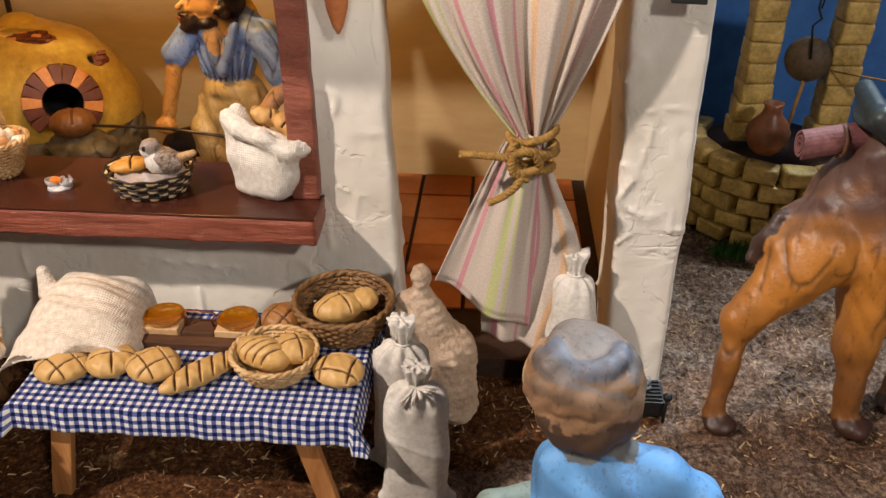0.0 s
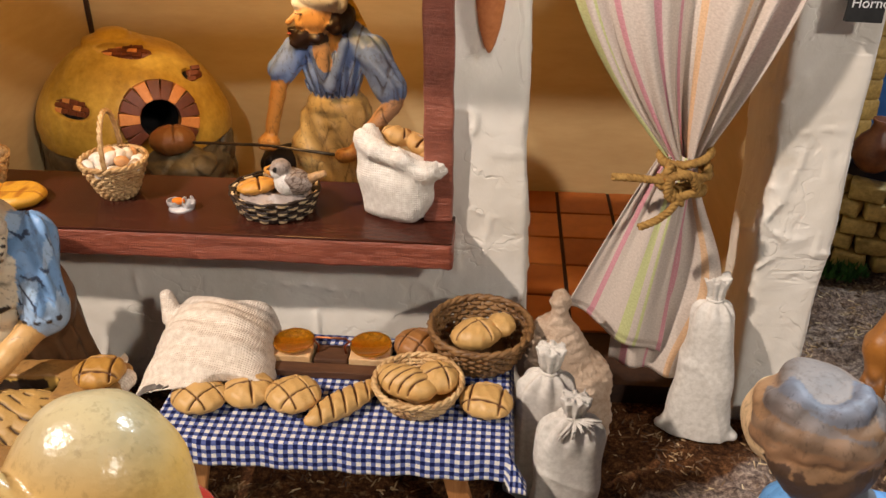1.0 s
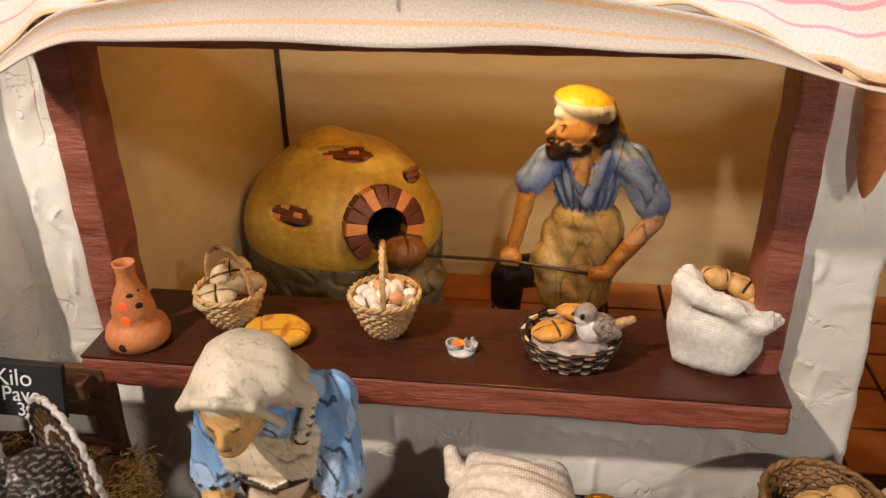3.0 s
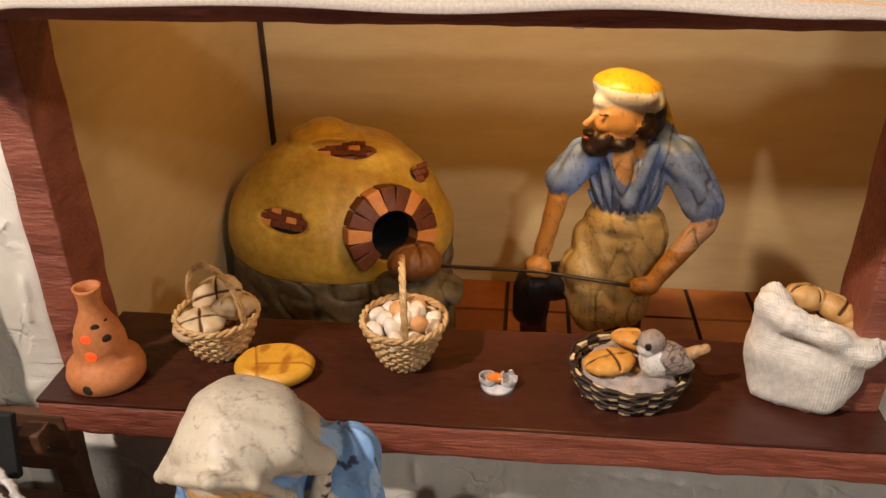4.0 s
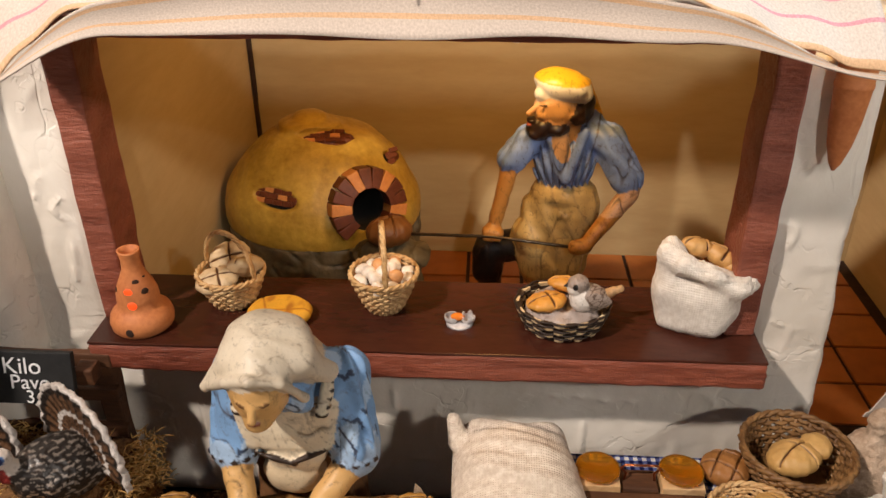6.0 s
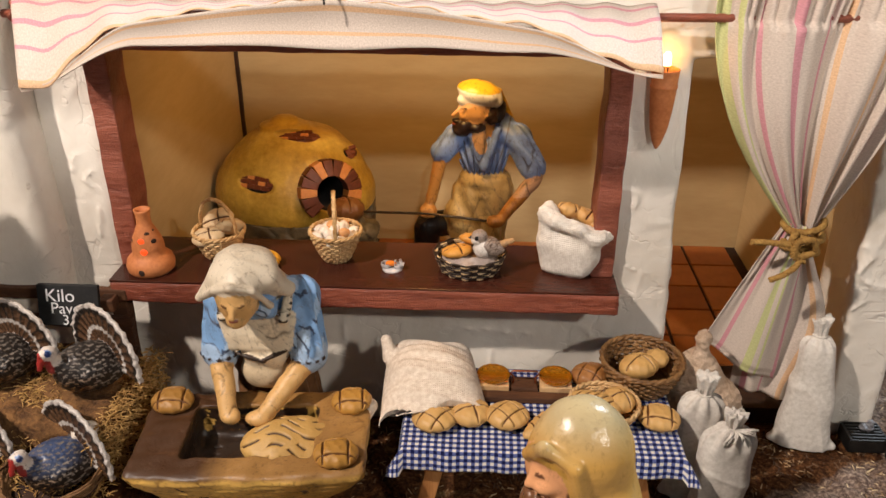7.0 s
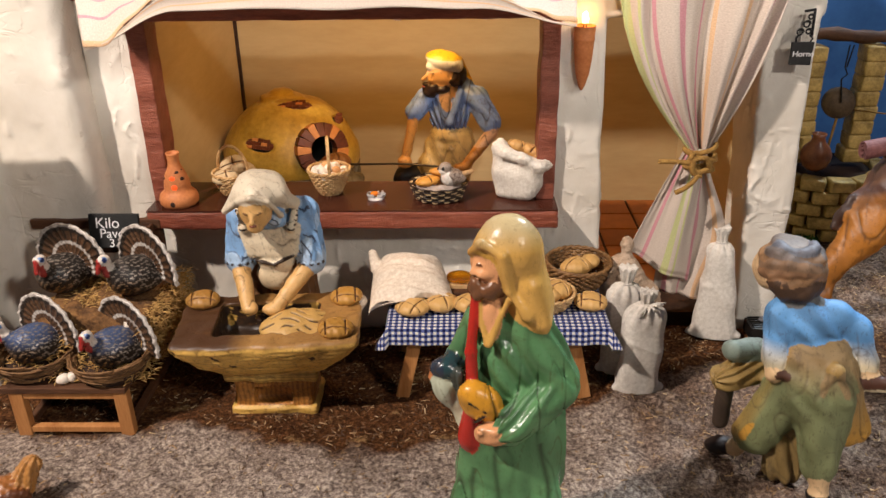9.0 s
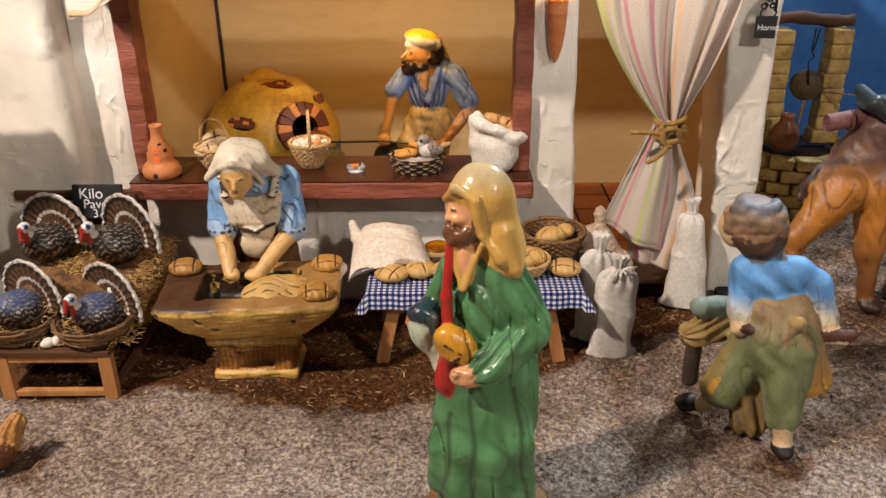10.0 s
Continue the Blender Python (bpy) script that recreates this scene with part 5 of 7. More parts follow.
def straw_heap():
    brown = paint_of(104, 72, 38)
    prims = [ell((-0.428, 0.395, 0.045), (0.058, 0.055, 0.036), brown), box((-0.46, 0.35, 0.0455), (-0.362, 0.44, 0.085), 0.012, brown)]
    me = sculpt("straw_heap", prims, 0.0025, 0.01, rough=lambda p: 0.003 * wob(p, 0.02, 5), floor=0.0457)
    root = part("straw_heap", me, surface("brown_straw_mat", srgb(74, 48, 26), srgb(140, 100, 58), 90, 420, 0.9, 0.9, 0.002))
    tagged(root, "heap of straw on the wooden bench", "straw", kind="stuff")
    r = random.Random(9)
    bm = bmesh.new()
    for k in range(4200):
        if r.random() < 0.35:
            x, y, z = r.uniform(-0.366, -0.353), r.uniform(0.335, 0.44), r.uniform(0.048, 0.090)
        else:
            x, y, z = r.uniform(-0.475, -0.356), r.uniform(0.312, 0.44), 0
            z = 0.047 + 0.038 * max(0, 1 - ((x + 0.42) / 0.07) ** 2) * ease(0.31, 0.38, y) + r.uniform(0, 0.004)
        a, e, l = r.uniform(0, 6.28), r.uniform(-0.35, 0.25), r.uniform(0.003, 0.0085)
        d = Vector((math.cos(a) * math.cos(e), math.sin(a) * math.cos(e), math.sin(e))) * l
        p = Vector((x, y, z))
        q = p + d
        q.z = max(q.z, 0.047)
        tube(bm, [p, (p + q) / 2 + Vector((0, 0, 0.0006)), q], 0.00038, 3)
    tagged(part("loose_straw", bm, STRAW, root), kind="stuff")


straw_heap()


def nest(at, r, seed):
    rr = random.Random(seed)
    bm = bmesh.new()
    for k in range(110):
        f = rr.random()
        rad = r * (0.80 + 0.26 * f) + rr.uniform(-0.001, 0.001)
        z = 0.0015 + f * 0.016 + rr.uniform(-0.001, 0.001)
        a0, span, dz = rr.uniform(0, 6.28), rr.uniform(0.7, 1.9), rr.uniform(-0.004, 0.004)
        tube(bm, [(rad * (1 + 0.03 * math.sin(j * 2 + k)) * math.cos(a0 + span * j / 7), rad * math.sin(a0 + span * j / 7), max(0.0012, z + dz * j / 7)) for j in range(8)], 0.0010, 4)
    root = thing("nest", "round brown twig nest on the bench", "nest", "nests", at=at)
    part("twig_ring", bm, surface("brown_twigs", srgb(84, 56, 32), srgb(140, 104, 66), 90, 300, 0.7), root)
    part("lining", lathe([(0.0001, 0), (r * 0.85, 0), (r * 0.92, 0.006), (r * 0.6, 0.007), (0.0001, 0.005)], 24), JOINT, root)


def turkey(at, turn, size=1.0, head_turn=0.0, blue=0.0, label="painted toy turkey with a fanned tail"):
    dark, bronze, white = paint_of(36, 30, 26), paint_of(96, 82, 66), paint_of(206, 198, 190)
    steel = paint_of(66, 84, 122)

    def body(p):
        f = (wob(p * (0.8, 1, 1.2), 0.0026, 5, 7) > 0.34)[:, None]
        top = np.clip((p[:, 2:3] - 0.022) / 0.010, 0, 1) * blue
        base = dark * (1 - top) + steel * top
        gold = np.clip((-0.004 - p[:, 0:1]) / 0.010, 0, 1) * np.clip((0.024 - p[:, 2:3]) / 0.010, 0, 1)
        fleck = (bronze * 0.6 + white * 0.20) * (1 - gold) + paint_of(150, 108, 58) * gold
        wing = np.clip((np.abs(p[:, 1:2]) - 0.010) / 0.005, 0, 1)
        return np.where(f, fleck * (1 + 0.5 * wing), base)

    def fan(p):
        r = np.hypot(p[:, 1], p[:, 2] - 0.020)
        a = np.arctan2(p[:, 1], p[:, 2] - 0.020)
        bars = (np.sin(a * 26) > 0.75)[:, None]
        c = np.where(bars, dark, paint_of(92, 66, 46))
        c = np.where((r > 0.0345)[:, None], white, c)
        c = np.where(((r > 0.0185) & (r < 0.0215))[:, None], white * 0.85, c)
        return np.where(((r > 0.031) & (r < 0.0345))[:, None], dark, c)

    def fan_shape(p):
        y, z = p[..., 1], p[..., 2] - 0.020
        r, a = np.hypot(y, z), np.arctan2(y, z)
        edge = 0.0375 + 0.0012 * np.abs(np.sin(a * 6.5)) - 0.0012
        x = p[..., 0] - 0.017 - 0.10 * (r - 0.02) + 3.5 * r * r
        d = np.maximum(np.maximum(r - edge, np.abs(x + 0.0005 * np.sin(a * 26)) - 0.0016), -(z + 0.008))
        return d
    h = rot(0, 0, head_turn)
    hx = lambda v: tuple(h @ np.array(v))
    head = lambda p: np.where((np.hypot(p[:, 0] - hx((-0.0245, 0, 0))[0], p[:, 2] - 0.0428) < 0.0022)[:, None], paint_of(96, 136, 190), paint_of(222, 210, 198))
    prims = [ell((0, 0, 0.0185), (0.021, 0.0165, 0.0165), body, (0, 12, 0)), ell((-0.008, 0, 0.0205), (0.013, 0.0135, 0.0140), body),
             dict(f=fan_shape, lo=np.array((-0.005, -0.042, 0.008)), hi=np.array((0.035, 0.042, 0.062)), paint=fan, blend=0.001),
             cap(hx((-0.0150, 0, 0.022)), hx((-0.0180, 0, 0.0300)), 0.0066, 0.0050, body), cap(hx((-0.0185, 0, 0.0300)), hx((-0.0220, 0, 0.0400)), 0.0040, 0.0034, head), ell(hx((-0.0232, 0, 0.0415)), (0.0050, 0.0040, 0.0042), head),
             cap(hx((-0.0275, 0, 0.0415)), hx((-0.0300, 0, 0.0330)), 0.0017, 0.0018, paint_of(158, 44, 38)), cap(hx((-0.0235, 0, 0.037)), hx((-0.0235, 0, 0.0290)), 0.0024, 0.0024, paint_of(150, 46, 42)),
             ell((0.001, -0.0150, 0.0170), (0.0150, 0.0032, 0.0085), body, (0, 14, 0)), ell((0.001, 0.0150, 0.0170), (0.0150, 0.0032, 0.0085), body, (0, 14, 0)),
             ell(hx((-0.0250, -0.0036, 0.0428)), (0.0011, 0.0009, 0.0011), paint_of(20, 40, 90))]
    me = sculpt("turkey_figurine", prims, 0.00095, 0.003, rough=lambda p: 0.00045 * np.sin(p[..., 0] * 1500 + 3 * np.sin(p[..., 1] * 700)) * np.sin(p[..., 2] * 1400 + p[..., 1] * 600), floor=0.001)
    ob = part("turkey_figurine", me, RESIN)
    ob.matrix_world = pose(*at, 0, 0, turn) @ Matrix.Scale(size, 4)
    return tagged(ob, label, "figurine", "turkeys")


nest((-0.3920, 0.3330, 0.0460), 0.0310, 1)
nest((-0.4560, 0.3370, 0.0460), 0.0310, 2)
turkey((-0.3880, 0.3340, 0.0490), 58, 1.0, 6, 0.8, "painted turkey with bluish back sitting in a twig nest")
turkey((-0.4560, 0.3400, 0.0490), 62, 1.0, -30, 0.9, "painted turkey with blue back in a twig nest")
turkey((-0.3860, 0.3900, 0.0850), 56, 1.05, 0, 0.0, "dark bronze toy turkey standing on straw")
turkey((-0.4520, 0.3980, 0.0830), 72, 1.05, 10, 0.0, "dark bronze toy turkey with tail fanned on straw")
for p in ((-0.372, 0.352, 0.0830), (-0.379, 0.349, 0.0810), (-0.4250, 0.3130, 0.0500), (-0.4190, 0.3175, 0.0495)):
    egg(p, 0.0044, SHELL, "eggs beside the turkeys", "white egg lying in the straw")


def hen():
    b, d = paint_of(150, 92, 40), paint_of(96, 52, 24)
    prims = [ell((0, 0, 0.016), (0.018, 0.013, 0.014), b), cap((0.012, 0, 0.020), (0.022, 0, 0.034), 0.009, 0.006, paint_of(176, 124, 66), (0.0015, 9)),
             cap((-0.012, 0, 0.022), (-0.018, 0, 0.034), 0.007, 0.0045, b), ell((0.004, -0.0115, 0.016), (0.013, 0.003, 0.009), d), cap((0.004, 0, 0.006), (0.004, 0, 0.0), 0.007, 0.010, paint_of(40, 34, 32)),
             ell((-0.019, 0, 0.040), (0.004, 0.0015, 0.004), paint_of(186, 40, 34))]
    me = sculpt("hen_figurine", prims, 0.0011, 0.003, rough=lambda p: 0.0005 * np.sin(p[..., 0] * 1100) * np.sin(p[..., 2] * 1300), floor=0.0)
    ob = part("hen_figurine", me, RESIN)
    ob.matrix_world = pose(-0.4330, 0.2180, 0, 0, 0, 35)
    tagged(ob, "brown painted toy hen on dark base", "figurine")


hen()

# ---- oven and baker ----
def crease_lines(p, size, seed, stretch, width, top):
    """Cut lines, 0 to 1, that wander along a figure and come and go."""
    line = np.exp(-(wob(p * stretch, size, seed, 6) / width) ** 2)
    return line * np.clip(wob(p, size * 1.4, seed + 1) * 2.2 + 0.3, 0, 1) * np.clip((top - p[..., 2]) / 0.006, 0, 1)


def statue(name, prims, at, label, cell=0.0013, blend=0.005, material=None, rough=None, floor=None, cuts=(), category="figurine", lines=()):
    """One painted figure; prims are in world metres, its origin goes to at.
    lines: rows of (size, seed, stretch, width, depth, wash, amount, top), cut into it below top and filled with a dark
    wash that also paints in fold shade."""
    def skin(p):
        d = rough(p) if rough else 0.0
        for size, seed, stretch, width, depth, wash, amount, top in lines:
            d = d + depth * crease_lines(p, size, seed, stretch, width, top)
        return d
    me = sculpt(name, prims, cell, blend, cuts, skin, floor)
    co = np.empty(len(me.vertices) * 3, np.float32)
    me.vertices.foreach_get("co", co)
    co = co.reshape(-1, 3).astype(float)
    at_col = me.color_attributes["paint"].data
    col = np.empty(len(co) * 4, np.float32)
    at_col.foreach_get("color", col)
    col = col.reshape(-1, 4)
    # The wash darkens the cuts in colour too, as shade in folds would.
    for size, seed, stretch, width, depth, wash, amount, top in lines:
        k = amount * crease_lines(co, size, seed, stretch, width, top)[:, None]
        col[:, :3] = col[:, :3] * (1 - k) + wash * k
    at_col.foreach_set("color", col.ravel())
    me.transform(Matrix.Translation(-Vector(at)))
    ob = part(name, me, material or RESIN)
    ob.location = at
    return tagged(ob, label, category)


def oven():
    cx, cy = -0.3040, 0.6900
    at = (cx, cy, 0.003)
    root = thing("bread_oven", "domed yellow clay bread oven on a dark stone base", "oven", at=at)
    inv = Matrix.Translation(-Vector(at))
    clay, stone, near_black = paint_of(176, 140, 72), paint_of(78, 68, 50), paint_of(24, 16, 12)

    def add(name, me, mat, label=""):
        me.transform(inv)
        return part(name, me, mat, root, label)

    def on_dome(x, z):
        return cy - 0.0700 * math.sqrt(max(0.0, 1 - ((x - cx) / 0.0785) ** 2 - ((z - 0.104) / 0.078) ** 2))
    dome = [ell((cx, cy, 0.104), (0.0785, 0.0700, 0.0780), clay), ell((cx, cy, 0.112), (0.0780, 0.0690, 0.0520), clay), ell((cx - 0.004, cy - 0.004, 0.1800), (0.0250, 0.0210, 0.0050), clay), ell((cx - 0.004, cy - 0.004, 0.1855), (0.0135, 0.0115, 0.0050), clay)]
    door = pose(-0.2570, 0.6340, 0.1335, 0, 0, 30) @ pose(0, 0, 0, -14, 0, 0)
    deep, lip = door @ Vector((0, 0.050, 0)), door @ Vector((0, -0.030, 0))
    mouth, hole = cap(deep, lip, 0.0195, 0.0195, near_black), cap(deep, lip, 0.0150, 0.0150, near_black)
    spots = ((-0.3294, 0.1404, 0.0210, 0.0078, 5, -20), (-0.2942, 0.1765, 0.0215, 0.0075, 5, 6), (-0.2450, 0.1545, 0.0085, 0.0052, 3, 46))
    patches = [ell((x, on_dome(x, z), z), (w, 0.0060, h), near_black, (0, 5, yaw)) for x, z, w, h, n, yaw in spots]
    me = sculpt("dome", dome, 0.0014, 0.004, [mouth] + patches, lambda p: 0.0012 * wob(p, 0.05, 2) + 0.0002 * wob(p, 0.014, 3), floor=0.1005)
    add("dome", me, surface("yellow_clay", srgb(150, 114, 36), srgb(198, 160, 66), 30, 200, 0.42, 0.5, 0.001, stain=srgb(120, 92, 46)))

    def drum(p):
        return np.maximum(np.hypot((p[..., 0] - cx) / 1.13, p[..., 1] - cy) - 0.0700 - 0.02 * np.maximum(0.1 - p[..., 2], 0), p[..., 2] - 0.1020)
    base = [dict(f=drum, lo=np.array((cx - 0.083, cy - 0.075, 0.0)), hi=np.array((cx + 0.083, cy + 0.075, 0.1020)), paint=stone), ell((-0.2400, 0.6160, 0.1040), (0.0300, 0.0230, 0.0130), stone)]
    me = sculpt("base", base, 0.0020, 0.004, (), lambda p: 0.0030 * np.exp(-(wob(p, 0.040, 12) / 0.14) ** 2) + 0.001 * wob(p, 0.02, 4), floor=0.0035)
    add("base", me, surface("dark_stone", srgb(58, 50, 36), srgb(112, 98, 72), 40, 200, 0.5, 0.6, 0.001))
    # Near-black core makes the mouth and the gaps of the brick patches dark.
    core = sculpt("core", [ell((cx, cy, 0.104), (0.0750, 0.0665, 0.0745), near_black)], 0.0025, 0.004, [hole], floor=0.1008)
    add("core", core, surface("near_black", srgb(8, 6, 5), srgb(20, 14, 10), 60, 300, 0.9))
    bricks = [surface("brick_dark", srgb(78, 36, 18), srgb(112, 56, 30), 60, 300, 0.5), surface("brick_light", srgb(182, 112, 54), srgb(212, 144, 80), 60, 300, 0.5)]
    for k in range(13):
        a = lerp(-35, 215, k / 12)
        bm = block((-0.0046, -0.0045, 0.0150), (0.0046, 0.0110, 0.0300), 0.0010, 0.0004, 2, k)
        for v in bm.verts:
            v.co.x *= 0.34 + v.co.z * 24
            v.co.y += (v.co.z - 0.015) * 0.20
        bm.transform(door @ Matrix.Rotation(radians(a - 90), 4, "Y"))
        add("arch_brick", _mesh(bm), bricks[1 if k in (2, 5, 8, 11) else 0])
    for x, z, w, h, n, yaw in spots:
        y = on_dome(x, z) + 0.0030
        tl = math.degrees(math.asin(min(0.95, (z - 0.104) / 0.080)))
        face = pose(x, y, z, 0, 0, yaw) @ pose(0, 0, 0, -tl, 0, 0)
        bed = bmesh.new()
        bmesh.ops.create_uvsphere(bed, u_segments=20, v_segments=8, radius=1.0)
        bed.transform(face @ pose(0, 0.0042, 0) @ Matrix.Diagonal((w * 1.05, 0.0042, h * 1.1, 1)))
        add("brick_bed", _mesh(bed), bricks[0])
        for row in (-1, 0, 1):
            for k in range(-n, n + 1):
                dx, dz = k * 0.0078 + 0.0034 * row, row * 0.0043
                if (dx / (w * 0.86)) ** 2 + (dz / (h * 0.95)) ** 2 > 1:
                    continue
                bm = block((-0.0037, -0.0012, -0.0019), (0.0037, 0.0022, 0.0019), 0.0005, 0.0003, 0, k)
                bm.transform(face @ pose(dx, 0.0004 + 5.0 * dx ** 2, dz, 0, 4 * row, 0))
                add("exposed_brick", _mesh(bm), bricks[1 if (k + 2 * row) % 4 == 1 else 0])
    loaf("loaf", (-0.2400, 0.6110, 0.1155), (0.0170, 0.0140, 0.0115), "cross", 20, (-10, 0), "brown loaf on the peel at the oven mouth", crust=paint_of(120, 74, 32))


def _mesh(bm):
    me = bpy.data.meshes.new("piece")
    bm.to_mesh(me)
    bm.free()
    return me


oven()
SKIN, BEARD = paint_of(206, 148, 96), paint_of(44, 28, 20)


def baker():
    blue, cream, yellow, black, skin = paint_of(126, 150, 198), paint_of(206, 178, 118), paint_of(234, 180, 40), paint_of(20, 16, 16), paint_of(192, 134, 66)
    y = 0.628
    boot, wash, face = paint_of(92, 62, 38), paint_of(70, 76, 100), paint_of(222, 172, 116)
    hat = lambda p: np.where((p[:, 2] + 0.10 * (p[:, 0] + 0.121) > 0.2375)[:, None], yellow, paint_of(232, 222, 190))

    def shirt(p):
        """Dark wash paints in the shade of the folds, which fan out from the belt."""
        g = np.sin((p[:, 0] + 0.118) / np.maximum(p[:, 2] - 0.120, 0.02) * 62 + 0.5 * np.sin(p[:, 2] * 160))[:, None]
        return np.where(g < -0.86, wash, blue)
    fold = lambda q: 0.0011 * np.sin(q[..., 0] / np.maximum(q[..., 2] + 0.058, 0.02) * 62) * (q[..., 1] < 0.006)
    drape = lambda q: 0.0009 * np.sin(q[..., 0] * 430 + q[..., 2] * 140 + 1.5 * np.sin(q[..., 2] * 90))
    cloth = lambda p: np.where((np.sin(p[:, 0] * 430 + p[:, 2] * 140 + 1.5 * np.sin(p[:, 2] * 90)) > 0.93)[:, None], paint_of(190, 164, 112), cream)
    prims = [
        ell((-0.1190, y + 0.002, 0.124), (0.0275, 0.0200, 0.0500), cloth, (0, 6, 0), drape), cap((-0.1060, y, 0.1430), (-0.1120, y, 0.0950), 0.0175, 0.0170, cloth, (0.0009, 7)), ell((-0.114, y, 0.153), (0.0230, 0.0175, 0.0120), cloth), cap((-0.136, y - 0.004, 0.120), (-0.128, y - 0.004, 0.094), 0.0150, 0.0170, cloth, (0.0008, 7)),
        ell((-0.1160, y, 0.178), (0.0225, 0.0160, 0.0240), shirt, (0, -6, 0), fold), cap((-0.136, y, 0.1945), (-0.096, y, 0.1960), 0.0095, 0.0105, shirt), cap((-0.108, y + 0.004, 0.212), (-0.094, y + 0.004, 0.196), 0.0090, 0.0110, shirt),
        cap((-0.1290, y - 0.0130, 0.2000), (-0.1170, y - 0.0165, 0.1700), 0.0026, 0.0030, blue), cap((-0.1040, y - 0.0120, 0.2040), (-0.1150, y - 0.0170, 0.1700), 0.0030, 0.0032, blue),
        cap((-0.141, y - 0.002, 0.1935), (-0.1530, y - 0.006, 0.1800), 0.0105, 0.0100, blue, (0.0008, 7)), cap((-0.1535, y - 0.007, 0.1770), (-0.1640, y - 0.014, 0.1320), 0.0066, 0.0050, skin),
        ell((-0.1650, y - 0.016, 0.1265), (0.0080, 0.0066, 0.0072), skin), cap((-0.1700, y - 0.021, 0.1250), (-0.1610, y - 0.022, 0.1245), 0.0026, 0.0026, skin), cap((-0.1700, y - 0.0205, 0.1290), (-0.1610, y - 0.0215, 0.1285), 0.0024, 0.0024, skin),
        cap((-0.087, y - 0.002, 0.1940), (-0.0730, y - 0.010, 0.1690), 0.0120, 0.0115, blue, (0.0009, 7)), cap((-0.0700, y - 0.014, 0.1600), (-0.0990, y - 0.030, 0.1270), 0.0070, 0.0050, lambda p: np.where((p[:, 2:3] > 0.146), paint_of(212, 168, 130), skin)), ell((-0.1040, y - 0.032, 0.1250), (0.0085, 0.0056, 0.0058), skin),
        cap((-0.115, y - 0.004, 0.200), (-0.119, y - 0.007, 0.214), 0.0085, 0.0085, skin), ell((-0.1205, y - 0.0145, 0.1940), (0.0062, 0.0045, 0.0135), face, (0, -8, 0)),
        ell((-0.1245, y - 0.008, 0.2190), (0.0150, 0.0125, 0.0150), face), cap((-0.1375, y - 0.013, 0.2225), (-0.1430, y - 0.0140, 0.2165), 0.0017, 0.0024, face), ell((-0.1335, y - 0.0140, 0.2160), (0.0048, 0.0050, 0.0034), face),
        ell((-0.1350, y - 0.010, 0.2050), (0.0096, 0.0100, 0.0080), BEARD), ell((-0.1240, y - 0.010, 0.2065), (0.0090, 0.0110, 0.0060), BEARD), ell((-0.1115, y - 0.006, 0.2165), (0.0072, 0.0112, 0.0100), BEARD), cap((-0.1060, y - 0.002, 0.2200), (-0.1050, y - 0.000, 0.2080), 0.0080, 0.0055, BEARD), ell((-0.1412, y - 0.0125, 0.2118), (0.0034, 0.0048, 0.0013), BEARD),
        ell((-0.1350, y - 0.0195, 0.2240), (0.0034, 0.0010, 0.0005), BEARD, (0, 12, 20)), ell((-0.1435, y - 0.0155, 0.2090), (0.0016, 0.0020, 0.0007), paint_of(176, 84, 64)),
        ell((-0.1210, y - 0.006, 0.2345), (0.0195, 0.0170, 0.0105), hat, (0, 12, 0)), cap((-0.1350, y - 0.0120, 0.2300), (-0.1060, y - 0.0110, 0.2290), 0.0050, 0.0050, paint_of(232, 222, 190)), cap((-0.106, y + 0.002, 0.232), (-0.094, y + 0.006, 0.210), 0.0048, 0.0026, yellow),
        cap((-0.138, y + 0.002, 0.110), (-0.1660, y + 0.004, 0.102), 0.0120, 0.0125, black), cap((-0.1670, y + 0.004, 0.100), (-0.1680, y + 0.004, 0.084), 0.0125, 0.0120, black),
        cap((-0.1660, y + 0.004, 0.078), (-0.1640, y + 0.004, 0.020), 0.0090, 0.0080, boot), ell((-0.1690, y - 0.004, 0.0100), (0.0135, 0.0090, 0.0080), boot), cap((-0.108, y + 0.006, 0.090), (-0.108, y + 0.008, 0.015), 0.0125, 0.0090, black), ell((-0.112, y + 0.002, 0.0090), (0.0140, 0.0095, 0.0080), boot),
    ]
    r = random.Random(3)
    for k in range(26):
        a = k / 25
        c = Vector((-0.1400, y - 0.0190, 0.2040)).lerp(Vector((-0.1060, y - 0.0160, 0.2160)), a)
        prims.append(ell((c.x + r.uniform(-0.002, 0.002), c.y + r.uniform(0, 0.002), c.z + r.uniform(-0.0035, 0.0035)), (0.0021, 0.0016, 0.0021), BEARD))
    statue("baker_statue", prims, (-0.12, y, 0.003), "painted baker statue in blue shirt, cream apron and yellow cap", 0.0009, 0.0022, rough=lambda p: 0.0004 * wob(p, 0.016, 14), floor=0.0035,
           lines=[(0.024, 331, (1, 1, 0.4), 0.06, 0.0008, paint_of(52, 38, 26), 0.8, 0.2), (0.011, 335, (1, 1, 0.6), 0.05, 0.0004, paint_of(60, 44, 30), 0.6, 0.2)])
    bm = bmesh.new()
    tube(bm, [(-0.240, 0.6120, 0.1240), (-0.165, 0.6050, 0.1270), (-0.097, 0.5930, 0.1250)], 0.0012, 8)
    ob = part("peel_handle", bm, surface("dark_iron", srgb(70, 62, 54), srgb(110, 100, 88), 80, 300, 0.35, metal=0.8))
    tagged(ob, "thin iron peel rod reaching into the oven mouth", "baker's peel")


baker()


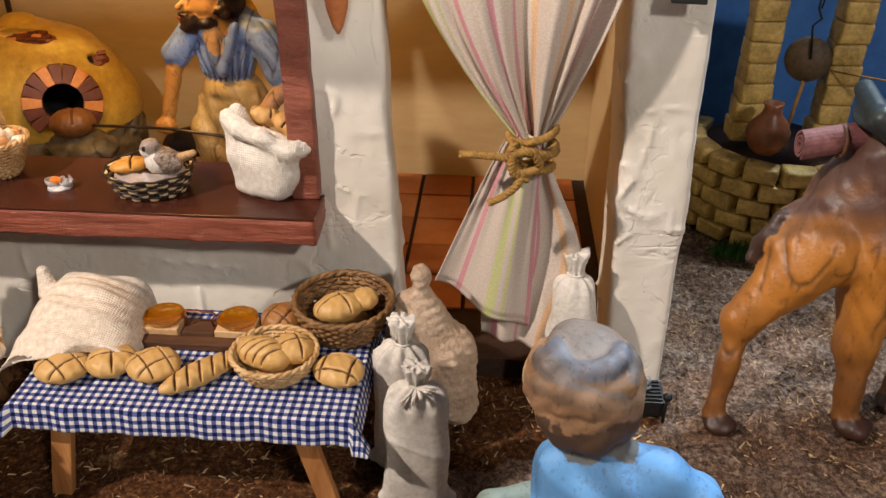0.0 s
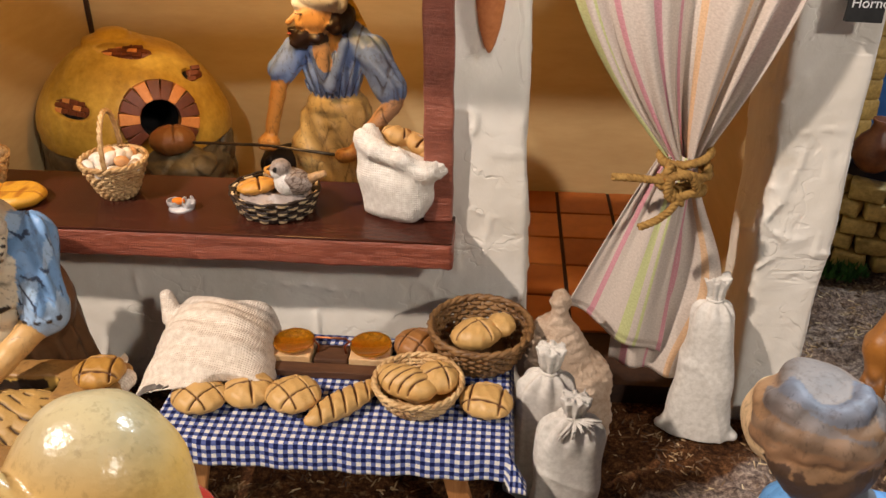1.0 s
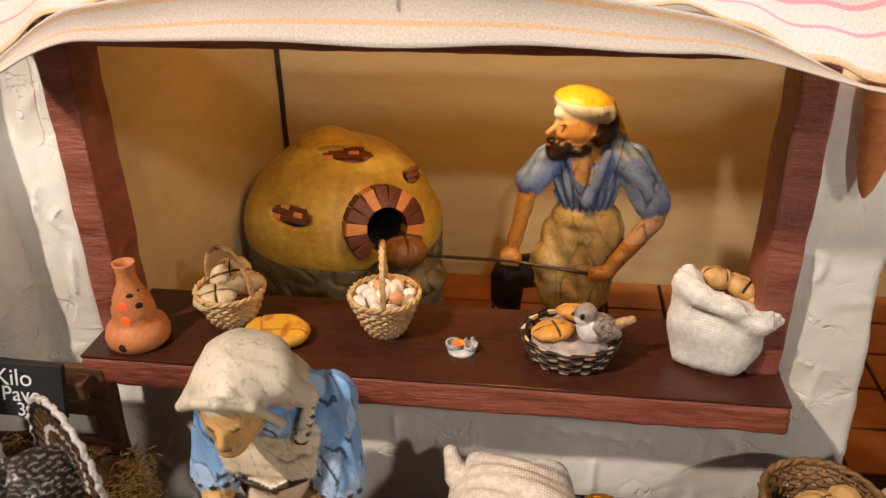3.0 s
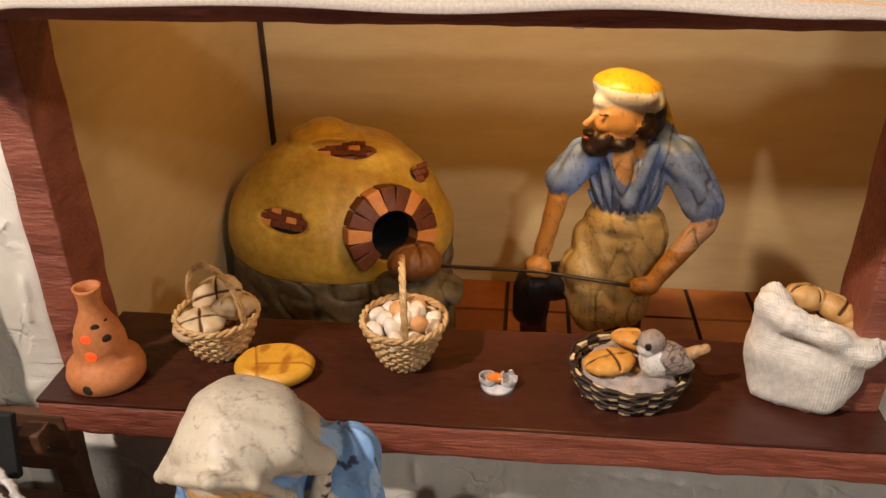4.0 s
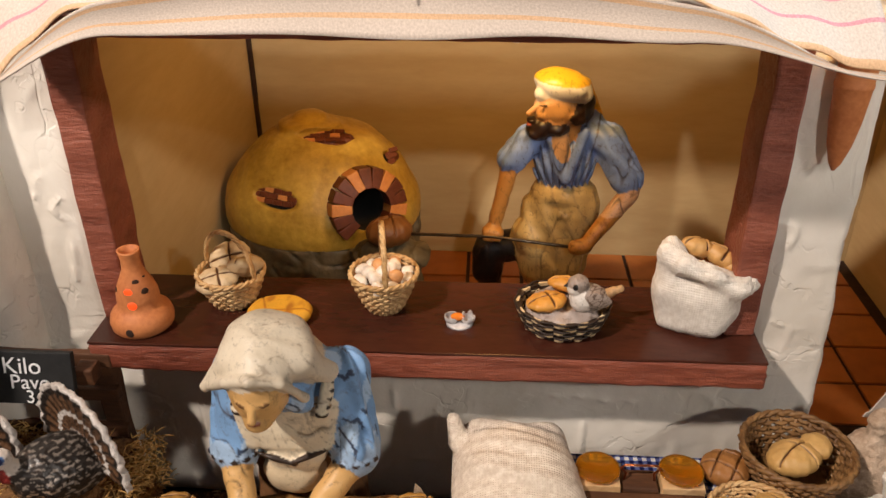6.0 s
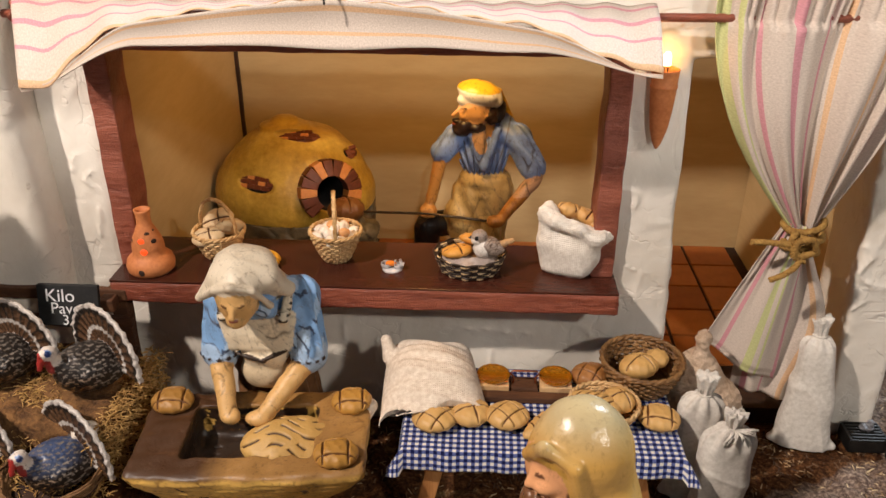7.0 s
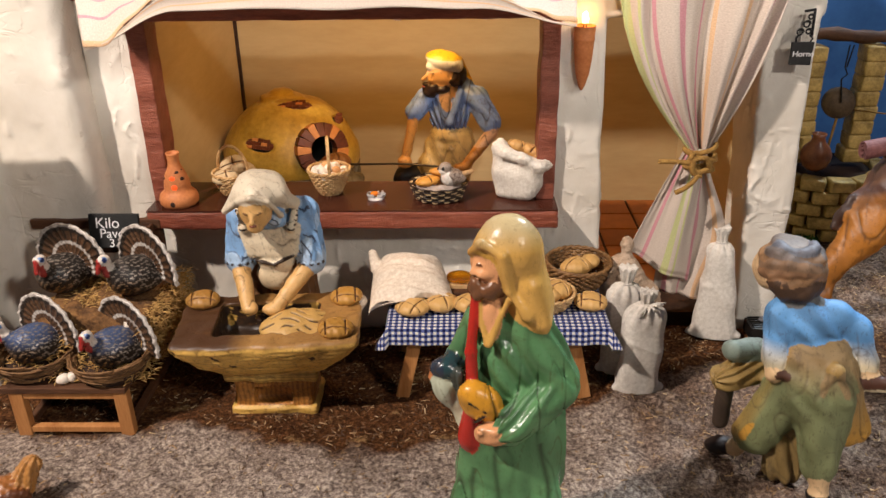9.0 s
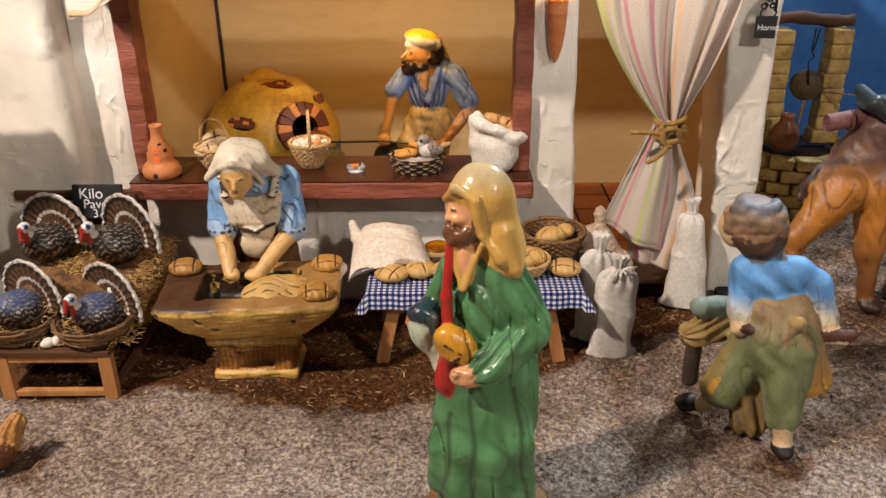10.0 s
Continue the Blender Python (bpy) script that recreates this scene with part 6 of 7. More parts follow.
# ---- dough trough and its seller ----
def trough():
    ochre, dark = paint_of(216, 172, 88), paint_of(74, 48, 28)
    cx, cy, turn = -0.2635, 0.3560, 4.0
    m = rot(0, 0, turn)

    def tone(p):
        top = np.clip((p[:, 2:3] - 0.0775) / 0.002, 0, 1)
        left = np.clip((-0.270 - p[:, 0:1]) / 0.02, 0, 1)
        c = ochre * (1 - top) + (dark * left + paint_of(164, 122, 68) * (1 - left)) * top
        pit = (wob(p * (0.5, 1, 1.3), 0.0085, 61, 6) > 0.85)[:, None] & (p[:, 2:3] > 0.055) & (p[:, 2:3] < 0.0775)
        inside = (np.abs((p - (cx, cy, 0)) @ m) < (0.047, 0.0275, 1)).all(1)[:, None] & (p[:, 2:3] < 0.0785) & (p[:, 2:3] > 0.052)
        vein = (np.abs(wob(p * (0.35, 1, 1.6), 0.016, 63, 5)) < 0.05)[:, None] & (p[:, 2:3] < 0.0775)
        c = np.where(vein, c * 0.55, c)
        return np.where(inside, paint_of(52, 38, 28), np.where(pit, dark, c))

    def hull(hx, hy, tx, ty, zt, zb, r):
        def f(p):
            q = (p - (cx, cy, 0)) @ m
            dz = np.maximum(zt - q[..., 2], 0)
            bow = hx - tx * dz ** 1.5 * 5.2 - 0.0035 * np.cos(q[..., 1] * 60) * 0
            d = np.stack([np.abs(q[..., 0]) - bow, np.abs(q[..., 1]) - (hy - ty * dz ** 1.4 * 3.6 + 0.0030 * np.cos(q[..., 0] * 22)), np.abs(q[..., 2] - (zt + zb) / 2) - (zt - zb) / 2], -1) + r
            return np.linalg.norm(np.maximum(d, 0), axis=-1) + np.minimum(d.max(-1), 0) - r
        return dict(f=f, lo=np.array((cx - hx - 0.01, cy - hy - 0.01, zb)), hi=np.array((cx + hx + 0.01, cy + hy + 0.01, zt)), paint=tone)
    # Darker bands in the paint give plain blocks the shade of carved channels.
    groove_shade = lambda p: ochre * (0.62 + 0.38 * (np.sin(p[:, 2:3] * 2100) > -0.2)) * (0.9 + 0.1 * np.sin(p[:, 0:1] * 900))
    flute_shade = lambda p: paint_of(190, 128, 60) * (0.55 + 0.45 * (np.sin((p[:, 0:1] + p[:, 1:2]) * 1500 + 0.4 * np.sin(p[:, 2:3] * 300)) > -0.4))
    prims = [hull(0.0770, 0.0435, 0.95, 0.50, 0.0812, 0.0420, 0.0065), dict(box((cx - 0.040, cy - 0.024, 0.0325), (cx + 0.040, cy + 0.026, 0.0435), 0.003, groove_shade), blend=0.001),
             dict(box((cx - 0.033, cy - 0.019, -0.002), (cx + 0.033, cy + 0.023, 0.0335), 0.004, flute_shade, (0.0, 0.0)), blend=0.001), dict(box((cx - 0.037, cy - 0.022, -0.002), (cx + 0.037, cy + 0.026, 0.0065), 0.003, ochre), blend=0.001)]
    cuts = [box((cx - 0.044, cy - 0.0250, 0.056), (cx + 0.040, cy + 0.0270, 0.110), 0.005, dark, (0, 0), turn), box((cx - 0.016, cy - 0.040, 0.008), (cx + 0.016, cy - 0.010, 0.026), 0.004, dark)]
    hewn = lambda p: 0.0008 * wob(p, 0.02, 7) + 0.0004 * wob(p * (0.4, 1, 2), 0.008, 8) + 0.0012 * (wob(p * (0.5, 1, 1.3), 0.0085, 61, 6) > 0.85) * (p[..., 2] > 0.055) * (p[..., 2] < 0.0775)
    statue("dough_trough", prims, (cx, cy, 0), "carved ochre wooden dough trough on a stubby foot", 0.0011, 0.004, RESIN_PALE, hewn, -0.001, cuts, "trough",
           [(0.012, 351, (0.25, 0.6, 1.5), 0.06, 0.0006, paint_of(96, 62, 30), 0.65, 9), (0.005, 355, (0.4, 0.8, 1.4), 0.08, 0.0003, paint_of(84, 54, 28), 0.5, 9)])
    crust = paint_of(206, 164, 94)
    slit = lambda q: (np.exp(-(np.sin(q[..., 1] * 400 + q[..., 0] * 90 + 1.6 * np.sin(q[..., 0] * 150)) / 0.36) ** 2) * (np.sin(q[..., 0] * 330 + 2.4 * np.sin(q[..., 1] * 260)) > -0.35) * (q[..., 2] > 0))
    col = lambda p: crust + (paint_of(66, 40, 20) - crust) * np.clip(1.3 * slit(p) - 0.15, 0, 1)[:, None]
    d = sculpt("dough", [ell((0, 0, 0), (0.0345, 0.0225, 0.0130), col, extra=lambda q: 0.0013 * slit(q))], 0.0006, 0.001, rough=lambda p: 0.0006 * wob(p, 0.02, 3))
    o = part("dough", d, BREAD)
    o.matrix_world = pose(-0.2385, 0.3565, 0.0710, 8, 4, 10)
    tagged(o, "flattened golden dough with knife cuts in the trough", "dough")
    for x, y, z, r in ((-0.2055, 0.3330, 0.0800, 0.0145), (-0.2035, 0.3860, 0.0800, 0.0140), (-0.3260, 0.3800, 0.0800, 0.0145)):
        loaf("dough_roll", (x, y, z - 0.001), (r, r * 0.9, 0.0068), "square", 8, (0, 0), "square-scored roll on the trough's corner", "rolls on the trough", paint_of(186, 136, 60) if x > -0.3 else paint_of(166, 120, 56))


trough()


def seller():
    blue, apron, veil, skin, skirt = paint_of(126, 166, 210), paint_of(232, 216, 186), paint_of(216, 202, 178), paint_of(218, 172, 108), paint_of(120, 84, 54)
    x, y = -0.2660, 0.4200
    dark, wash = paint_of(50, 36, 26), paint_of(58, 74, 100)

    def sleeve(p):
        g, h = np.abs(wob(p * (1, 1, 0.8), 0.022, 9))[:, None], wob(p, 0.016, 10)[:, None]
        return np.where((g < 0.10) & (h > 0.15), wash, np.where(h > 0.55, paint_of(176, 204, 232), blue))
    prims = [
        cap((x, y + 0.010, 0.095), (x, y + 0.014, 0.0), 0.026, 0.034, skirt, (0.002, 11)), ell((x, y + 0.004, 0.105), (0.0330, 0.0240, 0.0340), skirt),
        ell((x, y - 0.008, 0.142), (0.0310, 0.0190, 0.0270), sleeve), box((x - 0.021, y - 0.0305, 0.1180), (x + 0.022, y - 0.014, 0.1500), 0.006, apron, (-0.18, 0.18)), ell((x + 0.002, y - 0.022, 0.114), (0.0165, 0.0085, 0.0110), apron), ell((x, y - 0.020, 0.099), (0.0165, 0.0095, 0.0140), paint_of(214, 194, 160)),
        cap((x - 0.0260, y - 0.008, 0.154), (x - 0.0280, y - 0.020, 0.120), 0.0125, 0.0120, sleeve, (0.0012, 6)), cap((x + 0.0270, y - 0.008, 0.154), (x + 0.0320, y - 0.020, 0.120), 0.0125, 0.0120, sleeve, (0.0012, 6)),
        cap((x - 0.0285, y - 0.020, 0.1165), (x - 0.0285, y - 0.021, 0.1135), 0.0126, 0.0126, paint_of(160, 186, 214)), cap((x + 0.0325, y - 0.020, 0.1165), (x + 0.0325, y - 0.021, 0.1135), 0.0126, 0.0126, paint_of(160, 186, 214)),
        cap((x - 0.0285, y - 0.024, 0.112), (x - 0.0185, y - 0.050, 0.087), 0.0082, 0.0060, skin), cap((x + 0.0315, y - 0.024, 0.112), (x + 0.0080, y - 0.052, 0.087), 0.0082, 0.0060, skin),
        ell((x - 0.0165, y - 0.053, 0.0840), (0.0070, 0.0065, 0.0055), skin), ell((x + 0.0030, y - 0.055, 0.0845), (0.0090, 0.0058, 0.0052), skin),
        ell((x - 0.0020, y - 0.0270, 0.1540), (0.0170, 0.0090, 0.0070), sleeve), ell((x + 0.0090, y - 0.034, 0.1600), (0.0085, 0.0070, 0.0100), sleeve, (0, -30, 0)),
        ell((x - 0.0045, y - 0.0450, 0.1690), (0.0130, 0.0112, 0.0150), skin, (14, 0, 0)), ell((x - 0.0045, y - 0.0490, 0.1585), (0.0068, 0.0070, 0.0062), skin), cap((x - 0.0045, y - 0.0560, 0.1715), (x - 0.0045, y - 0.0585, 0.1645), 0.0013, 0.0022, skin),
        ell((x - 0.0092, y - 0.0553, 0.1712), (0.0026, 0.0010, 0.0005), paint_of(120, 84, 50), (0, 8, 0)), ell((x + 0.0002, y - 0.0553, 0.1712), (0.0026, 0.0010, 0.0005), paint_of(120, 84, 50), (0, -8, 0)), ell((x - 0.0045, y - 0.0562, 0.1607), (0.0026, 0.0010, 0.0006), paint_of(150, 84, 60)),
        dict(ell((x - 0.0035, y - 0.0320, 0.1830), (0.0210, 0.0225, 0.0120), veil, (14, 0, 0), lambda q: 0.0012 * np.sin(q[..., 0] * 200 + 1.5 * np.sin(q[..., 1] * 120))), blend=0.006), dict(cap((x - 0.0030, y - 0.0260, 0.1800), (x, y - 0.0040, 0.1520), 0.0165, 0.0190, veil, (0.0008, 7)), blend=0.008),
        dict(cap((x - 0.0165, y - 0.0360, 0.1800), (x - 0.0315, y - 0.0370, 0.1665), 0.0078, 0.0030, veil), blend=0.006), dict(cap((x + 0.0130, y - 0.0330, 0.1790), (x + 0.0235, y - 0.0270, 0.1690), 0.0080, 0.0050, veil), blend=0.006),
        cap((x - 0.0270, y - 0.0400, 0.1690), (x - 0.0165, y - 0.0510, 0.1800), 0.0022, 0.0022, veil), cap((x - 0.0165, y - 0.0510, 0.1800), (x - 0.0045, y - 0.0560, 0.1850), 0.0022, 0.0024, veil), cap((x - 0.0045, y - 0.0560, 0.1850), (x + 0.0080, y - 0.0510, 0.1800), 0.0024, 0.0022, veil), cap((x + 0.0080, y - 0.0510, 0.1800), (x + 0.0150, y - 0.0400, 0.1640), 0.0022, 0.0022, veil),
        cap((x - 0.0235, y - 0.0230, 0.1620), (x - 0.0200, y - 0.0310, 0.1480), 0.0032, 0.0032, apron), cap((x + 0.0230, y - 0.0230, 0.1640), (x + 0.0205, y - 0.0310, 0.1480), 0.0032, 0.0032, apron),
        cap((x - 0.016, y - 0.0300, 0.1195), (x + 0.004, y - 0.0315, 0.1130), 0.0011, 0.0011, dark), cap((x + 0.004, y - 0.0315, 0.1150), (x + 0.019, y - 0.0300, 0.1220), 0.0011, 0.0011, dark),
        cap((x - 0.0220, y - 0.0305, 0.1500), (x + 0.0230, y - 0.0305, 0.1515), 0.0012, 0.0012, paint_of(150, 118, 80)),
    ]
    for k in range(6):
        for sx in (-1, 1):
            a = 3.6 + k * 0.42
            px = x + (-0.0285 if sx < 0 else 0.0325)
            prims.append(ell((px + 0.0128 * math.cos(a), y - 0.020 + 0.0128 * math.sin(a), 0.1150), (0.0020, 0.0010, 0.0011), dark))
            if k < 5:
                q = Vector((x + sx * 0.0235, y - 0.0262, 0.1620)).lerp(Vector((x + sx * 0.0203, y - 0.0338, 0.1480)), k / 4)
                prims.append(ell(q, (0.0022, 0.0006, 0.0005), dark))
    statue("seller_statue", prims, (x, y, 0), "painted kneading woman statue in white veil, apron and blue sleeves", 0.0010, 0.0022, RESIN_PALE, lambda p: 0.0004 * wob(p, 0.016, 24), -0.001,
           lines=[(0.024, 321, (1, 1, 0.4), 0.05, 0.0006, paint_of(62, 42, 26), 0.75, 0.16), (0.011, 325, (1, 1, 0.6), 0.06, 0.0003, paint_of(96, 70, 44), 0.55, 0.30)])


seller()


# ---- figures in front ----
def green_man():
    green0, yellow, red, skin, brown = paint_of(86, 130, 86), paint_of(208, 162, 84), paint_of(172, 40, 30), paint_of(222, 160, 112), paint_of(128, 90, 58)
    dark, beard = paint_of(46, 34, 26), paint_of(112, 74, 48)
    y = 0.180

    def hood(p):
        # Crown painted paler, a highlight put into the hood's yellow.
        top = np.clip((p[:, 2:3] - 0.2330) / 0.012, 0, 1)
        g = np.clip(wob(p * (1, 1, 0.5), 0.030, 77)[:, None] * 2 - 0.8, 0, 1)
        return (yellow + (paint_of(186, 166, 124) - yellow) * top) * (1 - 0.5 * g) + paint_of(140, 86, 30) * 0.5 * g
    robe = lambda q: 0.0034 * (np.abs(np.sin(q[..., 0] * 95 + 0.9 * np.sin(q[..., 2] * 34) + q[..., 1] * 60)) - 0.5)
    chest = lambda q: 0.0013 * np.sin(q[..., 0] * 380 + q[..., 2] * 330)
    plain = green0

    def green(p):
        # Dark wash and fold shade painted into the green: wandering bands, three drawn lines.
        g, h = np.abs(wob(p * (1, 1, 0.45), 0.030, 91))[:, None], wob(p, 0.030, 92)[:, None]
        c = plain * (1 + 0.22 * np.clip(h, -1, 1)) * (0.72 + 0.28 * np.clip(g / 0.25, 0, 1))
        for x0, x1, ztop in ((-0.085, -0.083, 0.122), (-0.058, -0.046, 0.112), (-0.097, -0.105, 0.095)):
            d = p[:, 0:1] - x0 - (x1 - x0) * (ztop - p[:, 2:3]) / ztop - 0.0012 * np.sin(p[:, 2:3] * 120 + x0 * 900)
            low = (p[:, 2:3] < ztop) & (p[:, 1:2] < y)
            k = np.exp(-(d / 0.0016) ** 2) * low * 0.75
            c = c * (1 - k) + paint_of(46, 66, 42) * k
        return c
    prims = [
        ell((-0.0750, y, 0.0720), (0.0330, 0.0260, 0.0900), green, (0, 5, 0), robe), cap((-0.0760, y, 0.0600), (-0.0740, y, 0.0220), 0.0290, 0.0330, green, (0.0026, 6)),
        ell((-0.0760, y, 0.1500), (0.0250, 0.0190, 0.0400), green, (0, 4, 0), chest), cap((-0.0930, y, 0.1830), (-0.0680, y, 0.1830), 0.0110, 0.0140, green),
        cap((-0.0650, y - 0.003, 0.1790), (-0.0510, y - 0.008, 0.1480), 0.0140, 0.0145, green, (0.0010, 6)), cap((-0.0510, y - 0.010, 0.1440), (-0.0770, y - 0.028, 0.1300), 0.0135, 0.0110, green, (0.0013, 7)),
        cap((-0.0790, y - 0.029, 0.1285), (-0.0870, y - 0.031, 0.1260), 0.0068, 0.0066, skin), ell((-0.0900, y - 0.031, 0.1265), (0.0085, 0.0058, 0.0068), skin), cap((-0.0950, y - 0.034, 0.1300), (-0.0870, y - 0.036, 0.1310), 0.0022, 0.0022, skin),
        ell((-0.0950, y - 0.0240, 0.1440), (0.0150, 0.0085, 0.0110), paint_of(206, 146, 44), (0, 40, 0)), cap((-0.1020, y - 0.0315, 0.1480), (-0.0920, y - 0.0315, 0.1420), 0.0010, 0.0010, dark), cap((-0.0980, y - 0.0315, 0.1340), (-0.0930, y - 0.0320, 0.1390), 0.0010, 0.0010, dark),
        cap((-0.0940, y + 0.004, 0.1800), (-0.1060, y, 0.1600), 0.0105, 0.0085, green), cap((-0.1060, y, 0.1600), (-0.1140, y - 0.010, 0.1580), 0.0075, 0.0060, paint_of(40, 66, 70)),
        cap((-0.0975, y - 0.0100, 0.2040), (-0.1000, y - 0.0160, 0.1720), 0.0026, 0.0030, red), cap((-0.1000, y - 0.0160, 0.1720), (-0.0985, y - 0.0185, 0.1380), 0.0030, 0.0038, red), cap((-0.0985, y - 0.0185, 0.1380), (-0.1010, y - 0.0170, 0.1120), 0.0036, 0.0056, red), cap((-0.0720, y + 0.0100, 0.2000), (-0.0660, y + 0.0160, 0.1300), 0.0120, 0.0150, red, (0.0010, 6)),
        ell((-0.1140, y - 0.010, 0.1420), (0.0075, 0.0070, 0.0150), paint_of(186, 192, 170), (0, -26, 0)), ell((-0.1170, y - 0.010, 0.1580), (0.0068, 0.0058, 0.0052), paint_of(44, 52, 66)), cap((-0.1210, y - 0.010, 0.1560), (-0.1235, y - 0.010, 0.1510), 0.0028, 0.0018, paint_of(196, 124, 74)), cap((-0.1090, y - 0.010, 0.1340), (-0.1055, y - 0.010, 0.1220), 0.0060, 0.0034, paint_of(200, 196, 168)), cap((-0.1080, y - 0.014, 0.1560), (-0.1060, y - 0.014, 0.1420), 0.0036, 0.0026, paint_of(70, 76, 72)),
        cap((-0.0870, y - 0.002, 0.1880), (-0.0880, y - 0.003, 0.2060), 0.0092, 0.0088, skin), ell((-0.0890, y - 0.0110, 0.1900), (0.0060, 0.0050, 0.0140), skin, (0, 4, 0)), cap((-0.0965, y - 0.0100, 0.2030), (-0.0915, y - 0.0170, 0.1780), 0.0016, 0.0018, yellow), cap((-0.0800, y - 0.0130, 0.2030), (-0.0900, y - 0.0170, 0.1780), 0.0018, 0.0018, yellow),
        ell((-0.0885, y - 0.003, 0.2230), (0.0112, 0.0112, 0.0165), skin), cap((-0.0965, y - 0.0090, 0.2255), (-0.0992, y - 0.0105, 0.2195), 0.0012, 0.0018, skin), ell((-0.0935, y - 0.0120, 0.2195), (0.0042, 0.0034, 0.0034), skin),
        ell((-0.0950, y - 0.006, 0.2085), (0.0066, 0.0078, 0.0052), beard), ell((-0.0880, y - 0.0105, 0.2110), (0.0062, 0.0050, 0.0042), beard), ell((-0.0980, y - 0.0085, 0.2150), (0.0028, 0.0042, 0.0009), beard), ell((-0.0820, y - 0.0120, 0.2180), (0.0032, 0.0030, 0.0060), beard),
        ell((-0.0945, y - 0.0118, 0.2247), (0.0024, 0.0012, 0.0005), paint_of(110, 72, 48), (0, 8, 20)),
        dict(ell((-0.0800, y + 0.001, 0.2290), (0.0185, 0.0165, 0.0200), hood, (0, 14, 0)), blend=0.004), dict(cap((-0.0760, y, 0.2260), (-0.0660, y - 0.002, 0.1960), 0.0150, 0.0135, hood), blend=0.006), dict(cap((-0.0680, y - 0.010, 0.2100), (-0.0610, y - 0.0130, 0.1900), 0.0075, 0.0060, hood), blend=0.005),
        cap((-0.1000, y - 0.006, 0.2300), (-0.0950, y - 0.0125, 0.2380), 0.0020, 0.0022, hood), cap((-0.0950, y - 0.0125, 0.2380), (-0.0835, y - 0.0160, 0.2320), 0.0022, 0.0022, hood), cap((-0.0835, y - 0.0160, 0.2320), (-0.0790, y - 0.0155, 0.2100), 0.0022, 0.0024, hood), cap((-0.0790, y - 0.0155, 0.2100), (-0.0690, y - 0.0170, 0.1960), 0.0024, 0.0034, hood),
        cap((-0.0960, y - 0.0100, 0.2330), (-0.0830, y - 0.0140, 0.2280), 0.0022, 0.0018, paint_of(196, 150, 66)),
        cap((-0.0960, y, 0.0200), (-0.1010, y - 0.002, 0.0060), 0.0066, 0.0056, brown), ell((-0.1050, y - 0.004, 0.0050), (0.0120, 0.0058, 0.0048), brown), ell((-0.0720, y, 0.0030), (0.0420, 0.0280, 0.0050), paint_of(128, 96, 58)),
    ]
    r = random.Random(21)
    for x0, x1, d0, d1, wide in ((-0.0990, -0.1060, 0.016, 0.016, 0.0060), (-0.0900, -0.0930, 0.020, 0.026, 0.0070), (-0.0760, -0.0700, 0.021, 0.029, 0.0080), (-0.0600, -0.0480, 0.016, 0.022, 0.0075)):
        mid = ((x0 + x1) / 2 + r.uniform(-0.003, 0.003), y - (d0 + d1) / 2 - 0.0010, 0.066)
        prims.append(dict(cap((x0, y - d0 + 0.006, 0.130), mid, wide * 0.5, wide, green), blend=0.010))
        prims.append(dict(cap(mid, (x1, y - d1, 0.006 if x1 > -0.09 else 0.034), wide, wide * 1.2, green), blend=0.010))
    for k in range(26):
        a, b = r.uniform(-2.9, 0.1), r.uniform(0, 1)
        prims.append(ell((-0.0915 + 0.0082 * math.cos(a), y - 0.0060 + 0.0085 * math.sin(a), 0.2065 + 0.0075 * b), (0.0022, 0.0020, 0.0026), beard))
    statue("shepherd_statue", prims, (-0.075, y, 0), "glossy painted man statue in green robe and yellow headscarf", 0.0010, 0.0024, GLOSS, lambda p: 0.0005 * wob(p * (1, 1, 0.5), 0.022, 34), -0.001,
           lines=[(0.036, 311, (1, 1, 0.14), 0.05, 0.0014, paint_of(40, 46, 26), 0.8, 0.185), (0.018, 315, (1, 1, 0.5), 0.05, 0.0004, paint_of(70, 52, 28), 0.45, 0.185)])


green_man()


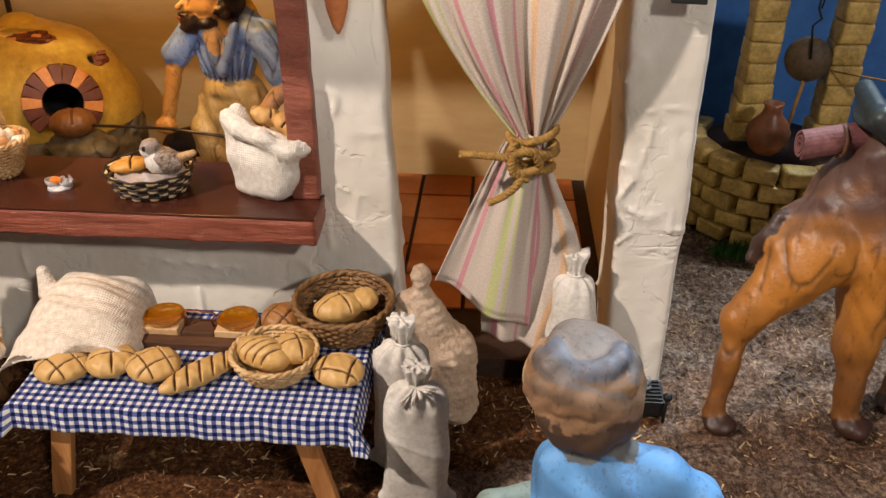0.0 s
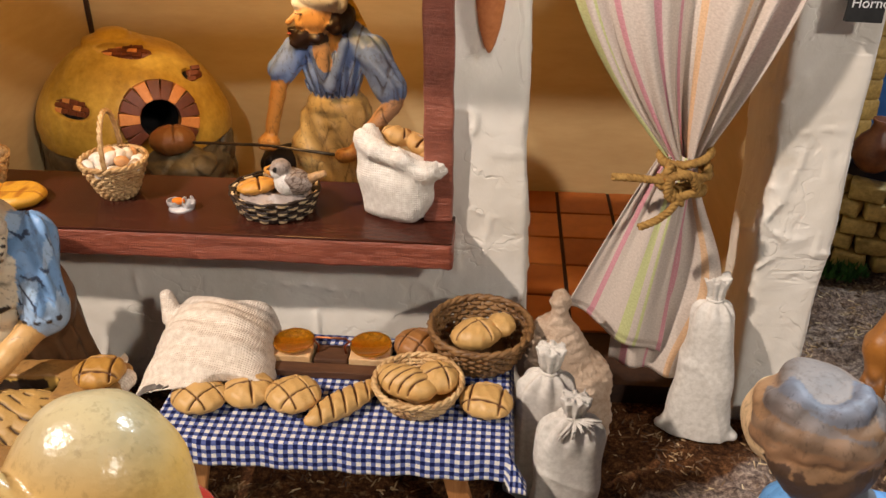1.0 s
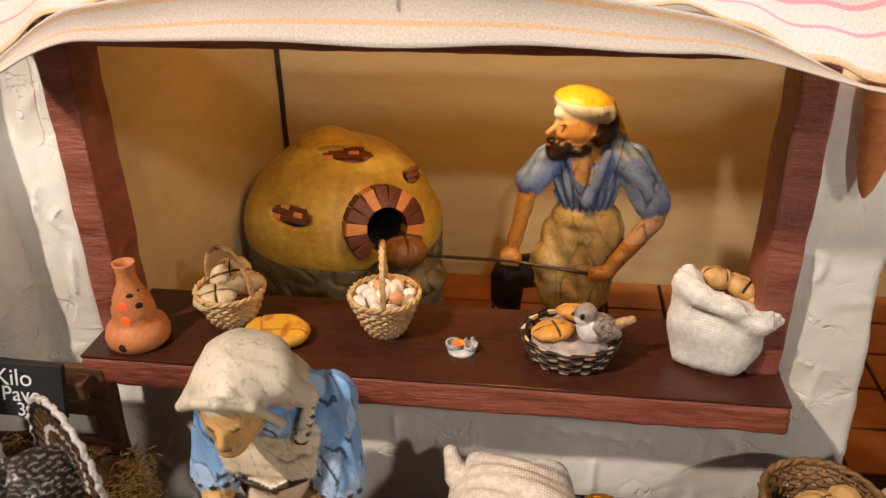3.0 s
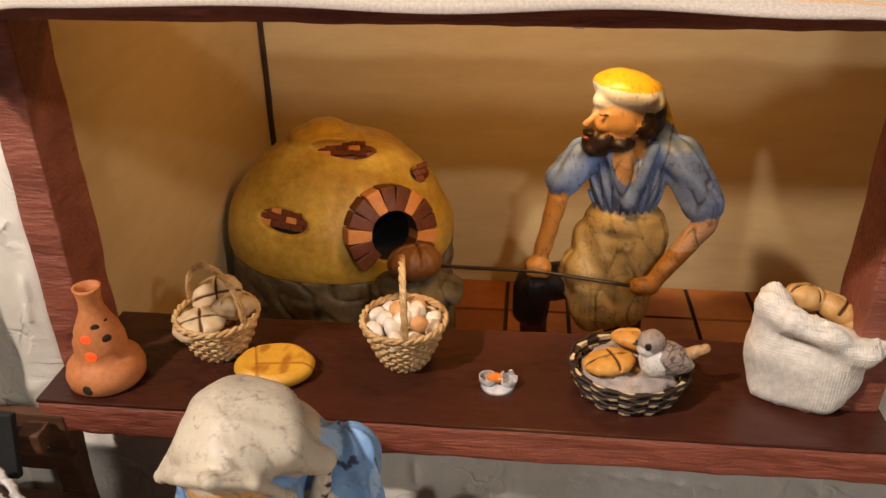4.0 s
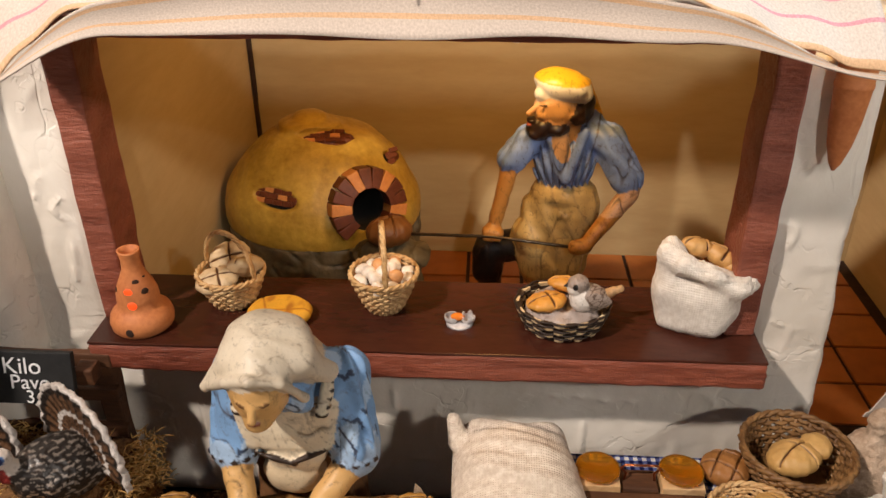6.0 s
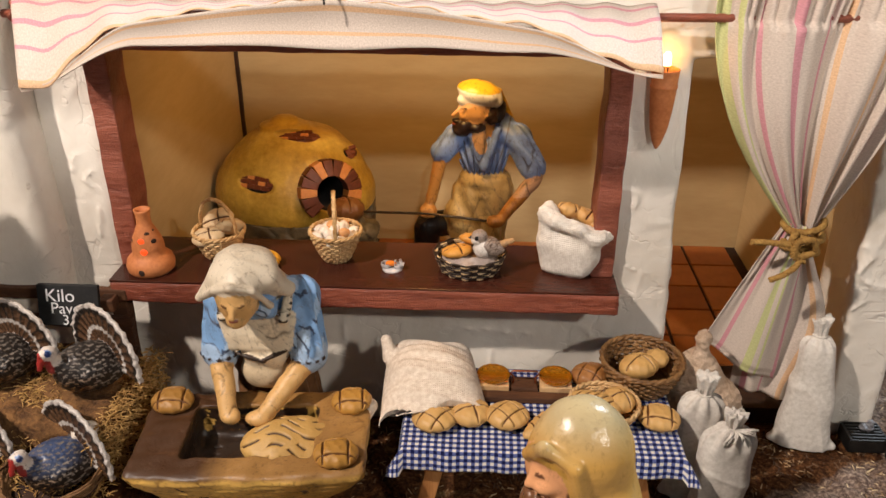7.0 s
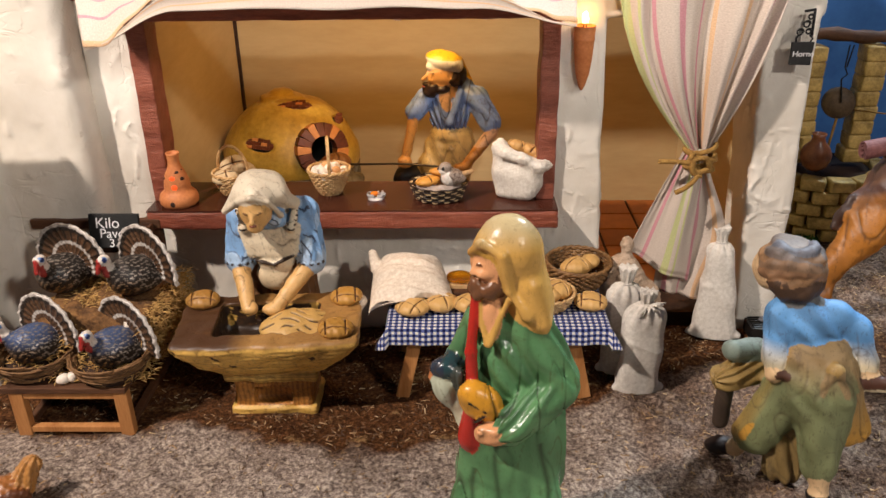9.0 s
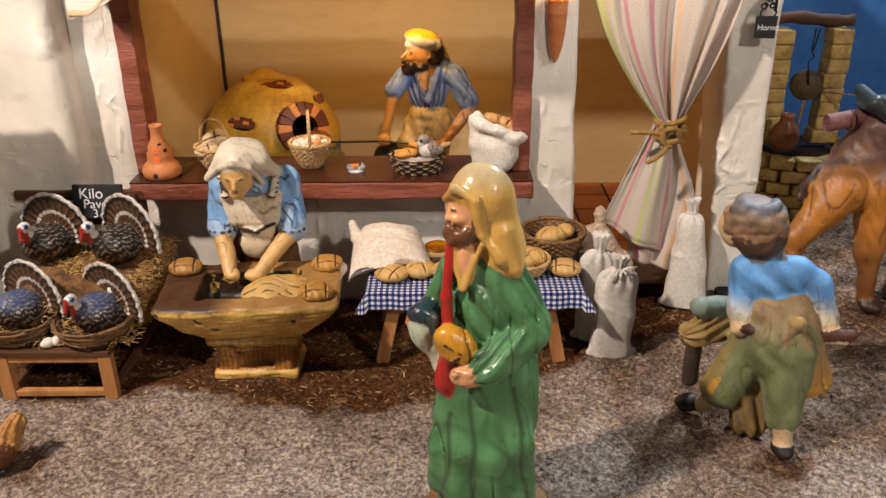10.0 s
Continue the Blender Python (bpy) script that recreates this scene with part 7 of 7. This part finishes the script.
def boy():
    blue, olive, ochre, skin, hatc, hair = paint_of(92, 146, 198), paint_of(116, 122, 84), paint_of(196, 146, 58), paint_of(220, 186, 142), paint_of(158, 120, 84), paint_of(74, 52, 36)
    hat = lambda p: (hatc + (paint_of(124, 112, 104) - hatc) * np.clip((p[:, 2:3] - 0.1775) / 0.006, 0, 1)) * (0.82 + 0.30 * np.clip(wob(p * (1, 1, 1.6), 0.020, 47)[:, None] + 0.2, -0.8, 0.8))
    x, y = 0.1350, 0.2650
    pale = paint_of(206, 192, 160)

    def cloth(p):
        """Blue shirt, paler towards the cuffs."""
        k = np.clip((0.122 - p[:, 2:3]) / 0.018, 0, 1) * (np.abs(p[:, 0:1] - 0.140) > 0.020)
        m = np.clip(wob(p, 0.020, 48)[:, None] * 0.5, -0.25, 0.25)
        return (blue * (1 - k) + pale * k) * (1 + m)

    def breeches(p):
        """Olive cloth that turns ochre along the left seam and tan at the waist."""
        seam = np.clip((0.1030 + (p[:, 2:3] - 0.035) * 0.26 - p[:, 0:1]) / 0.008, 0, 1)
        top = np.clip((p[:, 2:3] - 0.088) / 0.022, 0, 1)
        c = olive * (1 - top) + paint_of(146, 122, 84) * top
        return (c * (1 - 0.85 * seam) + ochre * 0.85 * seam) * (1 + 0.16 * np.clip(wob(p * (1, 1, 0.5), 0.024, 49)[:, None], -1, 1))

    def flap(p):
        k = np.clip((p[:, 2:3] - 0.050) / 0.040, 0, 1)
        return ochre * (1 - k) + paint_of(146, 122, 84) * k
    wraps = []
    for z, rad, tilt, tone in ((0.1660, 0.0188, 0.0026, (150, 112, 80)), (0.1705, 0.0184, -0.0030, (136, 108, 84)), (0.1755, 0.0160, 0.0030, (120, 108, 102)), (0.1805, 0.0118, -0.0020, (112, 114, 124))):
        ring = [(0.1240 + rad * math.cos(t), 0.2800 + rad * 0.98 * math.sin(t), z + tilt * math.sin(2 * t + z * 900) - 0.0022 * math.sin(t)) for t in (k * 0.5236 for k in range(13))]
        wraps += [dict(cap(a, b, 0.0036, 0.0036, lambda p, c=paint_of(*tone): c * (0.86 + 0.22 * np.clip(wob(p, 0.012, 47)[:, None], -1, 1))), blend=0.0022) for a, b in zip(ring, ring[1:])]
    drape = lambda q: 0.0012 * np.sin(q[..., 0] * 320 + q[..., 2] * 210 + 1.5 * np.sin(q[..., 2] * 90))
    prims = [
        ell((0.1160, 0.2890, 0.1610), (0.0150, 0.0160, 0.0165), skin), ell((0.1255, 0.2770, 0.1590), (0.0175, 0.0165, 0.0130), hair, extra=lambda q: 0.0012 * np.sin(q[..., 0] * 900) * np.sin(q[..., 2] * 900)),
        ell((0.1235, 0.2820, 0.1735), (0.0196, 0.0200, 0.0125), hat, (6, -8, 20), lambda q: 0.0016 * np.sin(q[..., 0] * 170 + q[..., 2] * 420 + 1.5)), ell((0.1250, 0.2760, 0.1680), (0.0190, 0.0160, 0.0070), hat, (10, -8, 20), lambda q: 0.0014 * np.sin(q[..., 0] * 240 - q[..., 2] * 500)),
        *wraps,
        cap((0.1300, 0.2740, 0.140), (0.1260, 0.2790, 0.152), 0.0090, 0.0085, skin), cap((0.1230, 0.2720, 0.1425), (0.1380, 0.2690, 0.1425), 0.0070, 0.0070, paint_of(92, 92, 92)),
        ell((0.1375, 0.2680, 0.1260), (0.0225, 0.0160, 0.0200), cloth, extra=drape), cap((0.1200, 0.2720, 0.1360), (0.1540, 0.2660, 0.1365), 0.0088, 0.0090, cloth),
        cap((0.1170, 0.2700, 0.1340), (0.1135, 0.2580, 0.1060), 0.0098, 0.0080, cloth, (0.0007, 6)), ell((0.1130, 0.2540, 0.0965), (0.0058, 0.0056, 0.0072), skin), cap((0.1150, 0.2500, 0.0975), (0.1200, 0.2480, 0.0965), 0.0028, 0.0022, paint_of(74, 42, 26)),
        cap((0.1540, 0.2660, 0.1365), (0.1690, 0.2640, 0.1270), 0.0090, 0.0088, cloth), cap((0.1690, 0.2640, 0.1265), (0.1765, 0.2560, 0.1045), 0.0086, 0.0082, cloth, (0.0007, 6)), ell((0.1785, 0.2530, 0.0965), (0.0072, 0.0056, 0.0055), skin),
        cap((0.1730, 0.2500, 0.0910), (0.1915, 0.2440, 0.0945), 0.0034, 0.0040, paint_of(74, 40, 24)), cap((0.1760, 0.2490, 0.0870), (0.1880, 0.2440, 0.0885), 0.0018, 0.0020, pale),
        ell((0.1425, 0.2580, 0.0980), (0.0235, 0.0180, 0.0230), breeches, extra=drape), ell((0.1450, 0.2510, 0.0830), (0.0245, 0.0185, 0.0260), breeches, (0, 8, 0), drape),
        cap((0.1360, 0.2570, 0.0900), (0.1150, 0.2680, 0.0330), 0.0190, 0.0150, breeches, (0.0010, 4)), cap((0.1280, 0.2580, 0.0900), (0.1075, 0.2670, 0.0340), 0.0100, 0.0090, breeches),
        cap((0.1500, 0.2500, 0.0800), (0.1500, 0.2370, 0.0290), 0.0200, 0.0118, breeches, (0.0012, 5)),
        cap((0.1310, 0.2600, 0.1080), (0.1520, 0.2560, 0.1085), 0.0125, 0.0125, breeches),
        ell((0.1480, 0.2385, 0.1090), (0.0048, 0.0036, 0.0042), paint_of(160, 130, 76)), cap((0.1460, 0.2375, 0.1070), (0.1385, 0.2365, 0.0860), 0.0020, 0.0030, flap), cap((0.1510, 0.2365, 0.1070), (0.1585, 0.2360, 0.0850), 0.0020, 0.0028, flap),
        cap((0.1600, 0.2530, 0.1020), (0.1760, 0.2500, 0.0520), 0.0080, 0.0110, flap, (0.0010, 5)), cap((0.1640, 0.2470, 0.0800), (0.1680, 0.2450, 0.0500), 0.0090, 0.0090, flap), cap((0.1330, 0.2450, 0.1060), (0.1030, 0.2590, 0.0380), 0.0020, 0.0022, ochre),
        cap((0.1120, 0.2720, 0.0300), (0.1060, 0.2770, 0.0110), 0.0078, 0.0062, skin), ell((0.0980, 0.2850, 0.0075), (0.0130, 0.0085, 0.0070), paint_of(50, 34, 28)),
        cap((0.1505, 0.2340, 0.0330), (0.1510, 0.2300, 0.0110), 0.0080, 0.0062, skin), ell((0.1515, 0.2290, 0.0050), (0.0080, 0.0110, 0.0060), paint_of(28, 24, 24)),
        cap((0.1150, 0.2900, 0.0920), (0.0920, 0.2790, 0.0990), 0.0095, 0.0075, paint_of(120, 132, 120)), cap((0.1120, 0.2860, 0.0790), (0.0890, 0.2760, 0.0780), 0.0120, 0.0100, paint_of(150, 122, 68), (0.0014, 9)),
        cap((0.1330, 0.2680, 0.0560), (0.1360, 0.2600, 0.0080), 0.0130, 0.0125, paint_of(140, 116, 70), (0.0022, 9)), cap((0.0980, 0.2960, 0.0700), (0.1000, 0.3000, 0.0200), 0.0065, 0.0065, paint_of(70, 56, 46)),
    ]
    r = random.Random(12)
    for k in range(34):
        a, e = r.uniform(-2.6, 0.5), r.uniform(-0.9, 0.15)
        prims.append(ell((0.1250 + 0.0172 * math.cos(a) * math.cos(e), 0.2790 + 0.0168 * math.sin(a) * math.cos(e), 0.1600 + 0.0135 * math.sin(e)), (0.0030, 0.0030, 0.0034), hair))
    statue("boy_statue", prims, (x, y, 0), "painted walking boy statue in blue shirt, olive trousers and cap", 0.0010, 0.0050, RESIN_DRY, lambda p: 0.0004 * wob(p, 0.018, 44), -0.001,
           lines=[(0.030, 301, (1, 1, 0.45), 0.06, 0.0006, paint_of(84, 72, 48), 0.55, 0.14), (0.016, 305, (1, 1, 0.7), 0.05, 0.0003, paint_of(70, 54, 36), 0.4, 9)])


boy()


def camel():

    def fur(p):
        """Ochre thighs and legs, a dark purplish back, dark shins and hooves."""
        z, m = p[:, 2:3], wob(p, 0.060, 57)[:, None] + 0.6 * wob(p, 0.022, 58)[:, None]
        back = np.clip((z + 0.012 * m - 0.118) / 0.035, 0, 1)
        shin = np.clip((0.085 + 0.018 * m - z) / 0.05, 0, 1) * 0.75
        c = paint_of(184, 118, 44) * (1 - back) + paint_of(92, 64, 54) * back
        return c * (1 - shin) + paint_of(84, 48, 26) * shin
    dark = paint_of(60, 36, 24)
    prims = [
        ell((0.3260, 0.4980, 0.1480), (0.050, 0.034, 0.034), fur, (0, -22, 8)), ell((0.3950, 0.5100, 0.1450), (0.075, 0.040, 0.040), fur), ell((0.3260, 0.4900, 0.1720), (0.034, 0.026, 0.027), fur, (0, -38, 0)), ell((0.2860, 0.4880, 0.1240), (0.028, 0.024, 0.022), fur, (0, -30, 0)),
        ell((0.4000, 0.5100, 0.2000), (0.040, 0.028, 0.040), fur),
        cap((0.2860, 0.4760, 0.1160), (0.2440, 0.4660, 0.0700), 0.0240, 0.0105, fur), cap((0.2440, 0.4660, 0.0700), (0.2350, 0.4480, 0.0100), 0.0088, 0.0058, fur), ell((0.2385, 0.4420, 0.0045), (0.0110, 0.0080, 0.0055), dark),
        cap((0.3260, 0.4760, 0.1220), (0.3170, 0.4640, 0.0580), 0.0270, 0.0120, fur), cap((0.3170, 0.4640, 0.0580), (0.3200, 0.4530, 0.0100), 0.0110, 0.0072, fur), ell((0.3240, 0.4470, 0.0045), (0.0120, 0.0085, 0.0060), dark),
        cap((0.3800, 0.5000, 0.1200), (0.3680, 0.4880, 0.0600), 0.0200, 0.0120, fur), cap((0.3680, 0.4880, 0.0600), (0.3580, 0.4740, 0.0100), 0.0110, 0.0075, fur), ell((0.3580, 0.4680, 0.0060), (0.0130, 0.0095, 0.0070), dark),
        cap((0.4200, 0.5200, 0.1200), (0.4150, 0.5200, 0.0100), 0.0200, 0.0090, fur), cap((0.4400, 0.5200, 0.1600), (0.4900, 0.5300, 0.2200), 0.028, 0.018, fur), ell((0.5050, 0.5320, 0.2300), (0.026, 0.014, 0.015), fur),
        cap((0.2620, 0.4880, 0.1320), (0.2480, 0.4830, 0.1060), 0.0050, 0.0042, dark), cap((0.2590, 0.4760, 0.1180), (0.2900, 0.4700, 0.1240), 0.0045, 0.0045, fur), cap((0.3240, 0.4620, 0.1800), (0.3300, 0.4580, 0.1600), 0.0050, 0.0040, fur),
    ]
    statue("camel_statue", prims, (0.3200, 0.4900, 0), "painted brown camel statue carrying a blanket roll", 0.0015, 0.007, RESIN_PALE, lambda p: 0.0014 * wob(p, 0.030, 54) + 0.0005 * wob(p * (1, 1, 0.5), 0.009, 55), -0.001,
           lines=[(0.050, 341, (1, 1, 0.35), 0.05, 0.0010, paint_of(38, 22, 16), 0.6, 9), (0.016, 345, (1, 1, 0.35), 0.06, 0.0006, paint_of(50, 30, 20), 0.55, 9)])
    root = thing("blanket_roll", "rolled dusty pink blanket on the camel's back", "blanket", at=(0.2760, 0.4920, 0.1780))
    bm = bmesh.new()
    spiral = [(0.0014 + 0.00040 * a, a) for a in (k * 0.28 for k in range(60))]
    ring = [Vector((0, r * math.cos(a), r * math.sin(a))) for r, a in spiral]
    out = [Vector((0, (r + 0.0015) * math.cos(a), (r + 0.0015) * math.sin(a))) for r, a in spiral]
    L = Vector((0.055, 0.012, 0.008))
    rows = [[bm.verts.new(p + o) for p in ring + out[::-1]] for o in (Vector((-0.012, 0, 0)), L)]
    m = len(rows[0])
    for k in range(m):
        bm.faces.new((rows[0][k], rows[0][(k + 1) % m], rows[1][(k + 1) % m], rows[1][k]))
    for k in range(len(ring) - 1):
        bm.faces.new((rows[0][k], rows[0][m - 1 - k], rows[0][m - 2 - k], rows[0][k + 1]))
    part("roll", bm, surface("pink_blanket", srgb(92, 54, 54), srgb(132, 84, 82), 60, 300, 0.7, 0.5, 0.001), root)
    bm = bmesh.new()
    for dx in (0.012, 0.034):
        tube(bm, [(dx + 0.0145 * 0, 0.0092 * math.cos(t) + dx * 0.2, 0.0092 * math.sin(t) + dx * 0.14) for t in (k * 0.3927 for k in range(16))], 0.0013, 6, True)
    part("strap", bm, DARKWOOD, root)
    pad = [cap((0.2960, 0.470, 0.2030), (0.3050, 0.520, 0.2030), 0.006, 0.006, paint_of(34, 44, 46)), cap((0.2960, 0.470, 0.2030), (0.3300, 0.452, 0.1700), 0.006, 0.005, paint_of(34, 44, 46)), ell((0.335, 0.49, 0.195), (0.045, 0.034, 0.007), paint_of(36, 46, 50))]
    statue("saddle_pad", pad, (0.32, 0.49, 0.19), "dark green saddle pad over the camel's hump", 0.0018, 0.006, RESIN_MATT, category="saddle")


camel()


# ---- well ----
def well():
    root = thing("well", "yellow sandstone well with two pillars and a wooden beam", "well", at=(0.350, 0.745, 0))
    inv = Matrix.Translation((-0.350, -0.745, 0))
    r = random.Random(8)

    def stone(x, y, z, w, d, h, turn=0.0):
        bm = block((-w / 2, -d / 2, -h / 2), (w / 2, d / 2, h / 2), 0.0028)
        for v in bm.verts:
            v.co += noise.noise_vector(v.co * 90 + Vector((x * 99, y * 99, z * 99))) * 0.0016
        bm.transform(inv @ pose(x, y, z, 0, 0, turn))
        for f in bm.faces:
            f.smooth = True
        part("stone", bm, STONE, root)
    cx, cy, rad = 0.345, 0.752, 0.072
    for row in range(5):
        n = 15
        for k in range(n):
            a = 6.2832 * (k + 0.5 * (row % 2)) / n + 0.1
            if math.sin(a) > 0.55:
                continue
            w = 6.2832 * rad / n * r.uniform(0.86, 0.98)
            stone(cx + rad * math.cos(a), cy + rad * math.sin(a), 0.0075 + row * 0.0158, w, 0.020, 0.0148 * r.uniform(0.92, 1.02), math.degrees(a) + 90)
    for px, py in ((0.312, 0.745), (0.383, 0.745)):
        for k in range(8):
            stone(px + r.uniform(-0.001, 0.001), py, 0.0885 + k * 0.0178, 0.027 * r.uniform(0.94, 1.0) * (1.25 if k == 0 else 1), 0.027, 0.0180, r.uniform(-4, 4))
    core = lathe([(0.0001, 0), (0.062, 0), (0.062, 0.070), (0.0001, 0.070)], 24)
    core.transform(inv @ pose(cx, cy, 0))
    part("core", core, JOINT, root)
    beam = bmesh.new()
    tube(beam, [(0.292 + k * 0.0105, 0.745 + 0.003 * math.sin(k), 0.2290 + 0.0042 * math.sin(k * 0.55) + 0.0006 * k) for k in range(11)], [0.0075 + 0.0012 * math.sin(k * 1.9) for k in range(11)], 10)
    beam.transform(inv)
    part("beam", beam, DARKWOOD, root, "gnarled dark wooden beam")
    wheel = lathe([(0.003, -0.005), (0.0185, -0.005), (0.0185, -0.0025), (0.0165, -0.001), (0.0165, 0.001), (0.0185, 0.0025), (0.0185, 0.005), (0.003, 0.005)], 30)
    wheel.transform(inv @ pose(0.352, 0.742, 0.153, 84, 0, -14))
    part("wheel", wheel, surface("rusty_wheel", srgb(66, 50, 36), srgb(106, 86, 62), 60, 300, 0.6, 0.5), root, "rusty pulley wheel")
    b = bmesh.new()
    tube(b, [(0.352, 0.742, 0.222), (0.3515, 0.742, 0.196), (0.355, 0.740, 0.188), (0.349, 0.740, 0.182), (0.352, 0.735, 0.155)], 0.0010, 6)
    tube(b, [(0.357, 0.742, 0.222), (0.3535, 0.742, 0.196)], 0.0008, 6)
    part("hook", _xf(b, inv), BLACKMETAL, root)
    b = bmesh.new()
    tube(b, [(0.350, 0.734, 0.136), (0.347, 0.733, 0.110), (0.345, 0.733, 0.086)], 0.0016, 6)
    tube(b, [(0.366, 0.736, 0.146), (0.400, 0.700, 0.150), (0.450, 0.650, 0.158)], 0.0008, 6)
    part("rope", _xf(b, inv), ROPE, root)
    jar = lathe([(0.008, 0), (0.013, 0.004), (0.0175, 0.013), (0.0180, 0.020), (0.0145, 0.028), (0.0085, 0.0345), (0.0070, 0.040), (0.0085, 0.0445), (0.0066, 0.0445), (0.0055, 0.040)], 32)
    ob = part("jar", jar, surface("brown_glazed_clay", srgb(96, 52, 30), srgb(140, 84, 50), 40, 200, 0.35, 0.3))
    ob.location = (0.3180, 0.7000, 0.0835)
    tagged(ob, "round brown glazed clay jar on the well's rim", "jar")
    bm = bmesh.new()
    for k in range(260):
        a, q = r.uniform(0, 6.28), r.random() ** 0.5
        p = Vector((0.300 + 0.022 * q * math.cos(a), 0.664 + 0.012 * q * math.sin(a), 0.0))
        d = Vector((r.uniform(-1, 1), r.uniform(-1, 1), 1.6)).normalized() * r.uniform(0.006, 0.014)
        s = Vector((r.uniform(-1, 1), r.uniform(-1, 1), 0.3)) * 0.0016
        bm.faces.new([bm.verts.new(c) for c in (p, p + d * 0.5 + s, p + d, p + d * 0.5 - s)])
    tagged(part("moss_tuft", bm, GREENERY), "tuft of dark green moss at the well's foot", "moss", kind="stuff")


def _xf(bm, m):
    bm.transform(m)
    return bm


well()


# ---- floor tiles of the bakery ----
def floor_tiles():
    base = bpy.data.objects["floor"]
    n = Nodes("terracotta_floor_tile")
    v = n.coords()
    info = n.tree.nodes.new("ShaderNodeObjectInfo")
    tone = n.ramp(info.outputs["Random"], [(0.0, srgb(150, 82, 32)), (0.5, srgb(172, 100, 44)), (1.0, srgb(188, 116, 56))])
    col = n.mix(tone, n.ramp(n.noise(v, 60, 5), [(0.3, (0.75, 0.72, 0.68)), (0.7, (1, 1, 1))]), 1.0, "MULTIPLY")
    n.bump(n.noise(v, 200, 4), 0.2, 0.0005)
    mat = n.finish(col, 0.42)
    bm = block((-0.0237, -0.0226, 0), (0.0237, 0.0226, 0.0022), 0.0006)
    me = _mesh(bm)
    me.materials.append(mat)
    x0, y0 = 0.0170 + 0.02535, 0.6060 + 0.0241
    for i in range(-9, 4):
        for j in range(-2, 5):
            x, y = x0 + i * 0.0507, y0 + j * 0.0482
            if -0.40 < x - 0.02 and x + 0.02 < 0.19 and y + 0.02 < 0.80 and y - 0.0226 > 0.513:
                ob = new("tile", me)
                ob.parent = base
                ob.location = (x, y, 0.0028)


floor_tiles()
